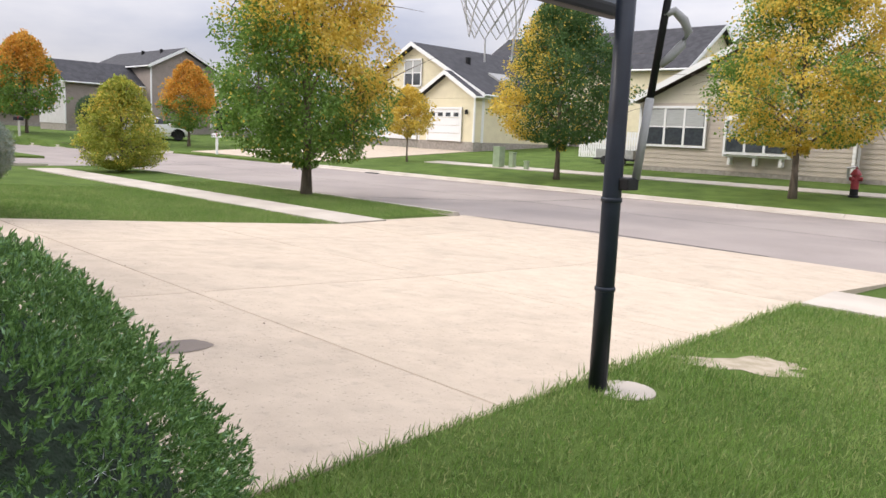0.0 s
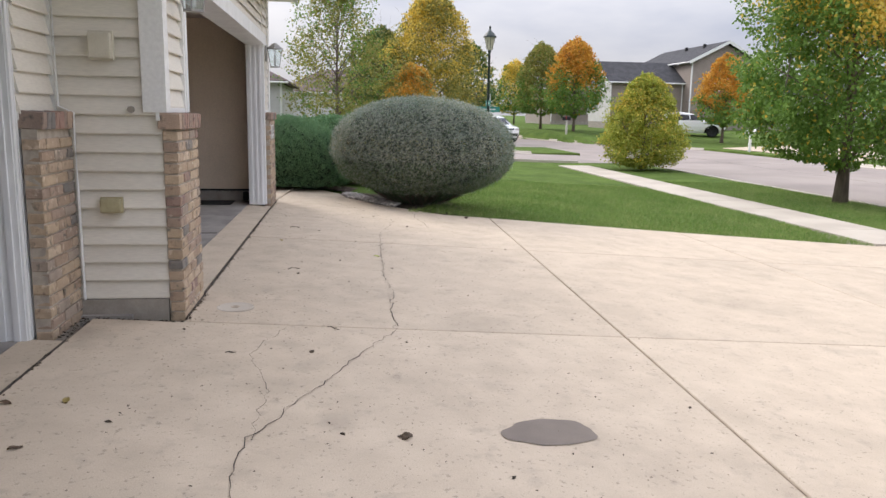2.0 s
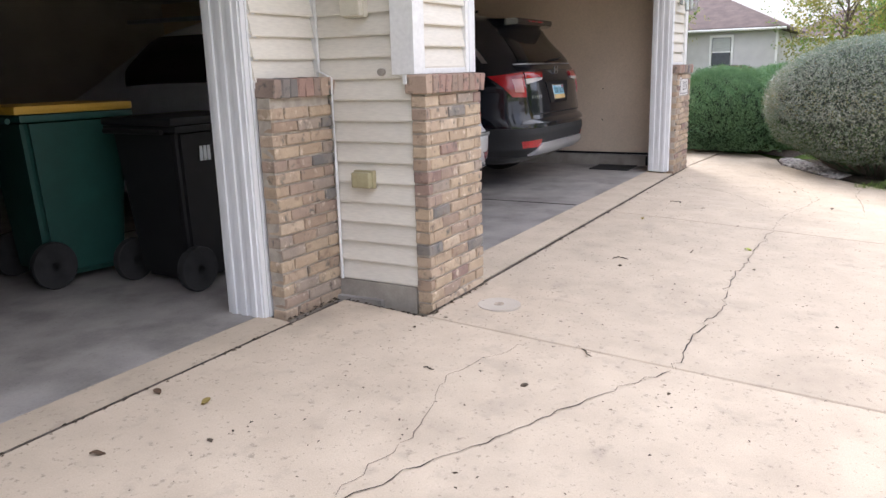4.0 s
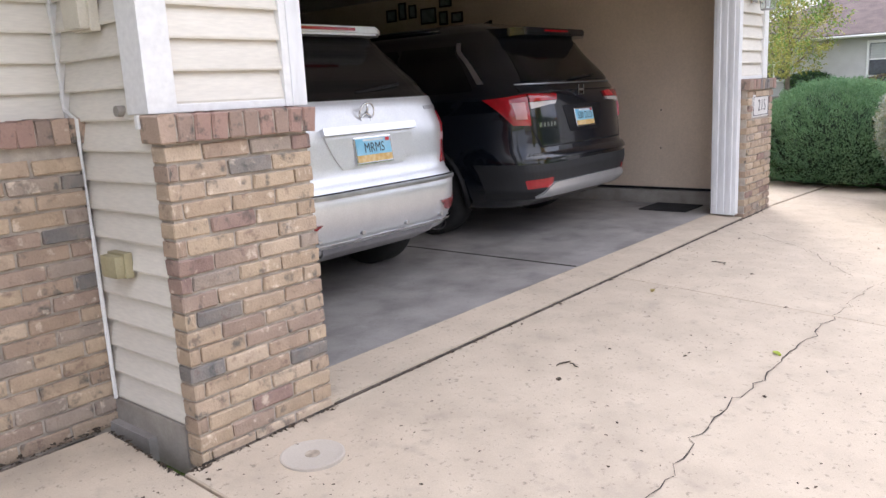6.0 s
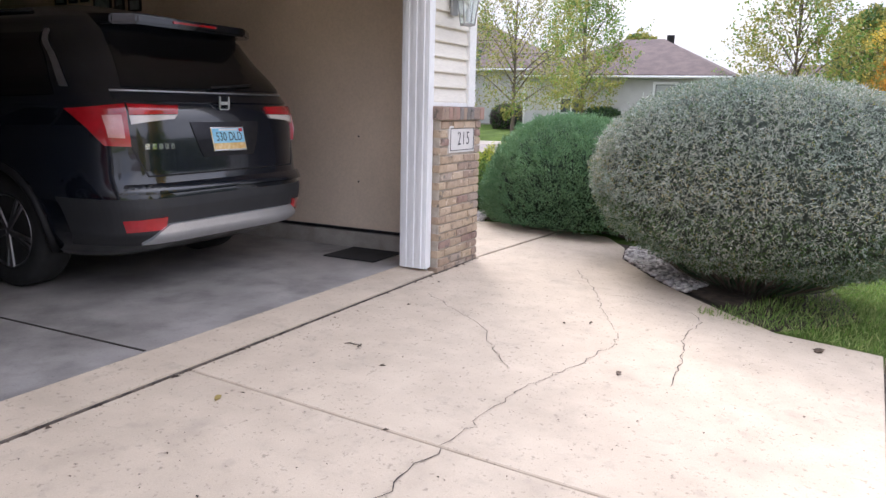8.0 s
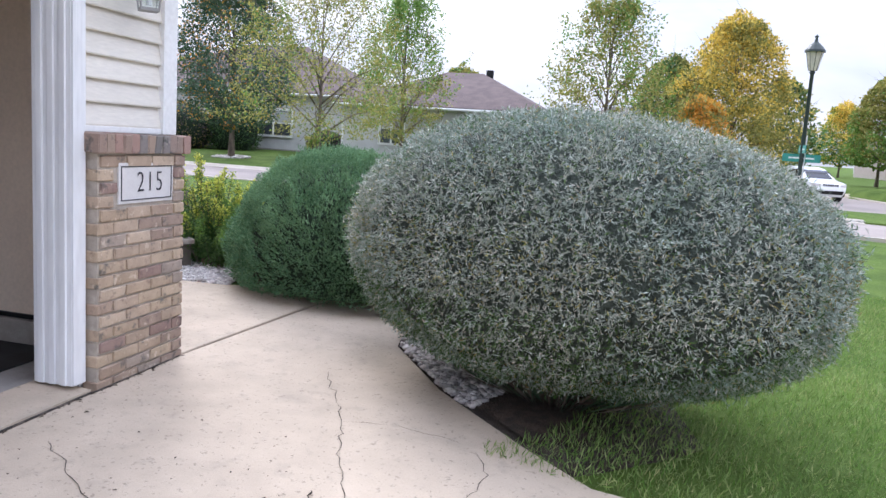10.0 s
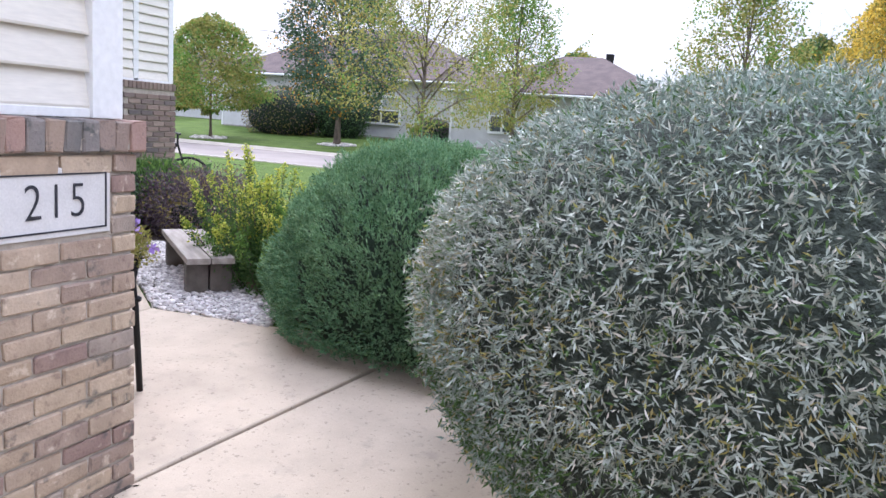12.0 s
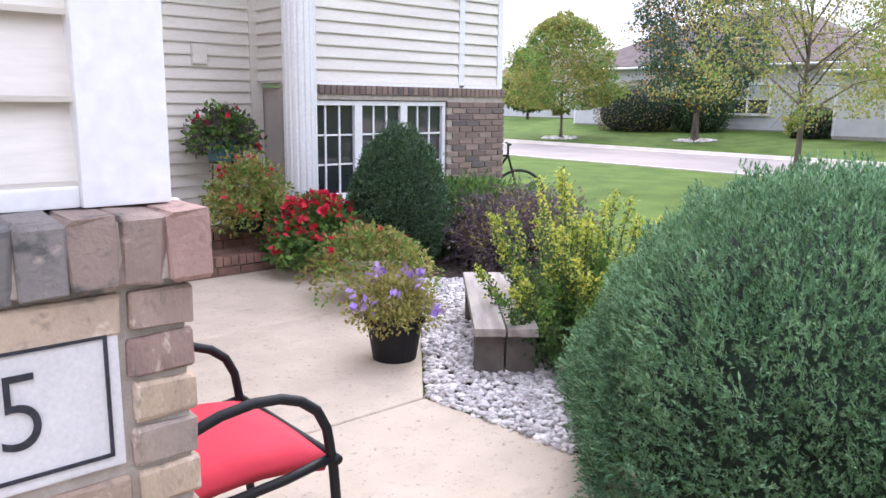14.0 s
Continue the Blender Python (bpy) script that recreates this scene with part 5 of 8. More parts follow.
part("bumper_step", s.patch([(A(0.86, 0.69), 0.69), (A(-0.86, 0.69), 0.69), (A(-0.82, 0.75), 0.75), (A(0.82, 0.75), 0.75)], 0.022, 20, 0.04), M_CARBLACK, c)
part("plate_recess", s.patch([(A(0.24, 0.90), 0.90), (A(-0.24, 0.90), 0.90), (A(-0.33, 1.13), 1.13), (A(0.33, 1.13), 1.13)], 0.005, 6), M_ALLOYD, c)
plate(c, 0, -0.062, 1.015, "530 DLD", 12)
badge = new("badge")
badge.parent = c
bm = boxes((-0.052, -0.034, 0, 0.01, 1.17, 1.255), (0.034, 0.052, 0, 0.01, 1.17, 1.255), (-0.034, 0.034, 0, 0.01, 1.20, 1.222), (-0.05, 0.05, 0, 0.006, 1.165, 1.172), bevel=0.003)
part("badge_mark", bm, M_CHROME, badge)
badge.matrix_local = pose(0, -0.103, 0.045, 0, 0, 0)
for k in range(5):
    part("model_mark", s.patch([(A(0.70 - 0.045 * k, 0.965), 0.965), (A(0.672 - 0.045 * k, 0.965), 0.965), (A(0.672 - 0.045 * k, 1.0), 1.0), (A(0.70 - 0.045 * k, 1.0), 1.0)], 0.008, 3), M_CHROME, c)
bm = bmesh.new()
prism(bm, [(-0.60, -0.95), (0.60, -0.95), (0.64, -0.42), (0.5, -0.34), (-0.5, -0.34), (-0.64, -0.42)], lambda x, y: 1.775 + 0.03 * y - 0.07 * x * x, lambda x, y: 1.84 - 0.03 * (y + 0.6) - 0.09 * x * x)
bmesh.ops.bevel(bm, geom=bm.edges[:], offset=0.012, segments=2, affect="EDGES")
part("spoiler", bm, M_CARBLACK, c)
part("brake_light", boxes((-0.2, 0.2, -0.36, -0.335, 1.775, 1.79)), M_REDLENS, c)
bar_part(c, "rear_wiper", (0.05, -0.165, 1.36), (-0.38, -0.185, 1.39), 0.009, M_BLACK)
bm = bmesh.new()
prism(bm, [(-0.02, -1.25), (0.02, -1.25), (0.012, -1.06), (-0.012, -1.06)], 1.85, lambda x, y: 1.89 + 0.06 * (y + 1.25) / 0.2)
part("roof_fin", bm, M_CARBLACK, c)
for x in (-0.62, 0.62):
    bar_part(c, "roof_rail", (x, -1.2, 1.84), (x * 0.98, -3.0, 1.86), 0.018, M_CARBLACK)

# the silver SUV beside it
SPEC2 = dict(L=4.8, H=1.78, r=0.385, over=0.95, base=2.91, spokes=5,
             w=[(0.27, 0.86), (0.45, 0.93), (0.75, 0.955), (1.05, 0.95), (1.22, 0.91), (1.5, 0.77), (1.68, 0.66), (1.75, 0.56), (1.78, 0.42)],
             rear=[(0.27, -0.45), (0.32, -0.20), (0.39, -0.08), (0.47, -0.03), (0.6, 0.0), (0.74, 0.0), (0.80, -0.08), (1.05, -0.10), (1.25, -0.16), (1.35, -0.24), (1.62, -0.50), (1.7, -0.58), (1.78, -0.95)],
             front=[(0.27, 0.2), (0.6, 0.0), (0.95, 0.1), (1.1, 1.1), (1.3, 1.5), (1.6, 2.0), (1.77, 2.6)])
c, s = suv("silver_suv", "silver SUV with a chrome hatch handle in the garage", (-8.07, -0.62, FL), M_CARSILVER, SPEC2, M_ALLOY, M_CARSILVER)
A = s.ax
part("rear_window", s.patch([(A(0.82, 1.275), 1.275), (A(-0.82, 1.275), 1.275), (A(-0.59, 1.69), 1.69), (A(0.59, 1.69), 1.69)], 0.006, 18), M_TINT, c)
for sd in (1, -1):
    ay = lambda y, z: s.ay(y, z, sd > 0)
    for y0, y1, y2, y3 in ((-0.45, -1.6, -1.65, -0.85), (-1.65, -2.75, -2.6, -1.7)):
        part("side_window", s.patch([(ay(y0, 1.24), 1.24), (ay(y1, 1.22), 1.22), (ay(y2, 1.63), 1.63), (ay(y3, 1.63), 1.63)], 0.006), M_TINT, c)
    lens = mat("dark_red_lens", (0.26, 0.012, 0.018), (0.16, 0.008, 0.012), rough=0.1, coat=1.0, bump=0, scale=30)
    part("tail_lamp", s.patch([(ay(-0.30, 0.83), 0.83), (A(sd * 0.66, 0.82), 0.82), (A(sd * 0.79, 1.165), 1.165), (ay(-0.55, 1.16), 1.16)], 0.012, 14, 0.03), lens, c, "dark red tail lamp")
    part("reverse_lens", s.patch([(A(sd * 0.935, 0.985), 0.985), (A(sd * 0.74, 0.97), 0.97), (A(sd * 0.755, 1.025), 1.025), (A(sd * 0.935, 1.035), 1.035)], 0.017, 8, 0.03), mat("smoky_pink_lens", (0.42, 0.27, 0.27), (0.3, 0.15, 0.16), rough=0.15, coat=1.0, bump=0, scale=40), c, "smoky clear lamp band")
    part("lamp_bar", s.patch([(A(sd * 0.93, 1.075), 1.075), (A(sd * 0.78, 1.07), 1.07), (A(sd * 0.785, 1.082), 1.082), (A(sd * 0.93, 1.087), 1.087)], 0.016, 6, 0.03), M_REDLENS, c)
    part("reflector", s.patch([(A(sd * 0.925, 0.50), 0.50), (A(sd * 0.62, 0.505), 0.505), (A(sd * 0.53, 0.575), 0.575), (A(sd * 0.935, 0.585), 0.585)], 0.012, 10), lens, c)
    bm = bmesh.new()
    lathe(bm, [(0.075, 0), (0.075, 0.2), (0.066, 0.2), (0.06, 0.02)], seg=24, sy=0.55)
    bmesh.ops.transform(bm, matrix=pose(sd * 0.64, -0.315, 0.385, -90, 0, 0), verts=bm.verts)
    part("exhaust_tip", bm, M_ALLOYD, c, "oval dark metal exhaust tip")
    bm = bmesh.new()
    lathe(bm, [(0.064, 0.0), (0.064, 0.18)], seg=20, sy=0.55)
    bmesh.ops.transform(bm, matrix=pose(sd * 0.64, -0.315, 0.385, -90, 0, 0), verts=bm.verts)
    part("exhaust_bore", bm, M_BLACK, c)
part("hatch_gap", s.patch([(A(0.76, 0.735), 0.735), (A(-0.76, 0.735), 0.735), (A(-0.76, 0.747), 0.747), (A(0.76, 0.747), 0.747)], 0.004, 20), M_BLACK, c)
part("load_sill", s.patch([(A(0.74, 0.715), 0.715), (A(-0.74, 0.715), 0.715), (A(-0.74, 0.735), 0.735), (A(0.74, 0.735), 0.735)], 0.012, 20), M_ALLOY, c)
part("bumper_valance", s.patch([(A(0.46, 0.33), 0.33), (A(-0.46, 0.33), 0.33), (A(-0.50, 0.425), 0.425), (A(0.50, 0.425), 0.425)], 0.012, 20), M_ALLOY, c, "grey lower valance")
part("bumper_strip", s.patch([(A(0.90, 0.432), 0.432), (A(-0.90, 0.432), 0.432), (A(-0.90, 0.450), 0.450), (A(0.90, 0.450), 0.450)], 0.018, 24), M_CHROME, c)
for x in (-0.55, -0.2, 0.2, 0.55):
    bm = bmesh.new()
    rod(bm, (x, -0.06, 0.475), (x, -0.008, 0.475), 0.013, seg=12)
    part("parking_sensor", bm, M_ALLOY, c)
part("hatch_handle", s.patch([(A(0.40, 1.068), 1.068), (A(-0.40, 1.068), 1.068), (A(-0.40, 1.108), 1.108), (A(0.40, 1.108), 1.108)], 0.035, 14, 0.04), M_CHROME, c, "polished chrome hatch handle")
part("plate_recess", s.patch([(A(0.27, 0.865), 0.865), (A(-0.27, 0.865), 0.865), (A(-0.385, 1.065), 1.065), (A(0.385, 1.065), 1.065)], 0.010, 12, 0.02), M_CARSILVER, c)
plate(c, 0, -0.075, 0.965, "MRMS", 8)
bm = bmesh.new()
tube(bm, [(0.062 * math.cos(6.2832 * k / 28), 0, 0.062 * math.sin(6.2832 * k / 28)) for k in range(29)], 0.0055, 6)
for k in range(3):
    a_ = 1.5708 + 2.0944 * k
    tube(bm, [(0, 0, 0), (0.06 * math.cos(a_), 0, 0.06 * math.sin(a_))], [0.011, 0.003], 6)
e = part("badge", bm, M_CHROME, c, smooth=True)
e.matrix_local = pose(0, -0.12, 1.19, -14, 0, 0)
for k in range(5):
    part("model_mark", s.patch([(A(0.80 - 0.05 * k, 1.16), 1.16), (A(0.768 - 0.05 * k, 1.16), 1.16), (A(0.768 - 0.05 * k, 1.195), 1.195), (A(0.80 - 0.05 * k, 1.195), 1.195)], 0.008, 3), M_ALLOY, c)
part("hatch_script", s.patch([(A(-0.58, 1.185), 1.185), (A(-0.78, 1.185), 1.185), (A(-0.78, 1.21), 1.21), (A(-0.58, 1.21), 1.21)], 0.006, 6), M_ALLOY, c)
bm = bmesh.new()
prism(bm, [(-0.52, -0.95), (0.52, -0.95), (0.56, -0.5), (0.46, -0.43), (-0.46, -0.43), (-0.56, -0.5)], lambda x, y: 1.71 + 0.02 * y - 0.05 * x * x, lambda x, y: 1.765 - 0.02 * (y + 0.6) - 0.06 * x * x)
bmesh.ops.bevel(bm, geom=bm.edges[:], offset=0.014, segments=2, affect="EDGES")
part("spoiler", bm, M_CARSILVER, c)
part("brake_light", boxes((-0.24, 0.24, -0.45, -0.412, 1.715, 1.735), bevel=0.004), M_REDLENS, c)
bar_part(c, "rear_wiper", (0.0, -0.21, 1.315), (-0.42, -0.23, 1.36), 0.010, M_BLACK)
for x in (-0.60, 0.60):
    bar_part(c, "roof_rail", (x, -1.1, 1.76), (x, -3.0, 1.78), 0.02, M_ALLOY)

# the dark SUV in the single bay
SPEC3 = dict(SPEC, L=4.7, H=1.80)
c, s = suv("dark_suv", "dark SUV parked in the single garage bay", (-3.86, -1.35, FL), M_CARBLACK, SPEC3, M_ALLOY)
A = s.ax
part("rear_window", s.patch([(A(0.62, 1.27), 1.27), (A(-0.62, 1.27), 1.27), (A(-0.52, 1.58), 1.58), (A(0.52, 1.58), 1.58)], 0.004), M_TINT, c)
for sd in (1, -1):
    ay = lambda y, z: s.ay(y, z, sd > 0)
    for y0, y1, y2, y3 in ((-0.75, -1.95, -1.9, -1.05), (-2.0, -2.95, -2.75, -1.95)):
        part("side_window", s.patch([(ay(y0, 1.2), 1.2), (ay(y1, 1.2), 1.2), (ay(y2, 1.56), 1.56), (ay(y3, 1.56), 1.56)], 0.006), M_TINT, c)
    part("tail_lamp", s.patch([(ay(-0.30, 0.98), 0.98), (A(sd * 0.70, 0.98), 0.98), (A(sd * 0.70, 1.2), 1.2), (ay(-0.5, 1.2), 1.2)], 0.016, 10, 0.03), M_REDLENS, c, "red tail lamp")
    part("reflector", s.patch([(A(sd * 0.85, 0.52), 0.52), (A(sd * 0.70, 0.52), 0.52), (A(sd * 0.70, 0.60), 0.60), (A(sd * 0.85, 0.60), 0.60)], 0.012, 6), M_REDLENS, c)
    for y in (-1.75, -2.8):
        bar_part(c, "door_handle", (sd * 0.985, y, 1.06), (sd * 0.985, y + 0.2, 1.06), 0.012, M_ALLOY)
part("bumper", s.patch([(A(0.96, 0.36), 0.36), (A(-0.96, 0.36), 0.36), (A(-0.97, 0.62), 0.62), (A(0.97, 0.62), 0.62)], 0.010, 24), M_BLACK, c)
part("skid_plate", s.patch([(A(0.9, 0.36), 0.36), (A(-0.9, 0.36), 0.36), (A(-0.9, 0.40), 0.40), (A(0.9, 0.40), 0.40)], 0.02, 16), M_ALLOY, c)
for z in (0.93, 0.88):
    part("hatch_script", boxes((-0.72, -0.60, -0.095, -0.085, z, z + 0.03)), M_ALLOY, c)

# the white SUV standing at the corner, front towards the camera
SPEC4 = dict(SPEC, L=4.8, H=1.74, rear=[(0.27, -0.2), (0.6, 0.0), (0.8, -0.03), (0.95, -0.05), (1.05, -0.55), (1.12, -1.25), (1.45, -1.8), (1.62, -2.2), (1.74, -2.9)],
             front=[(0.27, 0.2), (0.6, 0.0), (1.1, 0.15), (1.3, 0.3), (1.6, 0.55), (1.74, 1.0)], over=0.9)
c, s = suv("white_suv", "white SUV with a dark slotted grille on the street", (-52.0, 12.2, -0.23), M_CARWHITE, SPEC4, M_ALLOYD, M_BLACK, rz=-76)
A = s.ax
part("windscreen", s.patch([(A(0.66, 1.15), 1.15), (A(-0.66, 1.15), 1.15), (A(-0.56, 1.58), 1.58), (A(0.56, 1.58), 1.58)], 0.006), M_TINT, c)
for k in range(7):
    x = -0.36 + 0.12 * k
    part("grille_slot", s.patch([(A(x + 0.045, 0.80), 0.80), (A(x - 0.045, 0.80), 0.80), (A(x - 0.045, 0.92), 0.92), (A(x + 0.045, 0.92), 0.92)], 0.008, 3), M_BLACK, c)
for sd in (1, -1):
    ay = lambda y, z: s.ay(y, z, sd > 0)
    part("headlamp", s.patch([(A(sd * 0.90, 0.80), 0.80), (A(sd * 0.5, 0.80), 0.80), (A(sd * 0.5, 0.92), 0.92), (A(sd * 0.93, 0.93), 0.93)], 0.010, 6), M_CLEARLENS, c)
    for y0, y1, y2, y3 in ((-1.5, -2.6, -2.6, -2.0), (-2.65, -3.9, -3.7, -2.65)):
        part("side_window", s.patch([(ay(y0, 1.18), 1.18), (ay(y1, 1.18), 1.18), (ay(y2, 1.58), 1.58), (ay(y3, 1.58), 1.58)], 0.006), M_TINT, c)
part("bumper_grille", s.patch([(A(0.7, 0.40), 0.40), (A(-0.7, 0.40), 0.40), (A(-0.7, 0.58), 0.58), (A(0.7, 0.58), 0.58)], 0.008, 8), M_BLACK, c)
parked = copy_thing(c, pose(-54.0, 28.6, g(-54.0, 28.6), 0, 0, -29))
tagged(parked, "white SUV parked before the taupe house", "car")

# ---- driveway marks: cracks, patch, utility cap, litter ----
M_CRACK = mat("crack_dark", (0.05, 0.042, 0.036), (0.03, 0.026, 0.022), rough=1, scale=40, bump=0)
M_PATCH = mat("damp_stain", (0.195, 0.16, 0.13), (0.168, 0.137, 0.113), rough=0.8, scale=6, fine=200, bump=0.2)
M_GREY = mat("grey_plastic", (0.33, 0.33, 0.32), (0.27, 0.27, 0.26), rough=0.6, scale=5)
M_BEIGEBOX = mat("aged_cream_plastic", (0.62, 0.58, 0.48), (0.55, 0.51, 0.42), rough=0.5, scale=6)
M_YELLOWBOX = mat("yellowed_plastic", (0.40, 0.36, 0.22), (0.32, 0.28, 0.165), rough=0.5, scale=8)
M_REDCLOTH = mat("red_cushion", (0.62, 0.045, 0.07), (0.55, 0.035, 0.055), rough=0.9, scale=4, fine=400, bump=0.2)
M_WOODGREY = mat("weathered_wood", (0.40, 0.355, 0.31), (0.26, 0.225, 0.195), rough=0.9, scale=5, fine=60, bump=0.5, stretch=(3, 0.4, 3))
M_STEP = mat("reddish_step_brick", (0.25, 0.145, 0.11), (0.17, 0.095, 0.075), rough=0.9, scale=9, fine=120, bump=0.4, rnd=0.2)
M_MULCH = mat("bark_mulch", (0.10, 0.07, 0.05), (0.055, 0.04, 0.03), rough=1, scale=14, fine=60, bump=1, bdist=0.03)
M_STONE = mat("white_river_stone", (0.64, 0.60, 0.57), (0.46, 0.42, 0.40), rough=0.75, scale=12, fine=90, bump=0.15, rnd=0.38)
M_STONES = mat("white_river_stones_rest", (0.62, 0.585, 0.555), (0.44, 0.40, 0.38), rough=0.75, scale=12, fine=90, bump=0.15, island=0.42)
M_LITTER = mat("dry_litter", (0.07, 0.05, 0.035), (0.04, 0.03, 0.02), rough=1, scale=30, bump=0, island=0.5)
M_SAND = mat("bare_sand", (0.44, 0.37, 0.28), (0.30, 0.26, 0.17), rough=1, scale=7, fine=120, bump=0.6, bdist=0.01)


def crack(points, width, seed):
    """A jagged dark line a few millimetres wide, laid on the slab."""
    r = np.random.default_rng(seed)
    p = [np.array(q, float) for q in points]
    fine = []
    for a, b in zip(p, p[1:]):
        n = max(2, int(np.linalg.norm(b - a) / 0.055))
        for i in range(n):
            fine.append(a + (b - a) * i / n + r.normal(size=2) * 0.011)
    fine.append(p[-1])
    v, f = [], []
    for i, q in enumerate(fine):
        d = fine[min(i + 1, len(fine) - 1)] - fine[max(i - 1, 0)]
        n = np.array([-d[1], d[0]]) / max(1e-6, np.linalg.norm(d))
        w = 0.6 * width * r.uniform(0.3, 1.3) * (0.4 if i in (0, len(fine) - 1) else 1)
        for s in (-1, 1):
            x, y = q + n * w * s / 2
            v.append((x, y, drive_z(x, y) + 0.004))
        if i:
            f.append((2 * i - 2, 2 * i - 1, 2 * i + 1, 2 * i))
    raw("crack", v, f, M_CRACK, drive, "dark jagged crack in the concrete")


crack([(-3.55, 0.9), (-3.88, 0.86), (-4.16, 0.87), (-4.52, 1.0), (-5.02, 1.22), (-5.5, 1.4), (-5.95, 1.62)], 0.009, 1)
crack([(-5.98, 1.63), (-6.5, 1.62), (-7.05, 1.67), (-7.43, 1.62), (-8.06, 1.64), (-8.65, 1.65), (-9.38, 1.68)], 0.010, 2)
crack([(-9.42, 1.69), (-9.7, 1.68), (-10.21, 1.71), (-10.6, 1.82), (-11.14, 1.92), (-11.46, 1.88), (-11.79, 1.7), (-12.27, 1.5), (-12.97, 1.13)], 0.007, 3)
crack([(-10.7, 2.35), (-11.11, 2.31), (-11.42, 2.31), (-11.68, 2.24), (-12.07, 2.3), (-12.27, 2.2)], 0.008, 4)
crack([(-10.39, 1.57), (-10.69, 1.33), (-10.97, 1.16), (-11.21, 0.82), (-11.44, 0.5)], 0.007, 5)
crack([(-5.9, 0.9), (-5.4, 0.75), (-4.9, 0.9), (-4.2, 0.9)], 0.004, 6)
crack([(-12.3, 1.5), (-12.4, 1.75), (-12.35, 2.1)], 0.006, 7)


def blot(name, cx, cy, rx, ry, rz, material, seed, lift=0.004, n=36, rag=0.08, parent=drive, label=""):
    r = np.random.default_rng(seed)
    ph = r.uniform(0, 6.28, 4)
    v = []
    for k in range(n):
        a = 6.2832 * k / n
        q = 1 + rag * (math.sin(3 * a + ph[0]) + 0.7 * math.sin(5 * a + ph[1]) + 0.5 * math.sin(9 * a + ph[2]))
        x, y = rx * q * math.cos(a), ry * q * math.sin(a)
        c, s_ = math.cos(rz), math.sin(rz)
        X, Y = cx + x * c - y * s_, cy + x * s_ + y * c
        v.append((X, Y, drive_z(X, Y) + lift))
    return raw(name, v, [tuple(range(n))], material, parent, label)


blot("stain", -4.36, 2.22, 0.145, 0.225, 0.2, M_PATCH, 4, rag=0.05, label="dark oval damp stain")
cap = thing("utility_cover", "round rusty utility cover set in the driveway", "utility cover", at=(-6.39, 0.54, drive_z(-6.39, 0.54)))
bm = bmesh.new()
lathe(bm, [(0.125, -0.01), (0.125, 0.006), (0.118, 0.009), (0.1, 0.006)], seg=28)
part("rim", bm, M_CONC2, cap)
bm = bmesh.new()
lathe(bm, [(0.098, -0.01), (0.098, 0.005), (0.03, 0.005), (0.028, 0.009), (0.005, 0.009)], seg=28)
part("lid", bm, mat("rusty_lid", (0.44, 0.37, 0.29), (0.27, 0.22, 0.17), rough=0.8, scale=20), cap)


def litter(n, region, seed, size, name="leaf_litter"):
    """Scattered crumbs, twigs and dead leaf bits on the concrete."""
    r = np.random.default_rng(seed)
    v, f = [], []
    x0, x1, y0, y1 = region
    for i in range(n):
        x, y = r.uniform(x0, x1), y0 + (y1 - y0) * r.uniform() ** 1.6
        if x > right_edge(y) - 0.1 or x < left_edge(max(y, 2.7)) + 0.1:
            continue
        s = size * r.uniform(0.25, 1.0) ** 2 + 0.003
        a = r.uniform(0, 6.28)
        l = s * r.uniform(0.8, 2.2)
        z = drive_z(x, y)
        c, q = math.cos(a), math.sin(a)
        b = len(v)
        for ux, uy, uz in ((-l, -s * 0.4, 0.001), (-l * 0.2, -s, 0.003), (l, 0, 0.002), (l * 0.1, s, 0.004), (0, 0, s * 0.9)):
            v.append((x + ux * c - uy * q, y + ux * q + uy * c, z + uz))
        f += [(b, b + 1, b + 4), (b + 1, b + 2, b + 4), (b + 2, b + 3, b + 4), (b + 3, b, b + 4)]
    return tagged(raw(name, v, f, M_LITTER), "dark crumbs, twigs and dead leaf bits on the concrete", "litter", kind="stuff")


litter(700, (-13.0, -3.4, 0.3, 3.6), 3, 0.0032)
litter(40, (-12.6, -3.8, 0.28, 3.2), 4, 0.009, "leaf_litter_coarse")


def dirt_run(a, b, n, spread, seed, lift=0.0):
    """Crumbs and leaf bits gathered along a joint or the foot of a pier."""
    r = np.random.default_rng(seed)
    v, f = [], []
    for i in range(n):
        k = r.uniform()
        x, y = a[0] + (b[0] - a[0]) * k, a[1] + (b[1] - a[1]) * k + abs(r.normal()) * spread
        z = drive_z(x, y) + lift
        sz = 0.003 + 0.009 * r.uniform() ** 3
        q = len(v)
        for _ in range(4):
            v.append((x + r.normal() * sz, y + r.normal() * sz * 0.8, z + 0.001))
        v.append((x, y, z + sz * r.uniform(0.5, 1.2)))
        f += [(q, q + 1, q + 4), (q + 1, q + 2, q + 4), (q + 2, q + 3, q + 4), (q + 3, q, q + 4)]
    tagged(raw("joint_dirt", v, f, M_LITTER), "dark grit and leaf bits gathered along the garage front", "litter", kind="stuff")


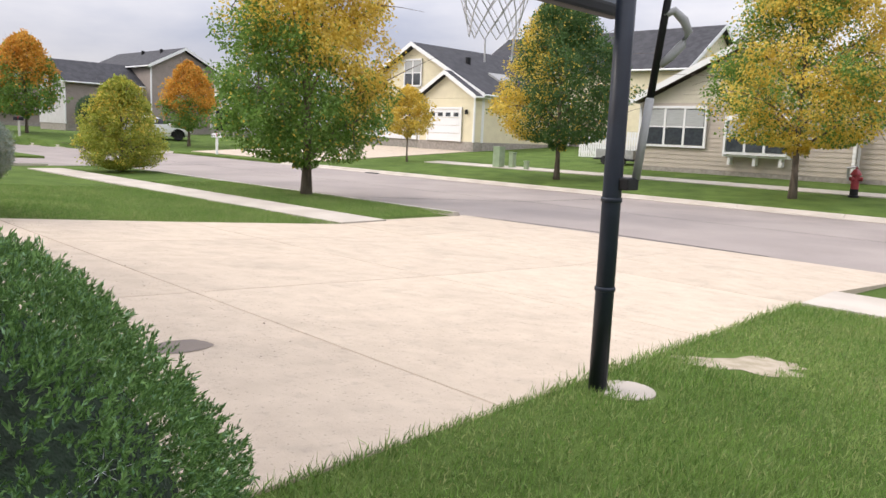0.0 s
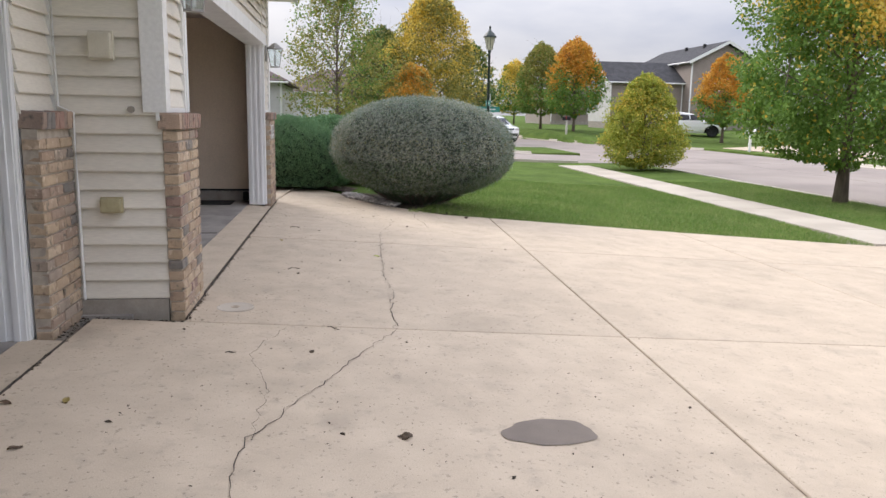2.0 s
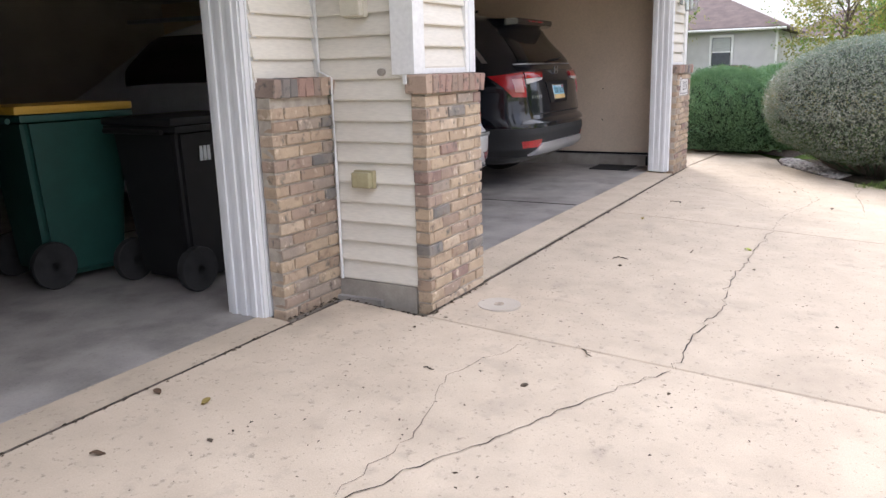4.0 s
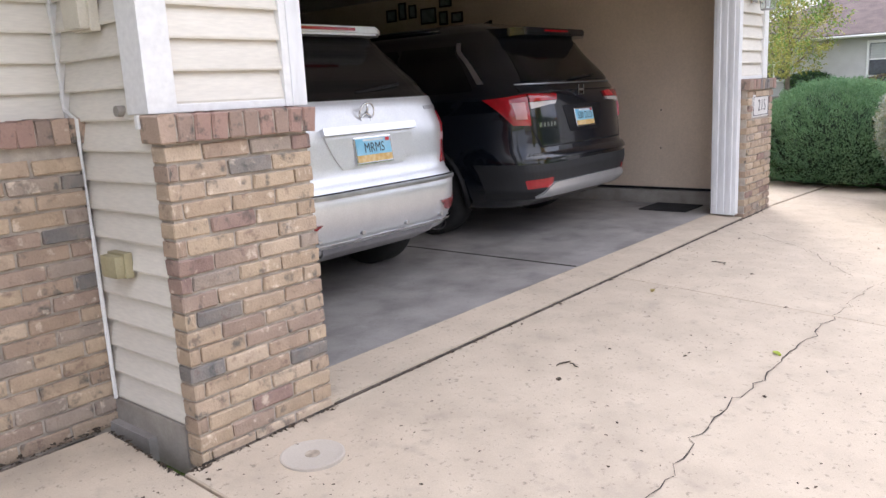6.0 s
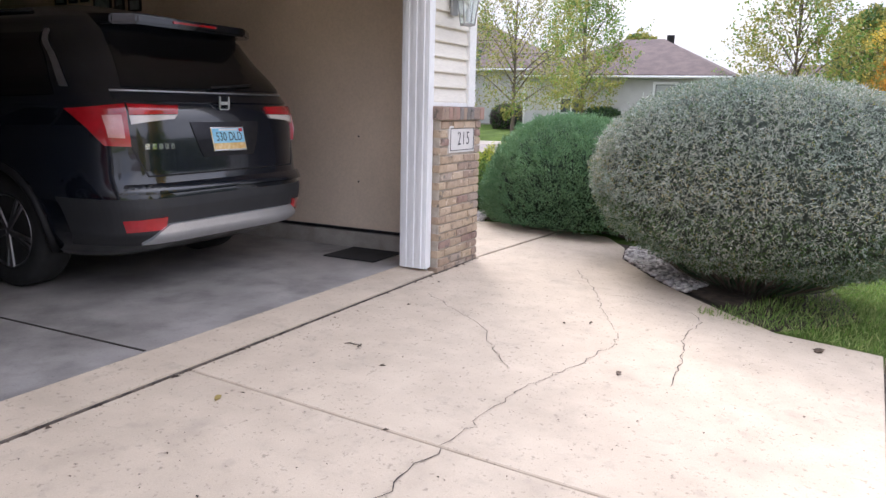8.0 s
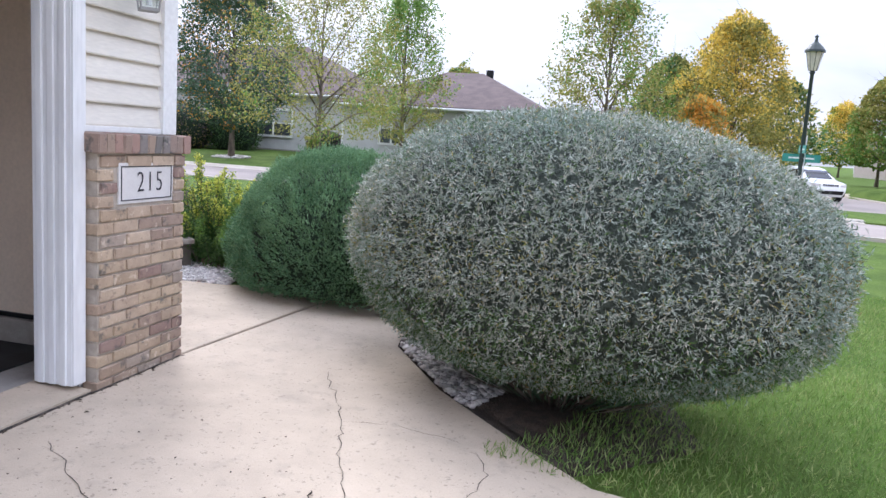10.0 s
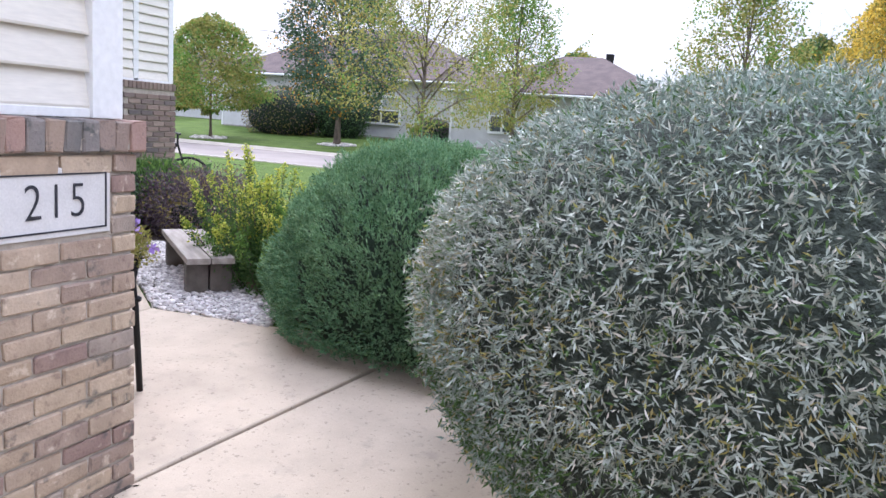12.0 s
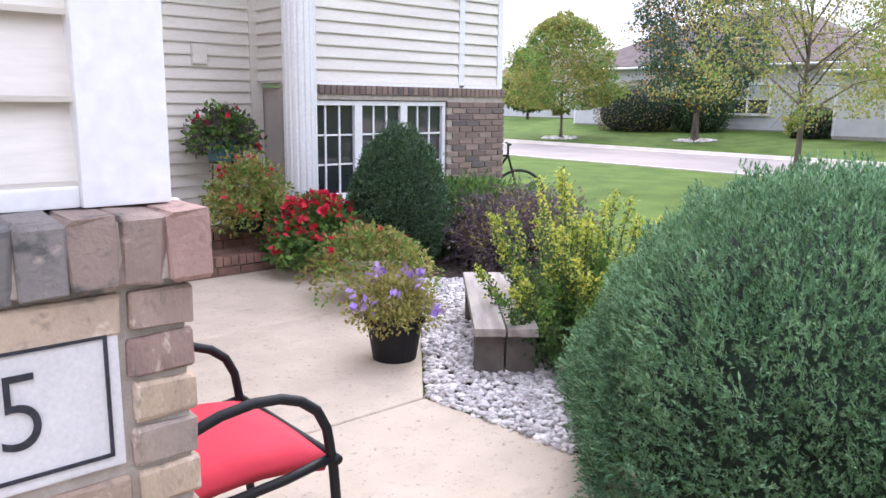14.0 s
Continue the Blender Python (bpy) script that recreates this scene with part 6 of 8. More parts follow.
dirt_run((-6.76, 0.275), (-6.03, 0.275), 170, 0.012, 1)
dirt_run((-6.02, -0.33), (-5.55, -0.33), 120, 0.03, 2)
dirt_run((-6.0, -0.28), (-5.98, 0.26), 120, 0.02, 3)
dirt_run((-12.0, 0.272), (-6.76, 0.272), 420, 0.01, 4)
dirt_run((-5.55, -0.275), (-2.8, -0.275), 260, 0.012, 5)
dirt_run((-12.75, 0.28), (-12.0, 0.28), 70, 0.014, 6)
for x, y, ln, turn, seed in ((-5.95, 1.21, 0.055, 40, 1), (-7.78, 0.815, 0.05, -20, 2), (-7.79, 0.87, 0.035, 60, 3), (-10.2, 0.69, 0.045, 100, 4), (-10.2, 0.74, 0.04, 15, 5), (-5.38, 0.65, 0.03, 80, 6), (-11.53, 1.67, 0.035, 10, 7)):
    bm = bmesh.new()
    tube(bm, [(-ln, 0.0, 0.005), (-ln * 0.3, 0.006, 0.009), (ln * 0.4, -0.004, 0.007), (ln, 0.008, 0.005)], [0.002, 0.0035, 0.003, 0.0015], 6)
    tube(bm, [(ln * 0.1, 0.0, 0.007), (ln * 0.35, 0.018, 0.009)], [0.002, 0.001], 5)
    ob = part("twig", bm, M_LITTER, smooth=True)
    ob.matrix_world = pose(x, y, drive_z(x, y), 0, 0, turn)
    tagged(ob, "short dark twig lying on the concrete", "twig", "driveway twigs")
for x, y, sz, turn, m in ((-9.22, 0.627, 0.028, 20, L_DRY), (-8.57, 1.60, 0.03, 60, L_LIME), (-4.61, 0.04, 0.03, 10, L_DRY), (-4.57, -0.2, 0.03, 70, L_LITTERLEAF), (-4.11, 0.02, 0.028, 120, L_LITTERLEAF), (-10.72, 2.07, 0.026, 0, L_LITTERLEAF)):
    bm = bmesh.new()
    rows_ = [[bm.verts.new((sz * (i / 3 - 1), sz * 0.55 * math.sin(math.pi * i / 6) * j, 0.004 + 0.006 * abs(j) + 0.004 * math.sin(i))) for j in (-1, 0, 1)] for i in range(7)]
    for p, q in zip(rows_, rows_[1:]):
        for j in (0, 1):
            bm.faces.new((p[j], p[j + 1], q[j + 1], q[j]))
    ob = part("fallen_leaf", bm, m, smooth=True)
    ob.matrix_world = pose(x, y, drive_z(x, y), 0, 0, turn)
    tagged(ob, "curled dead leaf lying on the concrete", "leaf", "fallen leaves")
for x, y, s, seed in ((-4.28, 1.55, 0.026, 1), (-11.92, 3.02, 0.03, 2), (-5.45, 1.1, 0.014, 3), (-7.6, 0.9, 0.014, 4)):
    bm = bmesh.new()
    bmesh.ops.create_icosphere(bm, subdivisions=2, radius=s)
    for v in bm.verts:
        v.co *= 1 + 0.9 * noise.noise(v.co * 55 + Vector((seed, 0, 0)))
        v.co.z = v.co.z * 0.5
    ob = part("dirt_clod", bm, M_LITTER)
    ob.matrix_world = pose(x, y, drive_z(x, y) + s * 0.3)
    tagged(ob, "dark clod of dirt lying on the driveway", "dirt")
# slab of bare sand in the lawn, concrete footing of the hoop
ob = blot("sand_patch", -2.08, 5.4, 0.46, 0.24, 0.9, M_SAND, 9, lift=0.0, rag=0.2, n=60, parent=None)
for v in ob.data.vertices:
    v.co.z = g(v.co.x, v.co.y) + 0.008
tagged(ob, "bare patch of pale sand in the lawn", "sand", kind="structure")

# ---- basketball hoop ----
M_POLE = mat("dark_blue_black_paint", (0.016, 0.022, 0.034), (0.011, 0.014, 0.022), rough=0.45, scale=4, bump=0.03, coat=0.08, spec=0.3)
M_NET = mat("white_net_cord", (0.62, 0.62, 0.64), (0.5, 0.5, 0.52), rough=0.9, scale=20, bump=0)
px, py = -2.34, 3.83
pz = g(px, py)
hoop = thing("basketball_hoop", "tall dark basketball hoop with a ragged white net", "basketball hoop", at=(px, py, pz))
bm = bmesh.new()
tube(bm, [(0, 0, -0.05), (0, 0, 1.15), (0, 0, 3.1)], 0.055, 16)
part("pole", bm, M_POLE, hoop, smooth=True)
for z in (0.62, 1.14):
    bm = bmesh.new()
    lathe(bm, [(0.0565, z - 0.014), (0.061, z - 0.01), (0.061, z + 0.01), (0.0565, z + 0.014)], seg=20)
    part("pole_joint", bm, M_POLE, hoop, smooth=True)
rx, ry = 0.72, 0.68
bm = bmesh.new()
tube(bm, [(0.13 * rx, 0.13 * ry, 1.26), (0.175 * rx, 0.175 * ry, 1.72)], 0.024, 10)
part("actuator_tube", bm, M_GREY, hoop, smooth=True)
bm = bmesh.new()
tube(bm, [(0.17 * rx, 0.17 * ry, 1.66), (0.30 * rx, 0.30 * ry, 2.95)], 0.021, 10)
part("actuator_rod", bm, M_BLACK, hoop, smooth=True)
part("bracket", boxes((-0.02, 0.11, -0.02, 0.10, 1.2, 1.27), bevel=0.01), M_BLACK, hoop)
bm = bmesh.new()
q = lambda s_, z: (s_ * rx, s_ * ry, z)
tube(bm, [q(0.215, 2.17), q(0.27, 2.2), q(0.33, 2.15), q(0.36, 2.09), q(0.33, 2.02), q(0.27, 1.95), q(0.215, 1.9)], [0.02, 0.024, 0.026, 0.024, 0.026, 0.026, 0.02], 10)
part("crank_handle", bm, M_GREY, hoop, "grey loop handle", smooth=True)
bm = boxes((-0.34, -0.29, -0.78, 0.4, 2.27, 3.05), bevel=0.012)
part("backboard", bm, mat("smoky_backboard", (0.12, 0.13, 0.15), (0.1, 0.11, 0.13), rough=0.2), hoop)
part("backboard_pad", boxes((-0.36, -0.27, -0.80, 0.42, 2.22, 2.30), bevel=0.02), M_BLACK, hoop)
for y in (-0.2, 0.2):
    for z in (2.55, 2.95):
        bar_part(hoop, "board_arm", (0, y * 0.2, z + 0.05), (-0.29, y - 0.19, z - 0.1), 0.016, M_POLE)
HC = Vector((-0.80, -0.19, 2.37))
bm = bmesh.new()
tube(bm, [HC + Vector((0.225 * math.cos(6.2832 * k / 32), 0.225 * math.sin(6.2832 * k / 32), 0)) for k in range(33)], 0.009, 8)
rod(bm, (-0.34, -0.13, 2.36), tuple(HC + Vector((0.22, 0.05, 0))), 0.01)
rod(bm, (-0.34, -0.25, 2.36), tuple(HC + Vector((0.22, -0.05, 0))), 0.01)
part("rim", bm, mat("orange_rim", (0.5, 0.12, 0.03), rough=0.5), hoop, smooth=True)
bm = bmesh.new()
rows = [(0.225, 0.0), (0.20, -0.09), (0.175, -0.17), (0.155, -0.24), (0.145, -0.30)]
for j in range(len(rows) - 1):
    (r0, z0), (r1, z1) = rows[j], rows[j + 1]
    for k in range(12):
        a0 = 6.2832 * (k + 0.5 * (j % 2)) / 12
        for d in (-0.5, 0.5):
            a1 = a0 + 6.2832 * d / 12
            tube(bm, [HC + Vector((r0 * math.cos(a0), r0 * math.sin(a0), z0)), HC + Vector((r1 * math.cos(a1), r1 * math.sin(a1), z1))], 0.004, 5)
for a in (0.4, 2.6):
    tube(bm, [HC + Vector((0.14 * math.cos(a), 0.14 * math.sin(a), -0.30)), HC + Vector((0.13 * math.cos(a), 0.13 * math.sin(a), -0.44))], 0.006, 5)
part("net", bm, M_NET, hoop, "ragged white cord net")
bm = bmesh.new()
lathe(bm, [(0.18, -0.05), (0.18, 0.006), (0.165, 0.012), (0.02, 0.014)], at=(0.11, 0.13, 0), seg=22)
tagged(part("concrete_footing", bm, M_CONC2), "pale round concrete footing in the lawn", "footing").matrix_world = pose(px, py, pz)

# cobweb in the arborvitae by the lawn
bm = bmesh.new()
cw = Vector((-1.06, 0.42, 1.0))
for k in range(7):
    a = k * 0.55
    tube(bm, [cw, cw + Vector((0.07 * math.cos(a) * 0.5, -0.07 * math.cos(a), 0.09 * math.sin(a) - 0.05))], 0.0005, 3)
tagged(part("cobweb", bm, M_NET), "thin pale cobweb strung on the arborvitae", "cobweb")

# ---- garage contents ----
def photo(y, z, w, h):
    f = thing("picture_frame", "small framed photograph hung on the garage wall", "picture", "garage pictures", at=(IN + 0.013, y, z))
    bm = boxes((0, 0.015, -w / 2, -w / 2 + 0.02, -h / 2, h / 2), (0, 0.015, w / 2 - 0.02, w / 2, -h / 2, h / 2), (0, 0.015, -w / 2 + 0.02, w / 2 - 0.02, h / 2 - 0.02, h / 2), (0, 0.015, -w / 2 + 0.02, w / 2 - 0.02, -h / 2, -h / 2 + 0.02))
    part("frame", bm, M_BLACK, f)
    part("print", boxes((0.001, 0.008, -w / 2 + 0.02, w / 2 - 0.02, -h / 2 + 0.02, h / 2 - 0.02)), mat("faded_print", (0.30, 0.33, 0.34), (0.16, 0.2, 0.2), rough=0.4, scale=9), f)


for y, z, w, h in ((-3.66, 2.68, 0.2, 0.16), (-3.95, 2.52, 0.26, 0.2), (-4.6, 2.58, 0.18, 0.16), (-4.4, 2.62, 0.13, 0.22), (-4.22, 2.6, 0.13, 0.17), (-3.48, 2.46, 0.18, 0.13), (-3.70, 2.47, 0.14, 0.17)):
    photo(y, z, w, h)
ob = part("door_mat", boxes((-12.42, -11.95, -0.78, -0.28, 0.26, 0.272), bevel=0.005), M_RUBBER)
tagged(ob, "thin black rubber mat on the garage floor", "mat")
ob = part("garage_sensor", boxes((-12.40, -12.34, -0.16, -0.08, 0.28, 0.40), bevel=0.01), M_BLACK)
tagged(ob, "small black door sensor beside the casing", "sensor")
for y in (-0.78, -1.9, -3.1):
    for z in (0.85, 1.25):
        bm = bmesh.new()
        rod(bm, (IN + 0.012, y, z), (IN + 0.016, y, z), 0.008, seg=8)
        part("screw", bm, M_BLACK, house)
part("floor_joint", boxes((-9.43, -9.415, -8.0, -0.06, 0.2605, 0.264)), M_CRACK, house)
part("floor_joint", boxes((-12.4, -6.2, -3.2, -3.188, 0.2605, 0.264)), M_CRACK, house)
part("bottom_plate", boxes((IN + 0.012, IN + 0.03, -8.0, FY - T, 0.405, 0.43)), M_BLACK, house)


def wheelie_bin(label, at, rz, body_mat, lid_mat, logo, high=1.0):
    b = thing("wheelie_bin", label, "bin", "wheelie bins", at=at, rz=rz)
    bm = bmesh.new()
    lo = [(-0.24, -0.27), (0.24, -0.27), (0.24, 0.24), (-0.24, 0.24)]
    hi = [(-0.30, -0.34), (0.30, -0.34), (0.30, 0.34), (-0.30, 0.34)]
    a = [bm.verts.new((*q_, 0.04)) for q_ in lo]
    c_ = [bm.verts.new((*q_, 1.0)) for q_ in hi]
    bm.faces.new(a[::-1]), bm.faces.new(c_)
    for i in range(4):
        bm.faces.new((a[i], a[(i + 1) % 4], c_[(i + 1) % 4], c_[i]))
    bmesh.ops.bevel(bm, geom=bm.edges[:], offset=0.04, segments=3, affect="EDGES")
    part("body", bm, body_mat, b, smooth=False)
    part("lip", boxes((-0.33, 0.33, -0.36, 0.36, 0.97, 1.01), bevel=0.012), body_mat, b)
    bm = boxes((-0.32, 0.32, -0.38, 0.37, 1.012, 1.06), bevel=0.02)
    part("lid", bm, lid_mat, b)
    bm = bmesh.new()
    rod(bm, (-0.26, -0.40, 0.98), (0.26, -0.40, 0.98), 0.016)
    part("handle", bm, body_mat, b)
    for x in (-0.3, 0.3):
        w = new("wheel")
        w.parent = b
        w.matrix_local = pose(x, -0.27, 0.14, 0, 90, 0)
        bm = bmesh.new()
        lathe(bm, [(0.10, -0.03), (0.135, -0.03), (0.14, -0.02), (0.14, 0.02), (0.135, 0.03), (0.10, 0.03)], seg=28)
        part("tyre", bm, M_RUBBER, w)
        bm = bmesh.new()
        lathe(bm, [(0.03, -0.03), (0.03, 0.03)], seg=12)
        for k in range(6):
            a_ = 6.2832 * k / 6
            tube(bm, [(0.02 * math.cos(a_), 0.02 * math.sin(a_), 0), (0.105 * math.cos(a_), 0.105 * math.sin(a_), 0)], 0.013, 5)
        part("hub", bm, M_BLACK, w)
    if logo:
        for k in range(3):
            bm = boxes((0.28, 0.294, -0.16 + 0.03 * k, -0.138 + 0.03 * k, 0.79, 0.88))
            part("logo_bar", bm, M_WHITEINK, b)
        writing("city_name", "WEST", 0.05, pose(0.297, 0.03, 0.86, 93.6, 0, 90), M_WHITEINK, b, 0.001)
        writing("city_name", "FARGO", 0.05, pose(0.294, 0.03, 0.805, 93.6, 0, 90), M_WHITEINK, b, 0.001)
    b.matrix_world = b.matrix_world @ Matrix.Diagonal((1, 1, high, 1))
    return b


M_GREENBIN = mat("dark_green_plastic", (0.012, 0.07, 0.055), (0.01, 0.055, 0.045), rough=0.45, scale=5, bump=0.04)
M_YLID = mat("ochre_lid", (0.55, 0.33, 0.04), (0.48, 0.28, 0.035), rough=0.5, scale=5)
wheelie_bin("black wheelie bin with a city mark, in the garage", (-6.06, -1.50, FL), 88, M_BLACK, M_BLACK, True)
wheelie_bin("dark green wheelie bin with an ochre lid", (-5.75, -2.35, FL), 80, M_GREENBIN, M_YLID, False, 1.08)

# fittings on the walls
def wall_box(name, label, category, m, w, h, d, material, lid=True):
    t = thing(name, label, category)
    t.matrix_world = m
    part("back_box", boxes((-w / 2, w / 2, -d * 0.5, 0, -h / 2, h / 2), bevel=0.006), material, t)
    if lid:
        part("cover", boxes((-w * 0.46, w * 0.46, -d, -d * 0.45, -h * 0.46, h * 0.42), bevel=0.012), material, t)
    return t


wall_box("outlet_cover", "yellowed plastic weatherproof outlet cover on the siding", "outlet", pose(-6.098, -0.14, 0.96, 0, 0, 90), 0.13, 0.10, 0.07, M_YELLOWBOX)
wall_box("junction_box", "cream plastic junction box on the siding", "junction box", pose(-6.098, -0.15, 1.92, 0, 0, 90), 0.14, 0.17, 0.075, M_BEIGEBOX)
bm = bmesh.new()
rod(bm, (-6.10, 0.0, 1.545), (-6.07, 0.0, 1.545), 0.02, seg=12)
tagged(part("pipe_stub", bm, M_FOUND), "small round grey pipe stub in the siding", "pipe")
wall_box("outlet_cover", "white square vent plate on the entry siding", "vent", pose(-15.52, -5.918, 2.1, 0, 0, 180), 0.16, 0.2, 0.03, M_SIDING)
bm = bmesh.new()
tube(bm, [(-6.078, -0.335, 0.36), (-6.078, -0.335, 1.0), (-6.078, -0.335, CAPZ - 0.01), (-6.078, -0.42, CAPZ + 0.03), (-6.078, -0.42, TOP)], 0.009, 6)
part("cable", bm, M_WHITE, house)


def lantern(at, rz=0):
    t = thing("wall_lantern", "white-framed glass carriage lantern on the wall", "wall lamp", "wall lanterns", at=at, rz=rz)
    part("back_plate", boxes((-0.05, 0.05, 0, 0.02, -0.05, 0.17), bevel=0.006), M_GREY, t)
    bar_part(t, "arm", (0, 0.01, 0.12), (0, 0.12, 0.17), 0.012, M_GREY)
    bm = bmesh.new()
    lathe(bm, [(0.02, 0.2), (0.06, 0.17), (0.11, 0.13), (0.115, 0.12), (0.02, 0.12)], at=(0, 0.13, 0), seg=4)
    part("cap", bm, M_GREY, t)
    bm = bmesh.new()
    lathe(bm, [(0.06, -0.12), (0.10, 0.115), (0.096, 0.115), (0.056, -0.118)], at=(0, 0.13, 0), seg=4)
    pane = part("glass", bm, glass("lantern_glass"), t)
    pane.visible_shadow = False
    bm = bmesh.new()
    for k in range(4):
        a = 6.2832 * k / 4
        tube(bm, [(0.06 * math.cos(a), 0.13 + 0.06 * math.sin(a), -0.12), (0.10 * math.cos(a), 0.13 + 0.10 * math.sin(a), 0.12)], 0.005, 5)
    lathe(bm, [(0.065, -0.13), (0.065, -0.115)], at=(0, 0.13, 0), seg=4)
    part("frame", bm, M_GREY, t)
    bm = bmesh.new()
    lathe(bm, [(0.015, -0.1), (0.02, -0.03), (0.012, 0.0)], at=(0, 0.13, 0), seg=10)
    part("bulb", bm, M_WHITE, t)


lantern((-12.33, FY + 0.03, 2.28))
lantern((-6.42, FY + 0.03, 2.30))

# ---- entry: porch steps, column, window, pots, bench, chair ----
porch = thing("porch_steps", "brick porch with two worn brick steps", "steps", kind="structure")
part("porch_slab", boxes((-16.3, -12.74, -5.94, -4.86, 0.1, 0.535)), M_MORTAR, porch)
for row, (y0, z0) in enumerate(((-4.52, 0.235), (-4.84, 0.40))):
    part("tread_core", boxes((-15.98, -12.75, y0 - 0.4, y0 - 0.02, 0.1, z0 + 0.15)), M_MORTAR, porch)
    n = 16
    for k in range(n):
        x = -16.0 + (k + 0.5) * 0.204
        part("brick", boxes((x - 0.096, x + 0.096, y0 - 0.09, y0, z0, z0 + 0.075), bevel=0.005), M_STEP, porch)
    for k in range(47):
        x = -16.0 + (k + 0.5) * 0.0695
        part("brick", boxes((x - 0.031, x + 0.031, y0 - 0.32, y0 + 0.012, z0 + 0.085, z0 + 0.165), bevel=0.004), M_STEP, porch)
col = thing("porch_column", "white fluted porch column", "column", at=(-16.08, -5.0, 0.535))
bm = bmesh.new()
n = 96
prof = []
for z in (0.12, 4.4):
    prof.append([bm.verts.new(((0.155 - 0.012 * (math.sin(k * 2 * math.pi / 6) > 0.1)) * math.cos(6.2832 * k / n), (0.155 - 0.012 * (math.sin(k * 2 * math.pi / 6) > 0.1)) * math.sin(6.2832 * k / n), z)) for k in range(n)])
for k in range(n):
    bm.faces.new((prof[0][k], prof[0][(k + 1) % n], prof[1][(k + 1) % n], prof[1][k]))
part("shaft", bm, M_WHITE, col)
bm = bmesh.new()
lathe(bm, [(0.2, 0), (0.2, 0.07), (0.185, 0.09), (0.165, 0.12)], seg=32)
part("plinth", bm, M_WHITE, col)

# three-light casement window in the wing's brick
win = thing("window_1", "white three-light casement window with glazing bars", "window", kind="structure", at=(0, WY - 0.13, 0))
M_PANE = mat("window_pane_dark", (0.03, 0.035, 0.04), (0.02, 0.024, 0.028), rough=0.04, coat=0.6, bump=0, scale=1)
wx = [-17.96, -17.38, -16.80, -16.22]
for i in range(3):
    a, b = wx[i], wx[i + 1]
    fr = part("window_frame", boxes((a, a + 0.045, -0.03, 0.04, 0.72, 1.68), (b - 0.045, b, -0.03, 0.04, 0.72, 1.68), (a + 0.045, b - 0.045, -0.03, 0.04, 0.72, 0.765), (a + 0.045, b - 0.045, -0.03, 0.04, 1.635, 1.68)), M_WHITE, win)
    part("pane", boxes((a + 0.045, b - 0.045, -0.012, -0.004, 0.765, 1.635)), M_PANE, win)
    for k in (1, 2):
        x = a + 0.045 + (b - a - 0.09) * k / 3
        part("glazing_bar", boxes((x - 0.009, x + 0.009, -0.004, 0.012, 0.765, 1.635)), M_WHITE, win)
        z = 0.765 + 0.87 * k / 3
        for j in range(3):
            xa = a + 0.045 + (b - a - 0.09) * j / 3 + (0.009 if j else 0)
            xb = a + 0.045 + (b - a - 0.09) * (j + 1) / 3 - (0.009 if j < 2 else 0)
            part("glazing_bar", boxes((xa, xb, -0.004, 0.010, z - 0.009, z + 0.009)), M_WHITE, win)
part("window_sill", boxes((-18.0, -16.18, -0.03, 0.1, 0.67, 0.718), bevel=0.01), M_WHITE, win)


def pot(name, label, at, r, h, material, flare=0.75):
    t = thing(name, label, "plant pot", at=at)
    bm = bmesh.new()
    lathe(bm, [(r * flare, 0), (r * 0.97, h * 0.9), (r * 1.06, h * 0.9), (r * 1.06, h), (r * 0.93, h), (r * 0.88, h * 0.85)], seg=28)
    part("pot", bm, material, t, smooth=False)
    bm = bmesh.new()
    lathe(bm, [(r * 0.9, h * 0.8), (r * 0.9, h * 0.86)], seg=24)
    part("soil", bm, M_MULCH, t)
    return t


def pot_plant(t, z, r, h, n, leaf, mats, petals, pmat, seed, droop=0.0, psize=0.03):
    """Foliage and blooms of a potted plant."""
    q_ = np.random.default_rng(seed)
    u = unit(q_.normal(size=(n, 3)))
    k = q_.uniform(0.25, 1.0, n) ** 0.6
    p = u * k[:, None] * np.array([r, r, h * 0.6]) * (1 + 0.25 * np.sin(u[:, :1] * 7 + u[:, 1:2] * 5))
    p[:, 2] += z + h * 0.35
    p[:, 2] -= droop * (np.hypot(p[:, 0], p[:, 1]) / r) ** 2
    leaf_cloud("foliage", p, u + q_.normal(size=(n, 3)) * 0.8, leaf * q_.uniform(0.6, 1.3, n), leaf * 0.55, mats, q_.integers(0, len(mats), n), t)
    m = petals
    u = unit(q_.normal(size=(m, 3)) + np.array([0, 0, 0.9]))
    c_ = u * np.array([r, r, h * 0.62]) * q_.uniform(0.85, 1.08, m)[:, None]
    c_[:, 2] += z + h * 0.38
    c_[:, 2] -= droop * (np.hypot(c_[:, 0], c_[:, 1]) / r) ** 2
    P = np.repeat(c_, 6, 0) + q_.normal(size=(m * 6, 3)) * psize * 0.25
    A_ = np.repeat(u, 6, 0) * 0.5 + q_.normal(size=(m * 6, 3))
    leaf_cloud("blossom", P, A_, psize * q_.uniform(0.8, 1.2, m * 6), psize * 0.8, [pmat], None, t)
    for i in range(8):
        a = i * 0.8
        bm = bmesh.new()
        tube(bm, [(0.03 * math.cos(a), 0.03 * math.sin(a), z - 0.03), (0.5 * r * math.cos(a), 0.5 * r * math.sin(a), z + h * 0.4 - droop * 0.2)], [0.005, 0.003], 5)
        part("stem", bm, M_BARK, t)


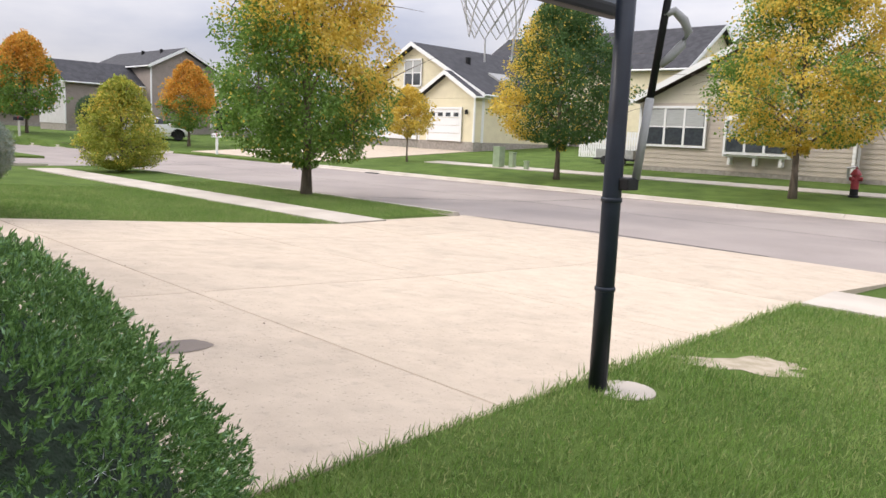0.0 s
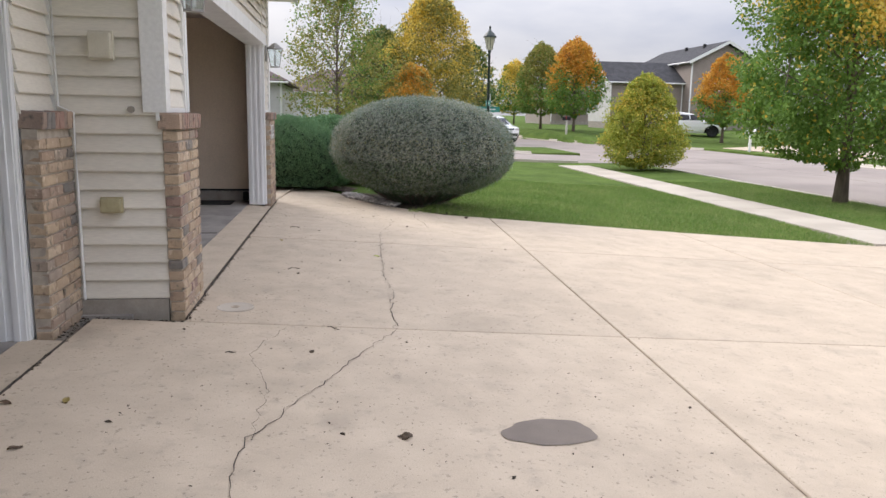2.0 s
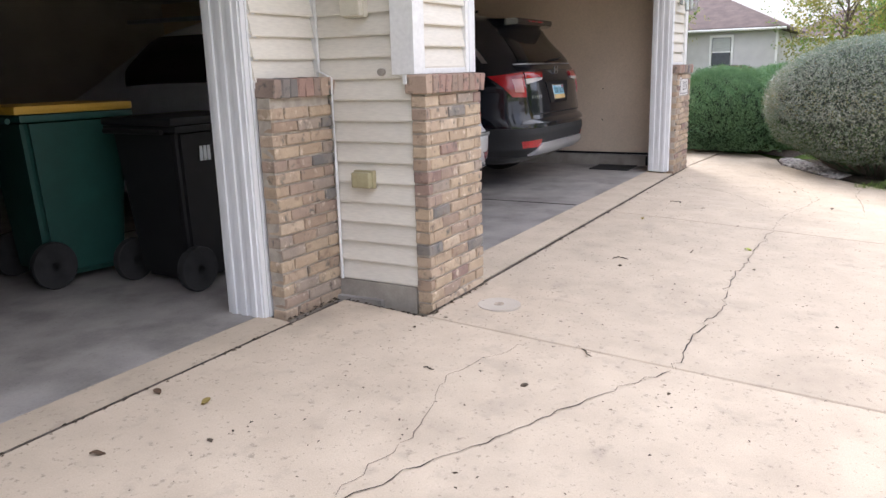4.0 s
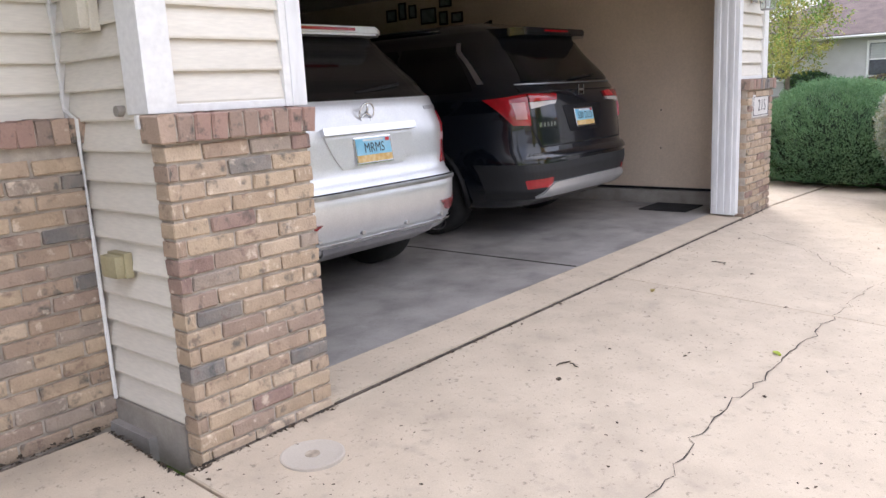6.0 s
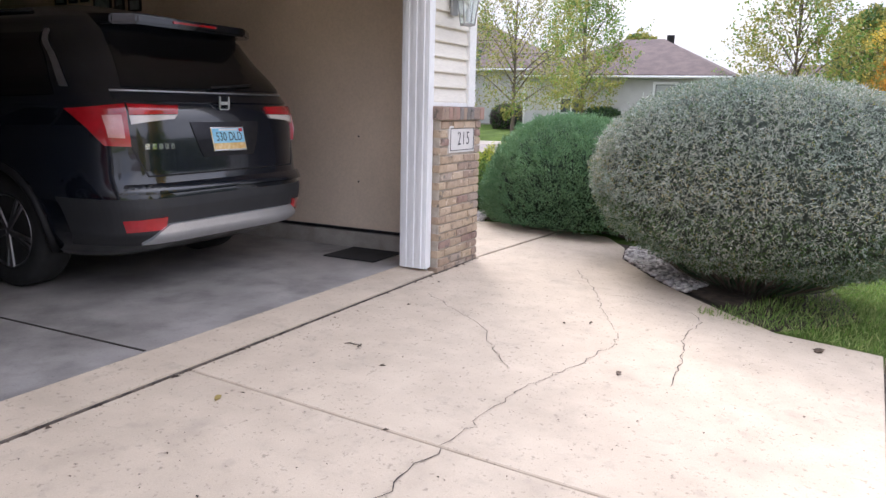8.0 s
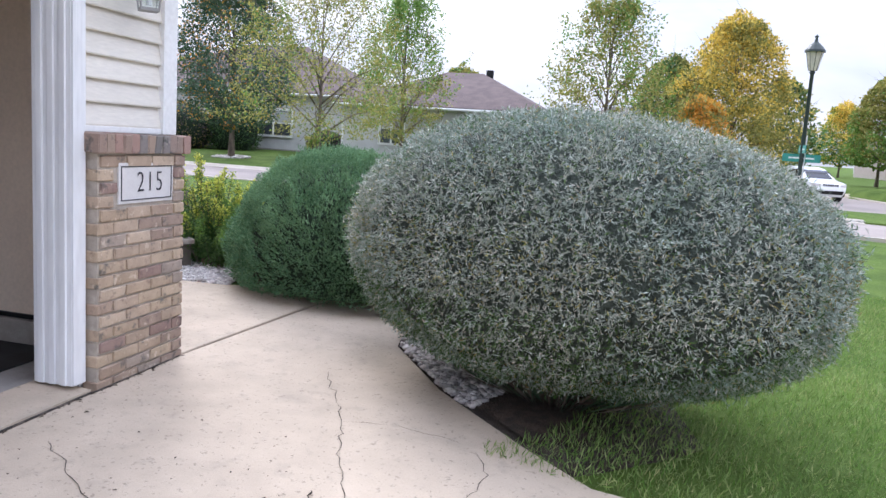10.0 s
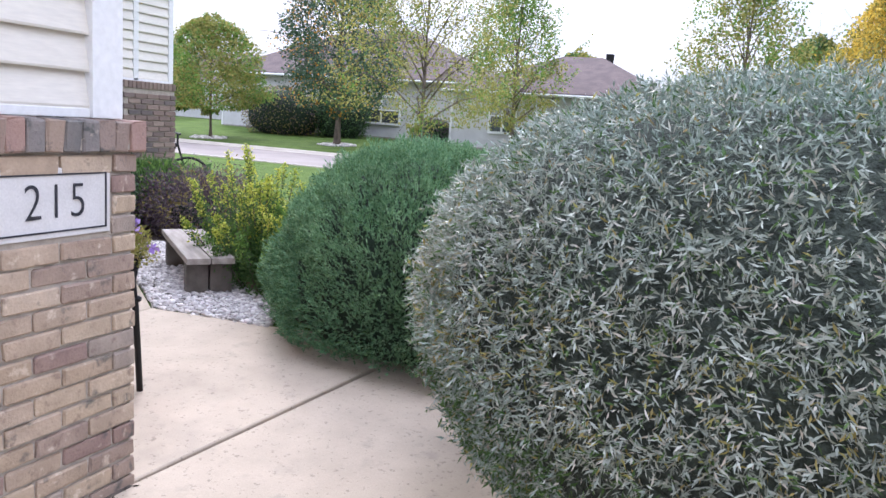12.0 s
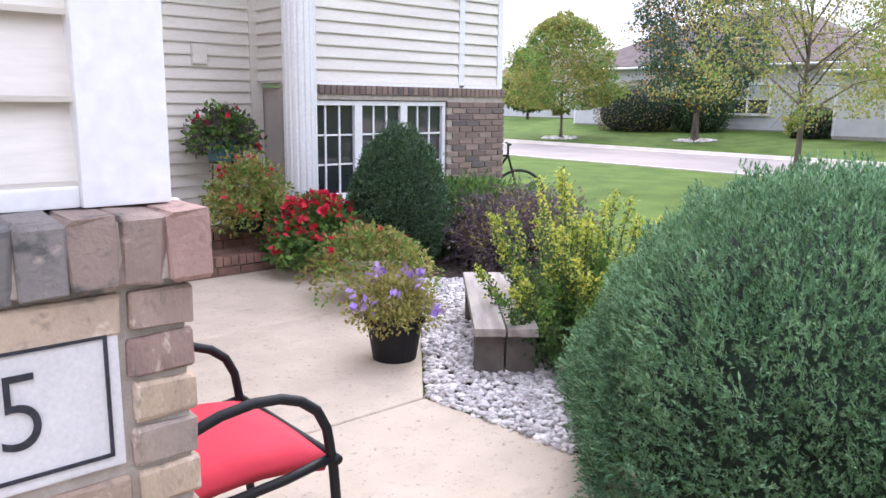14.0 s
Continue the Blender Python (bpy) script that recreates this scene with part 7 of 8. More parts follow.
PG = 0.238
t = pot("petunia_pot", "black pot of leggy petunias with violet blooms", (-14.88, -2.0, PG), 0.165, 0.24, M_BLACK)
pot_plant(t, 0.27, 0.25, 0.25, 3400, 0.030, [L_DRY, L_OLIVE, L_OLIVE], 15, L_VIOLET, 1, 0.06, 0.055)
t = pot("planter", "cream urn planter of fading yellow foliage", (-15.55, -3.15, PG), 0.23, 0.33, mat("cream_planter", (0.58, 0.49, 0.40), (0.5, 0.42, 0.34), rough=0.8, scale=6), 0.7)
pot_plant(t, 0.33, 0.46, 0.24, 3800, 0.042, [L_DRY, L_OLIVE, L_GREEN], 6, L_RED, 2, 0.2, 0.035)
t = pot("geranium_pot", "pot of bright red geraniums by the steps", (-15.75, -4.2, PG), 0.18, 0.3, M_STEP)
pot_plant(t, 0.26, 0.42, 0.40, 3400, 0.065, [L_DEEP, L_GREEN], 95, L_RED, 3, 0.14, 0.06)
t = pot("step_pot", "dark pot of trailing green and white foliage", (-15.35, -4.66, 0.57), 0.17, 0.2, M_BLACK)
pot_plant(t, 0.18, 0.36, 0.5, 4200, 0.045, [L_GREEN, L_OLIVE, L_DRY], 7, L_RED, 4, 0.12, 0.05)
st = thing("plant_stand", "thin dark plant stand on the porch", "plant stand", at=(-15.55, -5.55, 0.535))
for a in range(3):
    bar_part(st, "leg", (0.14 * math.cos(a * 2.09), 0.14 * math.sin(a * 2.09), 0), (0.10 * math.cos(a * 2.09), 0.10 * math.sin(a * 2.09), 0.56), 0.008, M_BLACK)
bm = bmesh.new()
lathe(bm, [(0.13, 0.55), (0.13, 0.565)], seg=20)
part("tray", bm, M_BLACK, st)
t = pot("blue_pot", "teal blue pot of dark leaves and red blooms", (-15.55, -5.55, 1.102), 0.17, 0.2, mat("teal_glaze", (0.05, 0.17, 0.21), (0.04, 0.13, 0.16), rough=0.25))
pot_plant(t, 0.18, 0.32, 0.34, 2200, 0.06, [L_DEEP, L_PURPLE, L_GREEN], 10, L_RED, 5, 0.08, 0.05)

bench = thing("garden_bench", "low weathered plank bench on white stones", "bench", at=(-15.2, -1.44, PG - 0.02), rz=-40)
part("seat_board", boxes((-0.17, -0.005, -1.25, 0.12, 0.25, 0.295), bevel=0.006), M_WOODGREY, bench)
part("seat_board", boxes((0.005, 0.17, -1.25, 0.12, 0.25, 0.295), bevel=0.006), M_WOODGREY, bench)
for y in (0.0, -1.0):
    for x in (-0.085, 0.085):
        part("leg_board", boxes((x - 0.078, x + 0.078, y - 0.05, y + 0.05, 0, 0.25), bevel=0.006), mat("dark_weathered_wood", (0.17, 0.145, 0.125), (0.11, 0.095, 0.08), rough=0.95, scale=7, fine=60, bump=0.5), bench)
edge = thing("brick_edging", "reddish brick edging round the stone bed", "edging")
for k in range(6):
    bm = boxes((-0.1, 0.1, -0.045, 0.045, 0, 0.09), bevel=0.006)
    ob = part("brick", bm, M_STEP, edge)
    ob.matrix_local = pose(-15.55 - 0.21 * k * 0.8, -1.25 + 0.05 * k, PG - 0.03, 0, 0, 8)

chair = thing("patio_chair", "black metal patio chair with a red sling seat", "chair", at=(-12.76, -0.65, PG), rz=90)
# built facing its own +y; turned so that it looks away from the garage wall
AF, AB = 0.70, 0.02
for x in (-0.28, 0.28):
    bm = bmesh.new()
    tube(bm, [(x, AF - 0.02, 0), (x, AF - 0.05, 0.42), (x, AF - 0.07, 0.55), (x, AF - 0.10, 0.61), (x, AF - 0.15, 0.65), (x, AF - 0.21, 0.672), (x, AF - 0.29, 0.68), (x, AF - 0.38, 0.67), (x, 0.24, 0.645), (x, 0.16, 0.6), (x, 0.09, 0.53)], 0.015, 8)
    part("arm", bm, M_BLACK, chair, smooth=True)
    bm = bmesh.new()
    tube(bm, [(x, 0.16, 0), (x, 0.16, 0.36), (x, 0.1, 0.6), (x, 0.03, 0.98)], 0.014, 8)
    part("back_leg", bm, M_BLACK, chair, smooth=True)
    bm = bmesh.new()
    tube(bm, [(x, 0.12, 0.42), (x, AF - 0.2, 0.44), (x, AF - 0.05, 0.46)], 0.014, 8)
    part("side_rail", bm, M_BLACK, chair, smooth=True)
bm = bmesh.new()
tube(bm, [(-0.3, AF - 0.045, 0.455), (0, AF - 0.045, 0.455), (0.3, AF - 0.045, 0.455)], 0.014, 8)
part("front_rail", bm, M_BLACK, chair, smooth=True)
bm = bmesh.new()
for nm in range(1):
    rows_ = []
    for j in range(9):
        y = 0.12 + (AF - 0.17) * j / 8
        rows_.append([bm.verts.new((-0.265 + 0.53 * i / 8, y, 0.475 + 0.035 * math.sin(math.pi * j / 8) + 0.012 * math.sin(math.pi * i / 8) - (0.02 if j in (0, 8) or i in (0, 8) else 0))) for i in range(9)])
    for j in range(8):
        for i in range(8):
            bm.faces.new((rows_[j][i], rows_[j][i + 1], rows_[j + 1][i + 1], rows_[j + 1][i]))
ob = part("seat_cushion", bm, M_REDCLOTH, chair, "plump red seat cushion", smooth=True)
so = ob.modifiers.new("thickness", "SOLIDIFY")
so.thickness, so.offset = 0.045, -1
bm = bmesh.new()
v = [bm.verts.new(p) for p in ((-0.27, 0.13, 0.5), (0.27, 0.13, 0.5), (0.27, 0.03, 0.98), (-0.27, 0.03, 0.98))]
bm.faces.new(v)
ob = part("backrest", bm, M_REDCLOTH, chair)
so = ob.modifiers.new("thickness", "SOLIDIFY")
so.thickness = 0.03

# ---- beds: mulch and white river stones ----
def bed(name, outline, material, label, lift):
    bm = bmesh.new()
    vs = [bm.verts.new((x, y, g(x, y) + lift)) for x, y in outline]
    bm.faces.new(vs)
    bmesh.ops.triangulate(bm, faces=bm.faces)
    ob = part(name, bm, material)
    return tagged(ob, label, "planting bed", kind="structure")


bed("bed_mulch", [(-16.3, -3.5), (-15.4, -2.3), (-14.7, -1.42), (-14.9, -0.4), (-14.9, 0.4), (-14.85, 0.95), (-14.6, 1.35), (-17.2, 1.9), (-17.6, -1.0), (-18.6, -2.6), (-19.2, -4.9), (-16.35, -4.85), (-16.35, -4.2)][::-1], M_MULCH, "dark bark mulch of the front planting bed", 0.005)
bed("bush_mulch", [(-14.35, 1.26), (-13.78, 1.36), (-13.08, 1.85), (-12.54, 2.42), (-12.75, 2.75), (-13.4, 2.9), (-14.2, 2.6), (-14.6, 1.6)], M_MULCH, "dark mulch beneath the oval bush", 0.008)


def stone_mesh(seed):
    bm = bmesh.new()
    bmesh.ops.create_icosphere(bm, subdivisions=1, radius=1)
    r = np.random.default_rng(seed)
    for v in bm.verts:
        v.co *= r.uniform(0.85, 1.12)
    return mesh_of(bm, "stone", M_STONE, True)


STONES = [stone_mesh(i) for i in range(6)]


def inside(x, y, poly):
    c_ = False
    for i in range(len(poly)):
        (x0, y0), (x1, y1) = poly[i], poly[i - 1]
        if (y0 > y) != (y1 > y) and x < (x1 - x0) * (y - y0) / (y1 - y0) + x0:
            c_ = not c_
    return c_


def stone_bed(label, poly, n, singles, seed, smin=0.011, smax=0.028):
    r = np.random.default_rng(seed)
    bedt = thing("stone_bed", label, "stones")
    xs, ys = [p[0] for p in poly], [p[1] for p in poly]
    k, v, f = 0, [], []
    ico = [tuple(q.co) for q in STONES[0].vertices]
    fac = [tuple(p.vertices) for p in STONES[0].polygons]
    while k < n:
        x, y = r.uniform(min(xs), max(xs)), r.uniform(min(ys), max(ys))
        if not inside(x, y, poly):
            continue
        s = r.uniform(smin, smax)
        m = pose(x, y, g(x, y) + s * 0.15 + r.uniform(0, 0.018), r.uniform(-25, 25), r.uniform(-25, 25), r.uniform(0, 360)) @ Matrix.Diagonal((s * 1.35, s, s * 0.62, 1))
        if k < singles:
            ob = new("stone", STONES[k % 6])
            ob.parent = bedt
            ob.matrix_local = m
        else:
            b = len(v)
            v += [tuple(m @ Vector(q)) for q in ico]
            f += [tuple(b + i for i in q) for q in fac]
        k += 1
    if v:
        ob = raw("gravel", v, f, M_STONES, bedt, smooth=True)
        tagged(ob, kind="stuff")
    return bedt


stone_bed("white river stones round the garden bench", [(-14.70, -0.55), (-14.63, -1.41), (-15.29, -2.24), (-15.88, -2.98), (-16.24, -3.45), (-16.6, -3.2), (-16.4, -2.2), (-15.9, -1.2), (-15.2, -0.7)], 8600, 290, 3, 0.009, 0.022)
stone_bed("pale river stones at the edge of the oval bush", [(-14.3, 1.24), (-13.76, 1.34), (-13.06, 1.83), (-12.85, 2.05), (-13.2, 2.15), (-13.9, 1.75), (-14.5, 1.4)], 1500, 200, 4)


M_BEDSOIL = mat("dark_bed_soil", (0.085, 0.066, 0.05), (0.05, 0.038, 0.03), rough=1, scale=14, fine=90, bump=0.9, bdist=0.02, speck=0.4, speck_scale=30)
bm = bmesh.new()
prism(bm, [(-14.75, -0.5), (-13.9, 0.2), (-13.3, 0.9), (-12.5, 1.75), (-12.3, 2.5), (-13.0, 3.3), (-14.3, 3.0), (-16.3, 1.9), (-16.4, 0.0)], lambda x, y: g(x, y) - 0.1, lambda x, y: g(x, y) - 0.012)
tagged(part("soil_bed", bm, M_BEDSOIL), "dark bare soil under the clipped bushes", "soil", kind="structure")

# ---- street furniture ----
M_LAMPGREEN = mat("dark_green_lamp_paint", (0.02, 0.035, 0.03), (0.014, 0.025, 0.022), rough=0.45, scale=6)
lp = thing("street_lamp", "dark green lantern street lamp with street name signs", "street lamp", at=(-30.0, 6.65, g(-30.0, 6.65)))
bm = bmesh.new()
lathe(bm, [(0.14, -0.05), (0.14, 0.3), (0.09, 0.4), (0.075, 0.9), (0.055, 1.0), (0.045, 4.0), (0.07, 4.05), (0.05, 4.1)], seg=16)
part("post", bm, M_LAMPGREEN, lp, smooth=True)
bm = bmesh.new()
lathe(bm, [(0.10, 4.1), (0.20, 4.55), (0.19, 4.55), (0.09, 4.1)], seg=8)
part("lantern_glass", bm, mat("frosted_lantern", (0.55, 0.52, 0.42), (0.45, 0.42, 0.34), rough=0.3, bump=0), lp)
bm = bmesh.new()
lathe(bm, [(0.25, 4.55), (0.24, 4.6), (0.14, 4.72), (0.05, 4.8), (0.03, 4.9), (0.05, 4.93), (0.01, 4.98)], seg=16)
for k in range(8):
    a = 6.2832 * k / 8
    tube(bm, [(0.10 * math.cos(a), 0.10 * math.sin(a), 4.1), (0.20 * math.cos(a), 0.20 * math.sin(a), 4.56)], 0.008, 4)
part("lantern_cap", bm, M_LAMPGREEN, lp)
M_SIGN = mat("teal_sign", (0.04, 0.26, 0.22), (0.035, 0.22, 0.19), rough=0.4, bump=0)
sg = part("street_sign", boxes((-0.45, 0.45, -0.008, 0.008, 2.05, 2.25)), M_SIGN, lp, "teal street name sign")
part("sign_lettering", boxes((-0.3, 0.3, -0.0095, 0.0095, 2.13, 2.17)), M_WHITEINK, sg)
sg = part("street_sign", boxes((-0.008, 0.008, -0.45, 0.45, 1.83, 2.03)), M_SIGN, lp, "teal street name sign")
part("sign_lettering", boxes((-0.0095, 0.0095, -0.3, 0.3, 1.91, 1.95)), M_WHITEINK, sg)
part("sign_plate", boxes((-0.06, 0.06, 0.07, 0.08, 1.2, 2.5)), M_WHITEINK, lp)

hyd = thing("fire_hydrant", "red fire hydrant with a dark base on the verge", "fire hydrant", at=(-7.9, 28.15, g(-7.9, 28.15)))
M_HYD = mat("hydrant_red", (0.32, 0.03, 0.04), (0.24, 0.022, 0.03), rough=0.45, scale=8)
bm = bmesh.new()
lathe(bm, [(0.17, -0.02), (0.17, 0.06), (0.13, 0.08), (0.13, 0.28)], seg=18)
part("base", bm, M_BLACK, hyd)
bm = bmesh.new()
lathe(bm, [(0.125, 0.28), (0.125, 0.72), (0.17, 0.74), (0.17, 0.79), (0.14, 0.84), (0.08, 0.93), (0.03, 0.95), (0.03, 1.02)], seg=18)
part("barrel", bm, M_HYD, hyd, smooth=False)
for a in (0, 120, 240):
    bm = bmesh.new()
    c_, s_ = math.cos(radians(a)), math.sin(radians(a))
    rod(bm, (0.1 * c_, 0.1 * s_, 0.62), (0.22 * c_, 0.22 * s_, 0.62), 0.075, 0.07, 12)
    part("outlet_cap", bm, M_HYD, hyd)

M_POST = mat("painted_post", (0.55, 0.53, 0.48), (0.45, 0.43, 0.39), rough=0.7)


def letterbox(at, label, post_mat, box_mat, rz=0):
    t = thing("letterbox", label, "mailbox", "letterboxes", at=(at[0], at[1], g(*at)), rz=rz)
    part("post", boxes((-0.06, 0.06, -0.06, 0.06, -0.05, 1.0), bevel=0.01), post_mat, t)
    bm = boxes((-0.1, 0.1, -0.3, 0.25, 1.0, 1.14))
    bmesh.ops.create_cone(bm, segments=16, radius1=0.1, radius2=0.1, depth=0.55, cap_ends=True, matrix=pose(0, -0.025, 1.14, 90, 0, 0))
    part("box", bm, box_mat, t)
    part("flag", boxes((0.1, 0.11, -0.1, -0.06, 1.1, 1.28)), M_TAG, t)


letterbox((-42.0, 23.9), "white letterbox on a post by the kerb", M_WHITE, M_WHITE)
letterbox((-54.5, 16.9), "dark letterbox on a wooden post", M_POST, M_BLACK)
letterbox((-50.0, 20.6), "grey letterbox on a post", M_POST, M_GREY)
M_BOXGREEN = mat("pale_green_cabinet", (0.30, 0.38, 0.24), (0.25, 0.32, 0.2), rough=0.6, scale=4)
for x, y, h, w in ((-24.2, 29.0, 0.95, 0.42), (-23.5, 29.2, 0.7, 0.26), (-22.4, 28.9, 0.35, 0.18)):
    t = thing("utility_pedestal", "pale green utility pedestal on the lawn", "utility box", "utility pedestals", at=(x, y, g(x, y)))
    part("housing", boxes((-w / 2, w / 2, -w / 2, w / 2, -0.05, h), bevel=0.02), M_BOXGREEN, t)
    part("cap", boxes((-w / 2 - 0.02, w / 2 + 0.02, -w / 2 - 0.02, w / 2 + 0.02, h + 0.002, h + 0.06), bevel=0.015), M_BOXGREEN, t)
# storm drain and patch on the road
ob = part("storm_drain", boxes((-27.0, -26.2, 22.85, 23.25, -0.45, -0.33), bevel=0.01), M_BLACK)
tagged(ob, "dark storm drain inlet at the kerb", "drain", kind="structure")


def tar_line(points, width=0.06):
    v, f = [], []
    p = [np.array(q, float) for q in points]
    for i, q in enumerate(p):
        d = p[min(i + 1, len(p) - 1)] - p[max(i - 1, 0)]
        n_ = np.array([-d[1], d[0]]) / np.linalg.norm(d) * width / 2
        for s_ in (-1, 1):
            x, y = q + n_ * s_
            v.append((x, y, road_z(x, y) + 0.006))
        if i:
            f.append((2 * i - 2, 2 * i - 1, 2 * i + 1, 2 * i))
    ob = raw("tar_seam", v, f, M_CRACK)
    tagged(ob, "dark tar seam on the asphalt", "road mark", kind="structure")


tar_line([(-34, 15.0), (-33, 17.2), (-33.6, 19.0), (-32, 21), (-32.5, 23)])
tar_line([(-60, 18.1), (-40, 18.2), (-20, 18.0), (0, 18.15), (20, 18.1)], 0.03)
tar_line([(-12.5, 13.3), (-9.0, 13.6), (-5, 13.45)], 0.05)
tar_line([(-17, 14), (-14, 18), (-13.5, 23)], 0.04)

# ---- houses across the streets ----
M_CREAM = mat("cream_lap_siding", (0.72, 0.65, 0.45), (0.67, 0.60, 0.415), rough=0.6, scale=2)
M_BEIGE = mat("beige_lap_siding", (0.46, 0.40, 0.33), (0.42, 0.365, 0.30), rough=0.6, scale=2)
M_BEIGE2 = mat("pale_lap_siding", (0.56, 0.52, 0.40), (0.52, 0.48, 0.37), rough=0.6, scale=2)
M_TAUPE = mat("taupe_lap_siding", (0.30, 0.25, 0.22), (0.27, 0.225, 0.195), rough=0.6, scale=2)
M_PALE = mat("pale_grey_siding", (0.55, 0.54, 0.53), (0.50, 0.49, 0.48), rough=0.6, scale=2)


def lap_wall(h, a, b, z0, z1, normal, material, lap=0.2):
    """A wall face of joined lap boards between plan points a and b."""
    a, b, nv = Vector((*a, 0)), Vector((*b, 0)), Vector((*normal, 0))
    bm = bmesh.new()
    z = z0
    while z < z1 - 1e-3:
        q_ = min(lap, z1 - z)
        v = [bm.verts.new(p + nv * o + Vector((0, 0, zz))) for p, o, zz in ((a, 0.03, z), (b, 0.03, z), (b, 0.008, z + q_), (a, 0.008, z + q_))]
        bm.faces.new(v)
        u = [bm.verts.new(p + nv * o + Vector((0, 0, z))) for p, o in ((a, 0.0), (b, 0.0))]
        bm.faces.new((u[0], u[1], v[1], v[0]))
        z += lap
    bmesh.ops.recalc_face_normals(bm, faces=bm.faces)
    ob = part("siding", bm, material, h)
    return ob


def gable_roof(h, x0, x1, y0, y1, eave, ridge, along, material, over=0.45, thick=0.16, hip=0.0, ridge_at=None):
    bm = bmesh.new()
    X0, X1, Y0_, Y1 = x0 - over, x1 + over, y0 - over, y1 + over
    if along == "x":
        m_ = ridge_at if ridge_at is not None else (Y0_ + Y1) / 2
        r0, r1 = (X0 + hip, m_, ridge), (X1 - hip, m_, ridge)
        tops = [[(X0, Y0_, eave), (X1, Y0_, eave), r1, r0], [(X1, Y1, eave), (X0, Y1, eave), r0, r1]]
        ends = [[(X0, Y1, eave), (X0, Y0_, eave), r0], [(X1, Y0_, eave), (X1, Y1, eave), r1]]
    else:
        m_ = ridge_at if ridge_at is not None else (X0 + X1) / 2
        r0, r1 = (m_, Y0_ + hip, ridge), (m_, Y1 - hip, ridge)
        tops = [[(X0, Y1, eave), (X0, Y0_, eave), r0, r1], [(X1, Y0_, eave), (X1, Y1, eave), r1, r0]]
        ends = [[(X0, Y0_, eave), (X1, Y0_, eave), r0], [(X1, Y1, eave), (X0, Y1, eave), r1]]
    for k, fc in enumerate(tops + (ends if hip else [])):
        v = [bm.verts.new(p) for p in fc]
        w = [bm.verts.new((p[0], p[1], p[2] + thick)) for p in fc]
        bm.faces.new(w), bm.faces.new(v[::-1])
        for i in range(len(fc)):
            j = (i + 1) % len(fc)
            bm.faces.new((v[i], v[j], w[j], w[i]))
    bmesh.ops.recalc_face_normals(bm, faces=bm.faces)
    rf = part("roof", bm, material, h)
    # white barge boards and gutters
    if not hip:
        for fc in tops:
            for p, q_ in ((fc[1], fc[2]), (fc[0], fc[3])):
                bm = bmesh.new()
                d = 0.03
                off = Vector((0, -d if p[1] < (y0 + y1) / 2 else d, 0)) if along == "y" else Vector((-d if p[0] < (x0 + x1) / 2 else d, 0, 0))
                v = [Vector(p) + off, Vector(q_) + off]
                a = [bm.verts.new(v[0] + Vector((0, 0, zz))) for zz in (-0.12, thick + 0.01)] + [bm.verts.new(v[1] + Vector((0, 0, zz))) for zz in (thick + 0.01, -0.12)]
                bm.faces.new(a)
                bb = [bm.verts.new(q.co - off * 0.98) for q in a]
                bm.faces.new(bb[::-1])
                for i in range(4):
                    bm.faces.new((a[i], a[(i + 1) % 4], bb[(i + 1) % 4], bb[i]))
                part("barge_board", bm, M_WHITE, h)
    for fc in tops:
        a, b = Vector(fc[0]), Vector(fc[1])
        bm = bmesh.new()
        tube(bm, [a + Vector((0, 0, 0.05)), b + Vector((0, 0, 0.05))], 0.075, 6)
        part("gutter", bm, M_WHITE, rf)
    return rf


def gable_end(h, axis, c, u0, u1, z0, z1, uz, normal, material):
    """A triangular gable: from u0 to u1 at height z0, apex at uz, z1; in the plane where axis equals c."""
    n = 12
    bm = bmesh.new()
    for i in range(n):
        f0, f1 = i / n, (i + 1) / n
        pts = []
        for f, o in ((f0, 0.03), (f1, 0.008)):
            for u in (u0 + (uz - u0) * f, u1 + (uz - u1) * f):
                pts.append(((u, c + normal * o) if axis == "y" else (c + normal * o, u)) + (z0 + (z1 - z0) * f,))
        v = [bm.verts.new(p) for p in (pts[0], pts[1], pts[3], pts[2])]
        try:
            bm.faces.new(v)
        except ValueError:
            pass
    bmesh.ops.recalc_face_normals(bm, faces=bm.faces)
    part("gable", bm, material, h)


def house_window(h, axis, c, u, z, w, hgt, normal, lights=2):
    fr = new("window")
    fr.parent = h
    rz_ = {("y", -1): 0, ("y", 1): 180, ("x", 1): 90, ("x", -1): -90}[(axis, normal)]
    fr.matrix_local = pose(u, c, z, 0, 0, rz_) if axis == "y" else pose(c, u, z, 0, 0, rz_)
    part("frame", boxes((-w / 2 - 0.1, w / 2 + 0.1, -0.09, 0, -0.1, 0), (-w / 2 - 0.1, w / 2 + 0.1, -0.09, 0, hgt, hgt + 0.12), (-w / 2 - 0.1, -w / 2, -0.09, 0, 0, hgt), (w / 2, w / 2 + 0.1, -0.09, 0, 0, hgt)), M_WHITE, fr)
    for k in range(lights):
        a, b = -w / 2 + w * k / lights, -w / 2 + w * (k + 1) / lights
        part("pane", boxes((a + 0.03, b - 0.03, -0.045, -0.03, 0.02, hgt - 0.02)), M_PANE2, fr)
        part("blind", boxes((a + 0.05, b - 0.05, -0.053, -0.047, hgt * 0.52, hgt - 0.04)), M_BLIND, fr)
        part("meeting_rail", boxes((a, b, -0.07, -0.02, hgt / 2 - 0.03, hgt / 2 + 0.03)), M_WHITE, fr)
        if k:
            part("mullion", boxes((a - 0.05, a + 0.05, -0.075, 0, 0, hgt)), M_WHITE, fr)


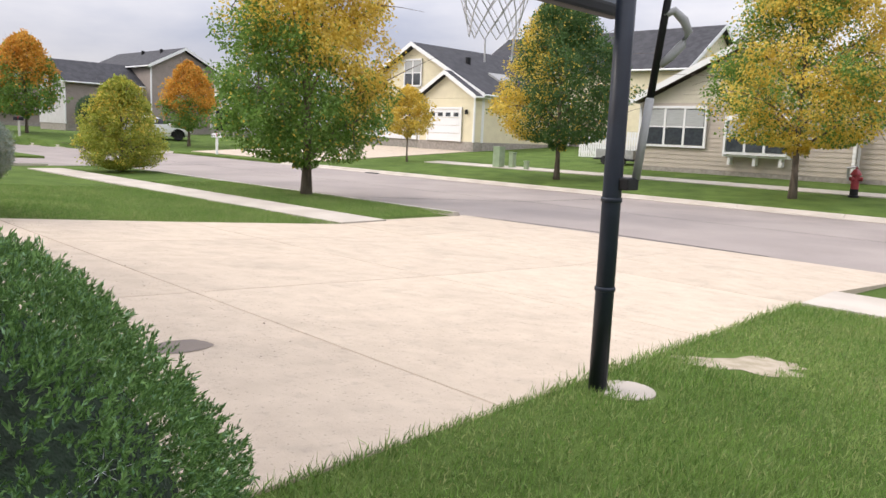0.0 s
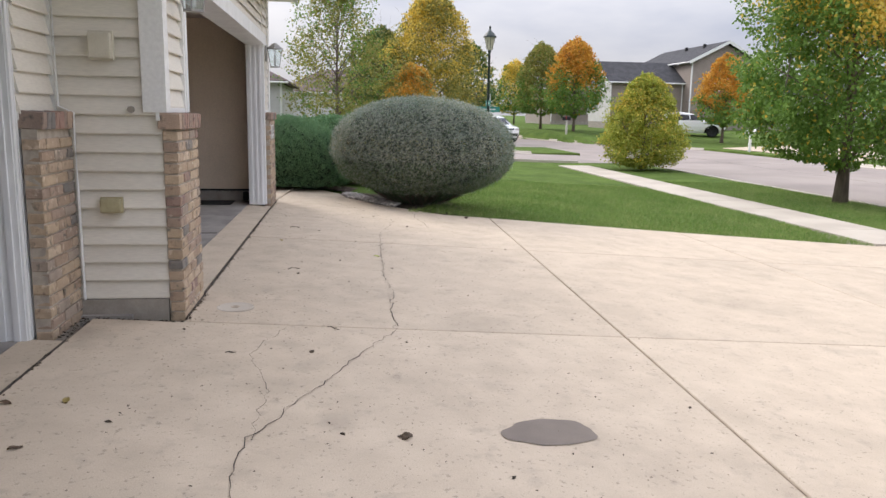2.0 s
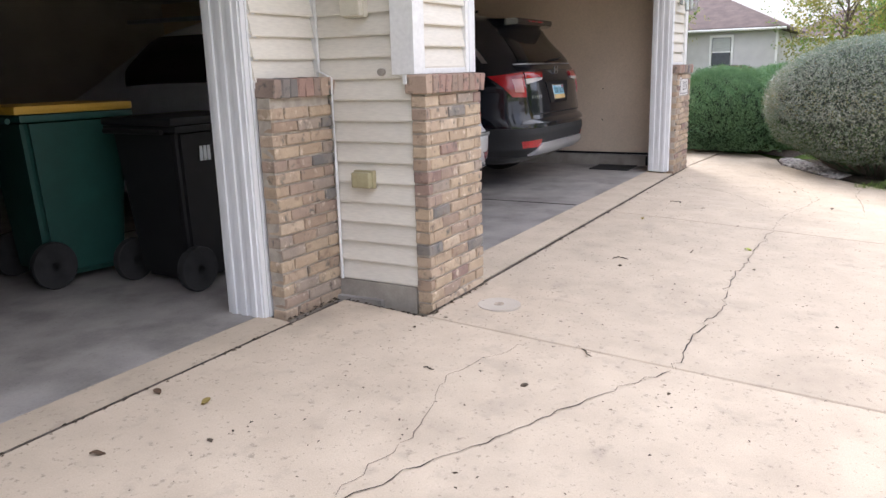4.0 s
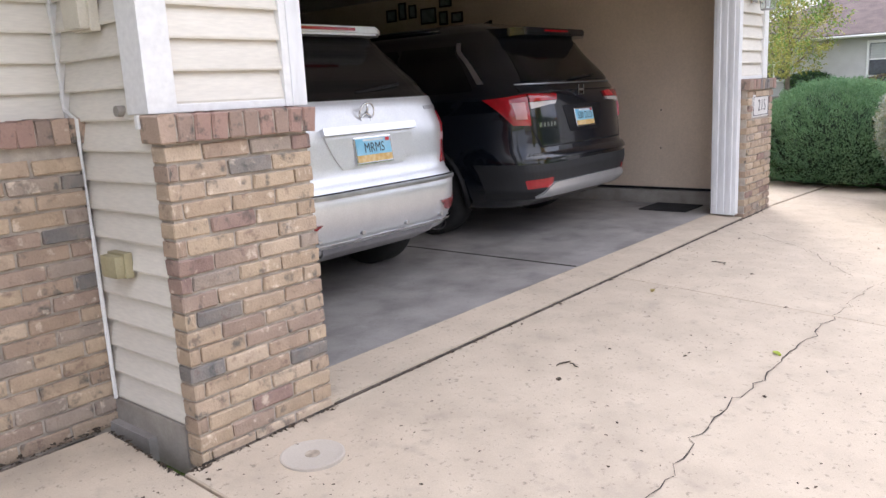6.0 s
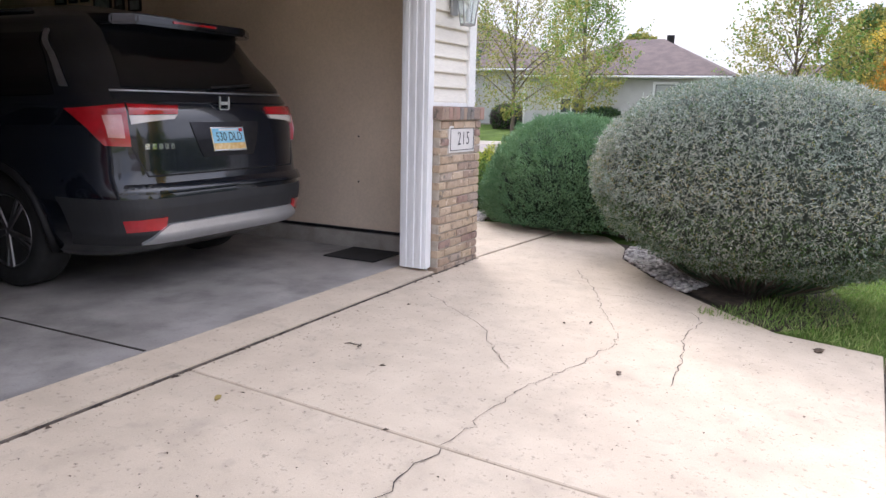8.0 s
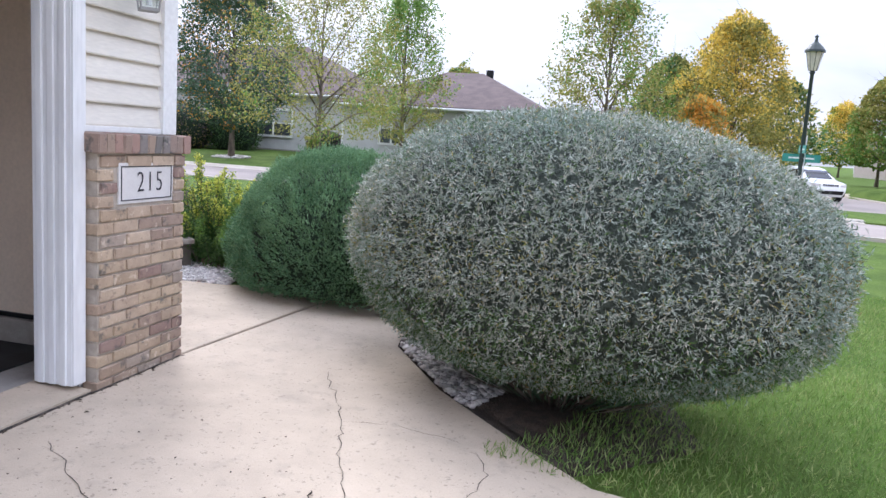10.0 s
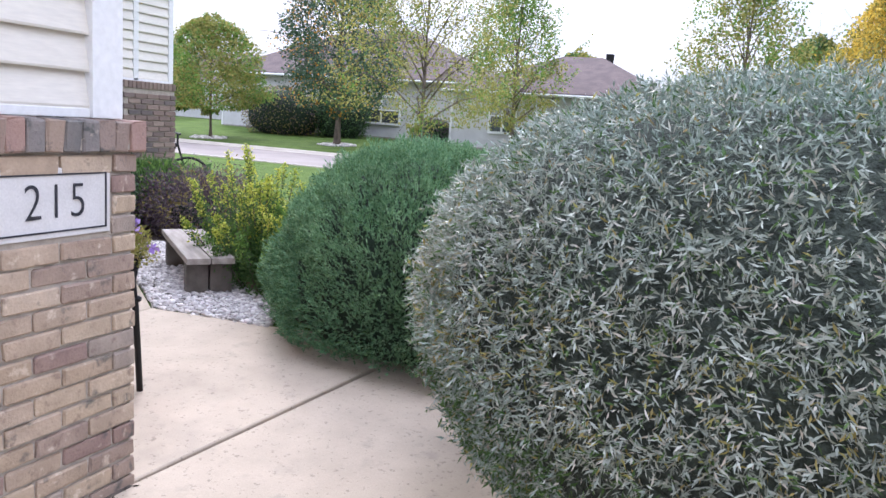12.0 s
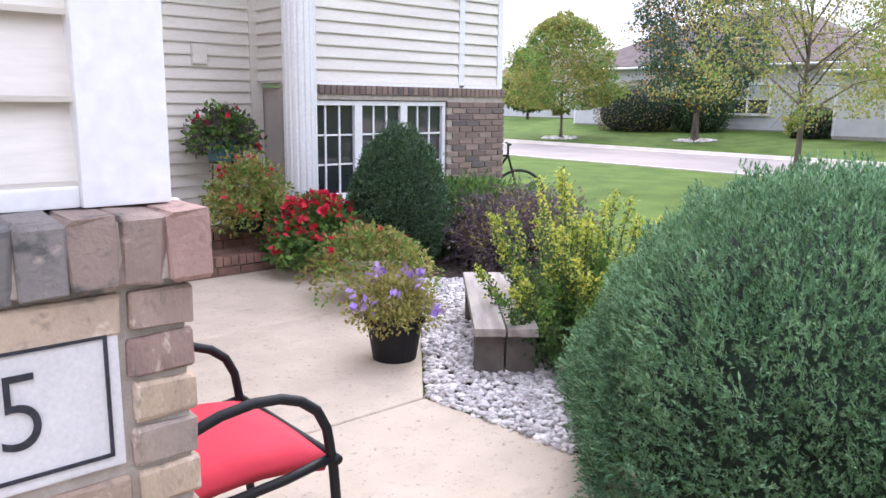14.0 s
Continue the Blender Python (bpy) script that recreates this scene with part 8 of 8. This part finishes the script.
M_PANE2 = mat("house_pane", (0.06, 0.07, 0.08), (0.045, 0.05, 0.06), rough=0.05, coat=0.5, bump=0)
M_BLIND = mat("drawn_blind", (0.42, 0.43, 0.42), (0.36, 0.37, 0.36), rough=0.8, scale=3, stretch=(1, 1, 12))


def block(h, x0, x1, y0, y1, z0, eave, ridge, along, wall, roof_m, gable_m=None, faces="sn we", hip=0.0, ridge_at=None, over=0.45):
    part("core", boxes((x0, x1, y0, y1, z0 - 0.6, eave)), wall, h)
    part("foundation", boxes((x0 - 0.02, x1 + 0.02, y0 - 0.02, y1 + 0.02, z0 - 0.8, z0 + 0.12)), M_FOUND, h)
    if "s" in faces:
        lap_wall(h, (x0, y0), (x1, y0), z0 + 0.12, eave, (0, -1), wall)
    if "e" in faces:
        lap_wall(h, (x1, y0), (x1, y1), z0 + 0.12, eave, (1, 0), wall)
    for x in (x0, x1):
        part("corner_board", boxes((x - 0.06, x + 0.06, y0 - 0.05, y0 + 0.05, z0 + 0.1, eave)), M_WHITE, h)
    if "e" in faces:
        part("corner_board", boxes((x1 - 0.05, x1 + 0.05, y1 - 0.06, y1 + 0.06, z0 + 0.1, eave)), M_WHITE, h)
    gable_roof(h, x0, x1, y0, y1, eave, ridge, along, roof_m, over, hip=hip, ridge_at=ridge_at)
    if not hip:
        gm = gable_m or wall
        sl = 0.15
        if along == "y":
            m_ = ridge_at if ridge_at is not None else (x0 + x1) / 2
            gable_end(h, "y", y0, x0, x1, eave, ridge - sl, m_, -1, gm)
        else:
            m_ = ridge_at if ridge_at is not None else (y0 + y1) / 2
            gable_end(h, "x", x1, y0, y1, eave, ridge - sl, m_, 1, gm)


def garage_door(h, y, x0, x1, z0, z1, lights=True):
    d = new("garage_door")
    d.parent = h
    d.matrix_local = pose(0, y, 0)
    n = 4
    for k in range(n):
        part("door_panel", boxes((x0, x1, -0.05, 0, z0 + (z1 - z0) * k / n + 0.01, z0 + (z1 - z0) * (k + 1) / n - 0.01), bevel=0.015), M_WHITE, d)
    part("door_trim", boxes((x0 - 0.15, x0 - 0.01, -0.08, 0, z0, z1 + 0.15), (x1 + 0.01, x1 + 0.15, -0.08, 0, z0, z1 + 0.15), (x0 - 0.01, x1 + 0.01, -0.08, 0, z1 + 0.01, z1 + 0.15)), M_WHITE, d)
    if lights:
        m_ = max(4, int((x1 - x0) / 0.75))
        for k in range(m_):
            x = x0 + (x1 - x0) * (k + 0.5) / m_
            part("door_light", boxes((x - 0.22, x + 0.22, -0.06, -0.048, z1 - 0.45, z1 - 0.2)), M_PANE2, d)


h = thing("cream_house", "two-storey cream house with white garage doors", "house")
block(h, -46.5, -33.4, 38.2, 48.0, 1.0, 4.1, 7.7, "y", M_CREAM, M_SHINGLE, ridge_at=-40.0)
block(h, -38.5, -33.45, 37.4, 38.15, 1.0, 3.95, 5.6, "y", M_CREAM, M_SHINGLE, over=0.35)
block(h, -43.0, -24.5, 48.1, 57.0, 1.2, 6.4, 9.7, "x", M_CREAM, M_SHINGLE)
garage_door(h, 37.33, -37.5, -34.6, 1.12, 3.2)
garage_door(h, 38.12, -44.8, -39.6, 1.12, 3.2)
house_window(h, "y", 38.16, -40.1, 4.9, 1.6, 1.7, -1)
for x in (-37.95, -34.05):
    part("wall_light", boxes((x - 0.07, x + 0.07, 37.2, 37.33, 2.9, 3.2)), M_BLACK, h)
bm = bmesh.new()
rod(bm, (-37.5, 41, 6.2), (-37.5, 41, 7.0), 0.18, 0.2, 12)
part("roof_vent", bm, M_BLACK, h)
bm = bmesh.new()
prism(bm, [(-36.0, 41.5), (-34.9, 41.5), (-34.9, 43.3), (-36.0, 43.3)], lambda x, y: 7.9 - 0.52 * (x + 40) , lambda x, y: 8.05 - 0.52 * (x + 40))
part("skylight", bm, M_GREY, h)
bm = bmesh.new()
prism(bm, [(-45.5, 24.1), (-33.0, 24.1), (-33.6, 37.3), (-45.0, 38.0)], lambda x, y: g(x, y) - 0.1, lambda x, y: g(x, y) + 0.03 + 0.0 * x)
tagged(part("driveway_far", bm, M_CONC), "wide pale concrete driveway across the street", "driveway", kind="structure")

h = thing("beige_house", "single-storey beige house with white-framed windows", "house")
block(h, -18.9, -9.4, 33.0, 45.0, 0.35, 3.4, 5.85, "y", M_BEIGE, M_SHINGLE2, M_BEIGE2)
block(h, -9.35, 12.0, 33.4, 45.0, 0.35, 3.4, 6.0, "x", M_BEIGE, M_SHINGLE2)
house_window(h, "y", 32.95, -17.1, 1.5, 2.9, 1.65, -1, 3)
house_window(h, "y", 32.6, -13.2, 1.3, 2.5, 1.35, -1, 3)
part("bay_box", boxes((-14.6, -11.8, 32.62, 32.98, 1.1, 2.85), bevel=0.02), M_WHITE, h)
for x in (-14.3, -13.2, -12.1):
    part("bay_bracket", boxes((x - 0.06, x + 0.06, 32.65, 32.98, 0.75, 1.1)), M_WHITE, h)
bm = bmesh.new()
tube(bm, [(-9.5, 32.9, 0.4), (-9.5, 32.75, 0.9), (-9.2, 32.7, 0.95), (-9.0, 32.7, 0.6)], 0.06, 8)
part("meter_pipe", bm, M_GREY, h)

fence = thing("picket_fence", "white vinyl picket fence between the houses", "fence")
for k in range(44):
    x = -25.6 + 0.155 * k
    ob = part("picket", boxes((x - 0.055, x + 0.055, 38.0, 38.03, 0.6, 2.1)), M_WHITE, fence)
part("rail", boxes((-25.7, -18.9, 38.03, 38.08, 0.85, 0.95)), M_WHITE, fence)
part("rail", boxes((-25.7, -18.9, 38.03, 38.08, 1.7, 1.8)), M_WHITE, fence)
tr = thing("covered_trailer", "low grey covered trailer beside the fence", "trailer", at=(-21.2, 35.2, g(-21.2, 35.2)))
part("box", boxes((-1.1, 1.1, -0.6, 0.6, 0.3, 0.75), bevel=0.04), M_GREY, tr)
part("bed", boxes((-1.2, 1.2, -0.65, 0.65, 0.2, 0.295)), M_BLACK, tr)
for x in (-0.5, 0.5):
    bm = bmesh.new()
    rod(bm, (x, -0.7, 0.2), (x, -0.55, 0.2), 0.22, seg=18)
    part("wheel", bm, M_RUBBER, tr)

h = thing("taupe_house", "two-storey taupe house with dark roofs", "house")
block(h, -84.0, -70.0, 33.1, 39.6, 1.0, 6.6, 8.5, "x", M_TAUPE, M_SHINGLE)
block(h, -77.8, -71.6, 26.0, 33.0, 1.0, 4.7, 6.7, "y", M_TAUPE, M_SHINGLE, M_PALE)
lap_wall(h, (-77.8, 25.97), (-71.6, 25.97), 1.12, 4.7, (0, -1), M_PALE)
house_window(h, "y", 25.93, -74.7, 4.6, 1.0, 1.0, -1)
house_window(h, "x", -69.95, 36.0, 4.2, 1.2, 1.2, 1)
block(h, -67.0, -61.0, 37.5, 44.0, 1.0, 3.3, 4.8, "y", M_PALE, M_SHINGLE)
# flat black sheet stands in for the shaded inside of an open garage
part("open_garage", boxes((-65.9, -62.2, 37.43, 37.46, 1.1, 3.0)), M_BLACK, h)
for x in (-77, -73):
    bm = bmesh.new()
    rod(bm, (x, 35.6, 8.0), (x, 35.6, 8.6), 0.16, seg=10)
    part("roof_vent", bm, M_BLACK, h)
shrub("far_shrub", (-68.6, 27.0), (1.2, 1.2, 1.7), 4000, 0.16, 0.05, [L_SPRUCE, L_DEEP], "dark spruce shrub before the taupe house", "shrub", seed=90, bottom=-0.8, core=0.85, stems=False, pick=lambda u, r, n: (r.uniform(size=n) < 0.4).astype(int))

h = thing("hip_house", "single-storey pale house with a brown hip roof", "house", "western houses")
block(h, -57.0, -46.4, -12.5, -2.3, 0.35, 3.1, 5.3, "y", M_PALE, M_SHINGLE2, hip=4.5)
house_window(h, "x", -46.36, -9.8, 1.3, 1.2, 1.5, 1)
house_window(h, "x", -46.36, -5.0, 1.3, 1.0, 1.5, 1, 1)
bm = bmesh.new()
rod(bm, (-51.7, -6.0, 5.2), (-51.7, -6.0, 5.65), 0.2, 0.22, 10)
part("roof_vent", bm, M_BLACK, h)
h = thing("hip_house", "large pale house with a brown hip roof", "house", "western houses")
block(h, -62.0, -49.5, -29.0, -13.5, 0.4, 3.6, 6.9, "y", M_PALE, M_SHINGLE2, hip=6.0)
garage_door(h, -29.1, -60.0, -56.0, 0.5, 2.6, False)
house_window(h, "x", -49.46, -18.0, 1.3, 2.2, 1.4, 1, 2)
house_window(h, "x", -49.46, -23.0, 1.3, 1.4, 1.4, 1, 2)
h = thing("hip_house", "far pale house with a brown hip roof", "house", "western houses")
block(h, -76.0, -62.0, -52.0, -36.0, 0.4, 3.4, 6.2, "y", M_PALE, M_SHINGLE2, hip=6.0)
house_window(h, "x", -61.96, -44.0, 1.3, 2.2, 1.4, 1, 2)
h = thing("far_house", "far taupe house beyond the corner", "house", "western houses")
block(h, -112.0, -98.0, 27.5, 40.0, 0.8, 5.0, 7.6, "x", M_TAUPE, M_SHINGLE)
house_window(h, "x", -97.95, 33.0, 2.0, 1.4, 1.2, 1)
h = thing("far_house", "far pale house along the street", "house", "western houses")
block(h, -105.0, -90.0, -6.0, 7.0, 0.8, 3.6, 6.4, "y", M_PALE, M_SHINGLE2, hip=5)
# tree rings across the side street
for x, y in ((-42.4, -16.6), (-43.3, -8.3), (-40.3, -22.3)):
    stone_bed("ring of pale stones round a street tree", [(x - 0.9 * math.cos(a), y - 0.9 * math.sin(a)) for a in np.linspace(0, 6.0, 12)], 160, 0, int(-x), 0.05, 0.1)
bk = thing("bicycle", "dark bicycle leaning at the corner of the house", "bicycle", at=(-19.15, -5.75, g(-19.15, -5.75)), rz=50)
for y in (-0.5, 0.5):
    bm = bmesh.new()
    tube(bm, [(0, y + 0.32 * math.cos(6.2832 * k / 28), 0.34 + 0.32 * math.sin(6.2832 * k / 28)) for k in range(29)], 0.02, 6)
    for k in range(8):
        a = 6.2832 * k / 8
        tube(bm, [(0, y, 0.34), (0, y + 0.32 * math.cos(a), 0.34 + 0.32 * math.sin(a))], 0.003, 3)
    part("wheel", bm, M_RUBBER, bk)
bm = bmesh.new()
for p, q_ in (((0, -0.5, 0.34), (0, -0.15, 0.8)), ((0, -0.15, 0.8), (0, 0.35, 0.85)), ((0, 0.35, 0.85), (0, 0, 0.33)), ((0, 0, 0.33), (0, -0.15, 0.85)), ((0, 0.35, 0.85), (0, 0.5, 0.34)), ((-0.25, 0.35, 1.0), (0.25, 0.35, 1.0)), ((0, 0.35, 0.85), (0, 0.35, 1.0))):
    tube(bm, [p, q_], 0.016, 6)
part("frame", bm, M_BLACK, bk)
part("saddle", boxes((-0.07, 0.07, -0.3, -0.05, 0.86, 0.91), bevel=0.02), M_BLACK, bk)

# ---- brick piers, plaque and the wing's brick, brick by brick ----
BRICK_RAMP = [(0.0, (0.40, 0.295, 0.195)), (0.18, (0.46, 0.35, 0.235)), (0.34, (0.33, 0.235, 0.165)), (0.48, (0.42, 0.315, 0.22)), (0.62, (0.30, 0.215, 0.165)),
              (0.72, (0.50, 0.39, 0.28)), (0.80, (0.23, 0.14, 0.12)), (0.88, (0.13, 0.135, 0.135)), (0.93, (0.30, 0.245, 0.20))]
M_BRICK = mat("tumbled_brick", (0.56, 0.44, 0.34), (0.30, 0.24, 0.20), rough=0.92, scale=11, fine=110, bump=0.6, spread=0.45, ramp=BRICK_RAMP, bdist=0.006,
              smudges=(((0.075, 0.08, 0.075), 12, 0.585, 0.70, 0.8), ((0.17, 0.11, 0.09), 20, 0.58, 0.70, 0.6), ((0.72, 0.60, 0.47), 16, 0.60, 0.70, 0.65)))
M_BRICKW = mat("weathered_wing_brick", (0.27, 0.20, 0.165), (0.14, 0.11, 0.095), rough=0.95, scale=6, fine=90, bump=0.5, ramp=[(0.0, (0.20, 0.14, 0.115)), (0.3, (0.26, 0.185, 0.15)), (0.6, (0.16, 0.12, 0.105)), (0.8, (0.30, 0.225, 0.18)), (0.93, (0.115, 0.10, 0.095))])


def brick_mesh(l, d, h, seed, material, name="brick"):
    bm = boxes((-l / 2, l / 2, -d / 2, d / 2, -h / 2, h / 2))
    bmesh.ops.bevel(bm, geom=bm.edges[:], offset=0.005, segments=1, affect="EDGES")
    r = np.random.default_rng(seed)
    for v in bm.verts:
        v.co += Vector(r.normal(size=3)) * 0.0016
    return mesh_of(bm, name, material)


BL, BH, BD, MJ = 0.194, 0.0575, 0.09, 0.0102
FULL = [brick_mesh(BL, BD, BH, i, M_BRICK) for i in range(6)]
M_CAPB = mat("tumbled_cap_brick", (0.36, 0.28, 0.23), (0.25, 0.20, 0.17), rough=0.92, scale=11, fine=110, bump=0.6, spread=0.45, bdist=0.006,
             ramp=[(0.0, (0.30, 0.21, 0.165)), (0.2, (0.36, 0.22, 0.18)), (0.36, (0.19, 0.18, 0.175)), (0.52, (0.44, 0.32, 0.24)), (0.66, (0.27, 0.20, 0.165)), (0.82, (0.14, 0.145, 0.145)), (0.92, (0.34, 0.25, 0.19))],
             smudges=(((0.055, 0.065, 0.06), 13, 0.55, 0.66, 0.8), ((0.60, 0.50, 0.40), 18, 0.66, 0.74, 0.5)))
CAPB = [brick_mesh(0.0625, 0.135, 0.098, 20 + i, M_CAPB) for i in range(4)]
WFULL = [brick_mesh(BL, BD, BH, 40 + i, M_BRICKW) for i in range(4)]


def lay(parent, meshes, x0, x1, yc, z0, z1, r, skip=None, start=0):
    """Running bond between x0 and x1."""
    step, row, z = BL + MJ, start, z0
    while z + BH <= z1 + 0.004:
        x = x0 - (step / 2 if row % 2 else 0)
        while x < x1 - 0.012:
            a, b = max(x, x0), min(x + BL, x1)
            if b - a > 0.03 and not (skip and skip((a + b) / 2, z + BH / 2)):
                pieces = [(a, b)]
                if skip:
                    # cut bricks at the opening's edge
                    n_ = 8
                    ok = [not skip(a + (b - a) * (i + 0.5) / n_, z + BH / 2) for i in range(n_)]
                    if not all(ok):
                        i0, i1 = ok.index(True), n_ - ok[::-1].index(True)
                        pieces = [(a + (b - a) * i0 / n_, a + (b - a) * i1 / n_)]
                for p, q in pieces:
                    if q - p < 0.03:
                        continue
                    ob = new("brick", meshes[r.integers(len(meshes))])
                    ob.parent = parent
                    flip = 180 if r.uniform() < 0.5 else 0
                    ob.matrix_local = pose((p + q) / 2, yc + r.normal() * 0.0015, z + BH / 2, r.normal() * 0.4, 0, flip + r.normal() * 0.4) @ Matrix.Diagonal(((q - p) / BL, 1, 1, 1))
            x += step
        z += BH + MJ
        row += 1


def pier(label, x0, x1, yf, seed, skip=None, z0=0.208, lip=0.025):
    r = np.random.default_rng(seed)
    p = thing("brick_pier", label, "brick pier", "garage piers", kind="structure")
    part("mortar_core", boxes((x0 + 0.01, x1 - 0.01, yf - BD - 0.005, yf - 0.012, 0.1, CAPZ - 0.1)), M_MORTAR, p)
    lay(p, FULL, x0, x1, yf - BD / 2, z0, CAPZ - 0.105, r, skip)
    n_ = round((x1 - x0 + 0.025 + lip) / 0.0677)
    w = (x1 - x0 + 0.025 + lip) / n_
    for k in range(n_):
        ob = new("cap_brick", CAPB[r.integers(4)])
        ob.parent = p
        ob.matrix_local = pose(x0 - 0.025 + w * (k + 0.5), yf - 0.045 + r.normal() * 0.002, CAPZ - 0.052, r.normal() * 0.6 - 2, r.normal() * 0.4, r.normal() * 0.6)
    part("cap_mortar", boxes((x0 - 0.018, x1 + lip - 0.007, yf - 0.10, yf + 0.012, CAPZ - 0.098, CAPZ - 0.012)), M_MORTAR, p)
    bmf = boxes((x0 - 0.03, x1 + lip + 0.005, FY - 0.02 if yf > 0 else BY - 0.02, yf - 0.10, CAPZ - 0.05, CAPZ - 0.002))
    part("flashing", bmf, M_WHITE, p)
    return p


pier("tumbled tan brick pier between the garage bays", -6.74, -6.085, Y0, 1)
pier("brown brick pier beside the single garage door", -6.09, -5.58, -0.355, 2, z0=0.235, lip=-0.012)
PX0, PX1, PZ0, PZ1 = -12.655, -12.185, 1.16, 1.385
p3 = pier("tan brick pier with a house number plaque", -12.76, -12.03, Y0, 3, skip=lambda x, z: PX0 - 0.004 < x < PX1 + 0.004 and PZ0 < z < PZ1)
pier("brown brick pier at the house corner", -2.68, -2.16, -0.36, 4, z0=0.235)

pl = thing("house_number_plaque", "pale stone house number plaque with a dark border", "plaque", at=((PX0 + PX1) / 2, Y0, (PZ0 + PZ1) / 2))
M_PLAQ = mat("pale_plaque_stone", (0.66, 0.64, 0.62), (0.60, 0.58, 0.56), rough=0.85, scale=8, fine=150, bump=0.2)
M_ENGR = mat("engraved_dark", (0.035, 0.035, 0.045), (0.02, 0.02, 0.025), rough=0.8, scale=60, bump=0)
w2, h2 = (PX1 - PX0) / 2 - 0.004, (PZ1 - PZ0) / 2 - 0.006
part("slab", boxes((-w2, w2, -0.06, -0.002, -h2, h2), bevel=0.004), M_PLAQ, pl)
for b in ((-w2 + 0.016, w2 - 0.016, h2 - 0.022, h2 - 0.017), (-w2 + 0.016, w2 - 0.016, -h2 + 0.017, -h2 + 0.022), (-w2 + 0.016, -w2 + 0.021, -h2 + 0.022, h2 - 0.022), (w2 - 0.021, w2 - 0.016, -h2 + 0.022, h2 - 0.022)):
    part("border", boxes((b[0], b[1], -0.004, 0.0012, b[2], b[3])), M_ENGR, pl)
for k, ch in enumerate("215"):
    writing("numeral", ch, 0.155, pose(0.058 - 0.08 * k, 0.0005, 0.0, 90, 0, 180), M_ENGR, pl, 0.0008, xs=0.86, thin=0.0022)

# the wing's lower wall
r_ = np.random.default_rng(9)
wb = thing("wing_brick_wall", "weathered brown brick wall under the siding", "wall", kind="structure")
WYB = WY - 0.06
part("mortar_core", boxes((WX + 0.01, -17.97, WYB - 0.25, WYB - 0.01, 0.1, 1.83), (-17.97, -16.21, WYB - 0.25, WYB - 0.01, 0.1, 0.66), (-17.97, -16.21, WYB - 0.25, WYB - 0.01, 1.69, 1.83), (-16.21, -16.05, WYB - 0.25, WYB - 0.01, 0.1, 1.83)), M_MORTAR, wb)
part("room_dark", boxes((-18.0, -16.2, WYB - 0.9, WYB - 0.3, 0.5, 1.8)), M_DARKWALL, wb)
lay(wb, WFULL, WX, -16.05, WYB - BD / 2 + 0.005, 0.2, 1.735, r_, lambda x, z: -17.975 < x < -16.2 and 0.655 < z < 1.69)
for k in range(41):
    ob = new("soldier_brick", WFULL[k % 4])
    ob.parent = wb
    ob.matrix_local = pose(WX + 0.035 + 0.0685 * k, WYB - 0.035, 1.785, 0, 90, 0) @ Matrix.Diagonal((0.45, 1, 1, 1))
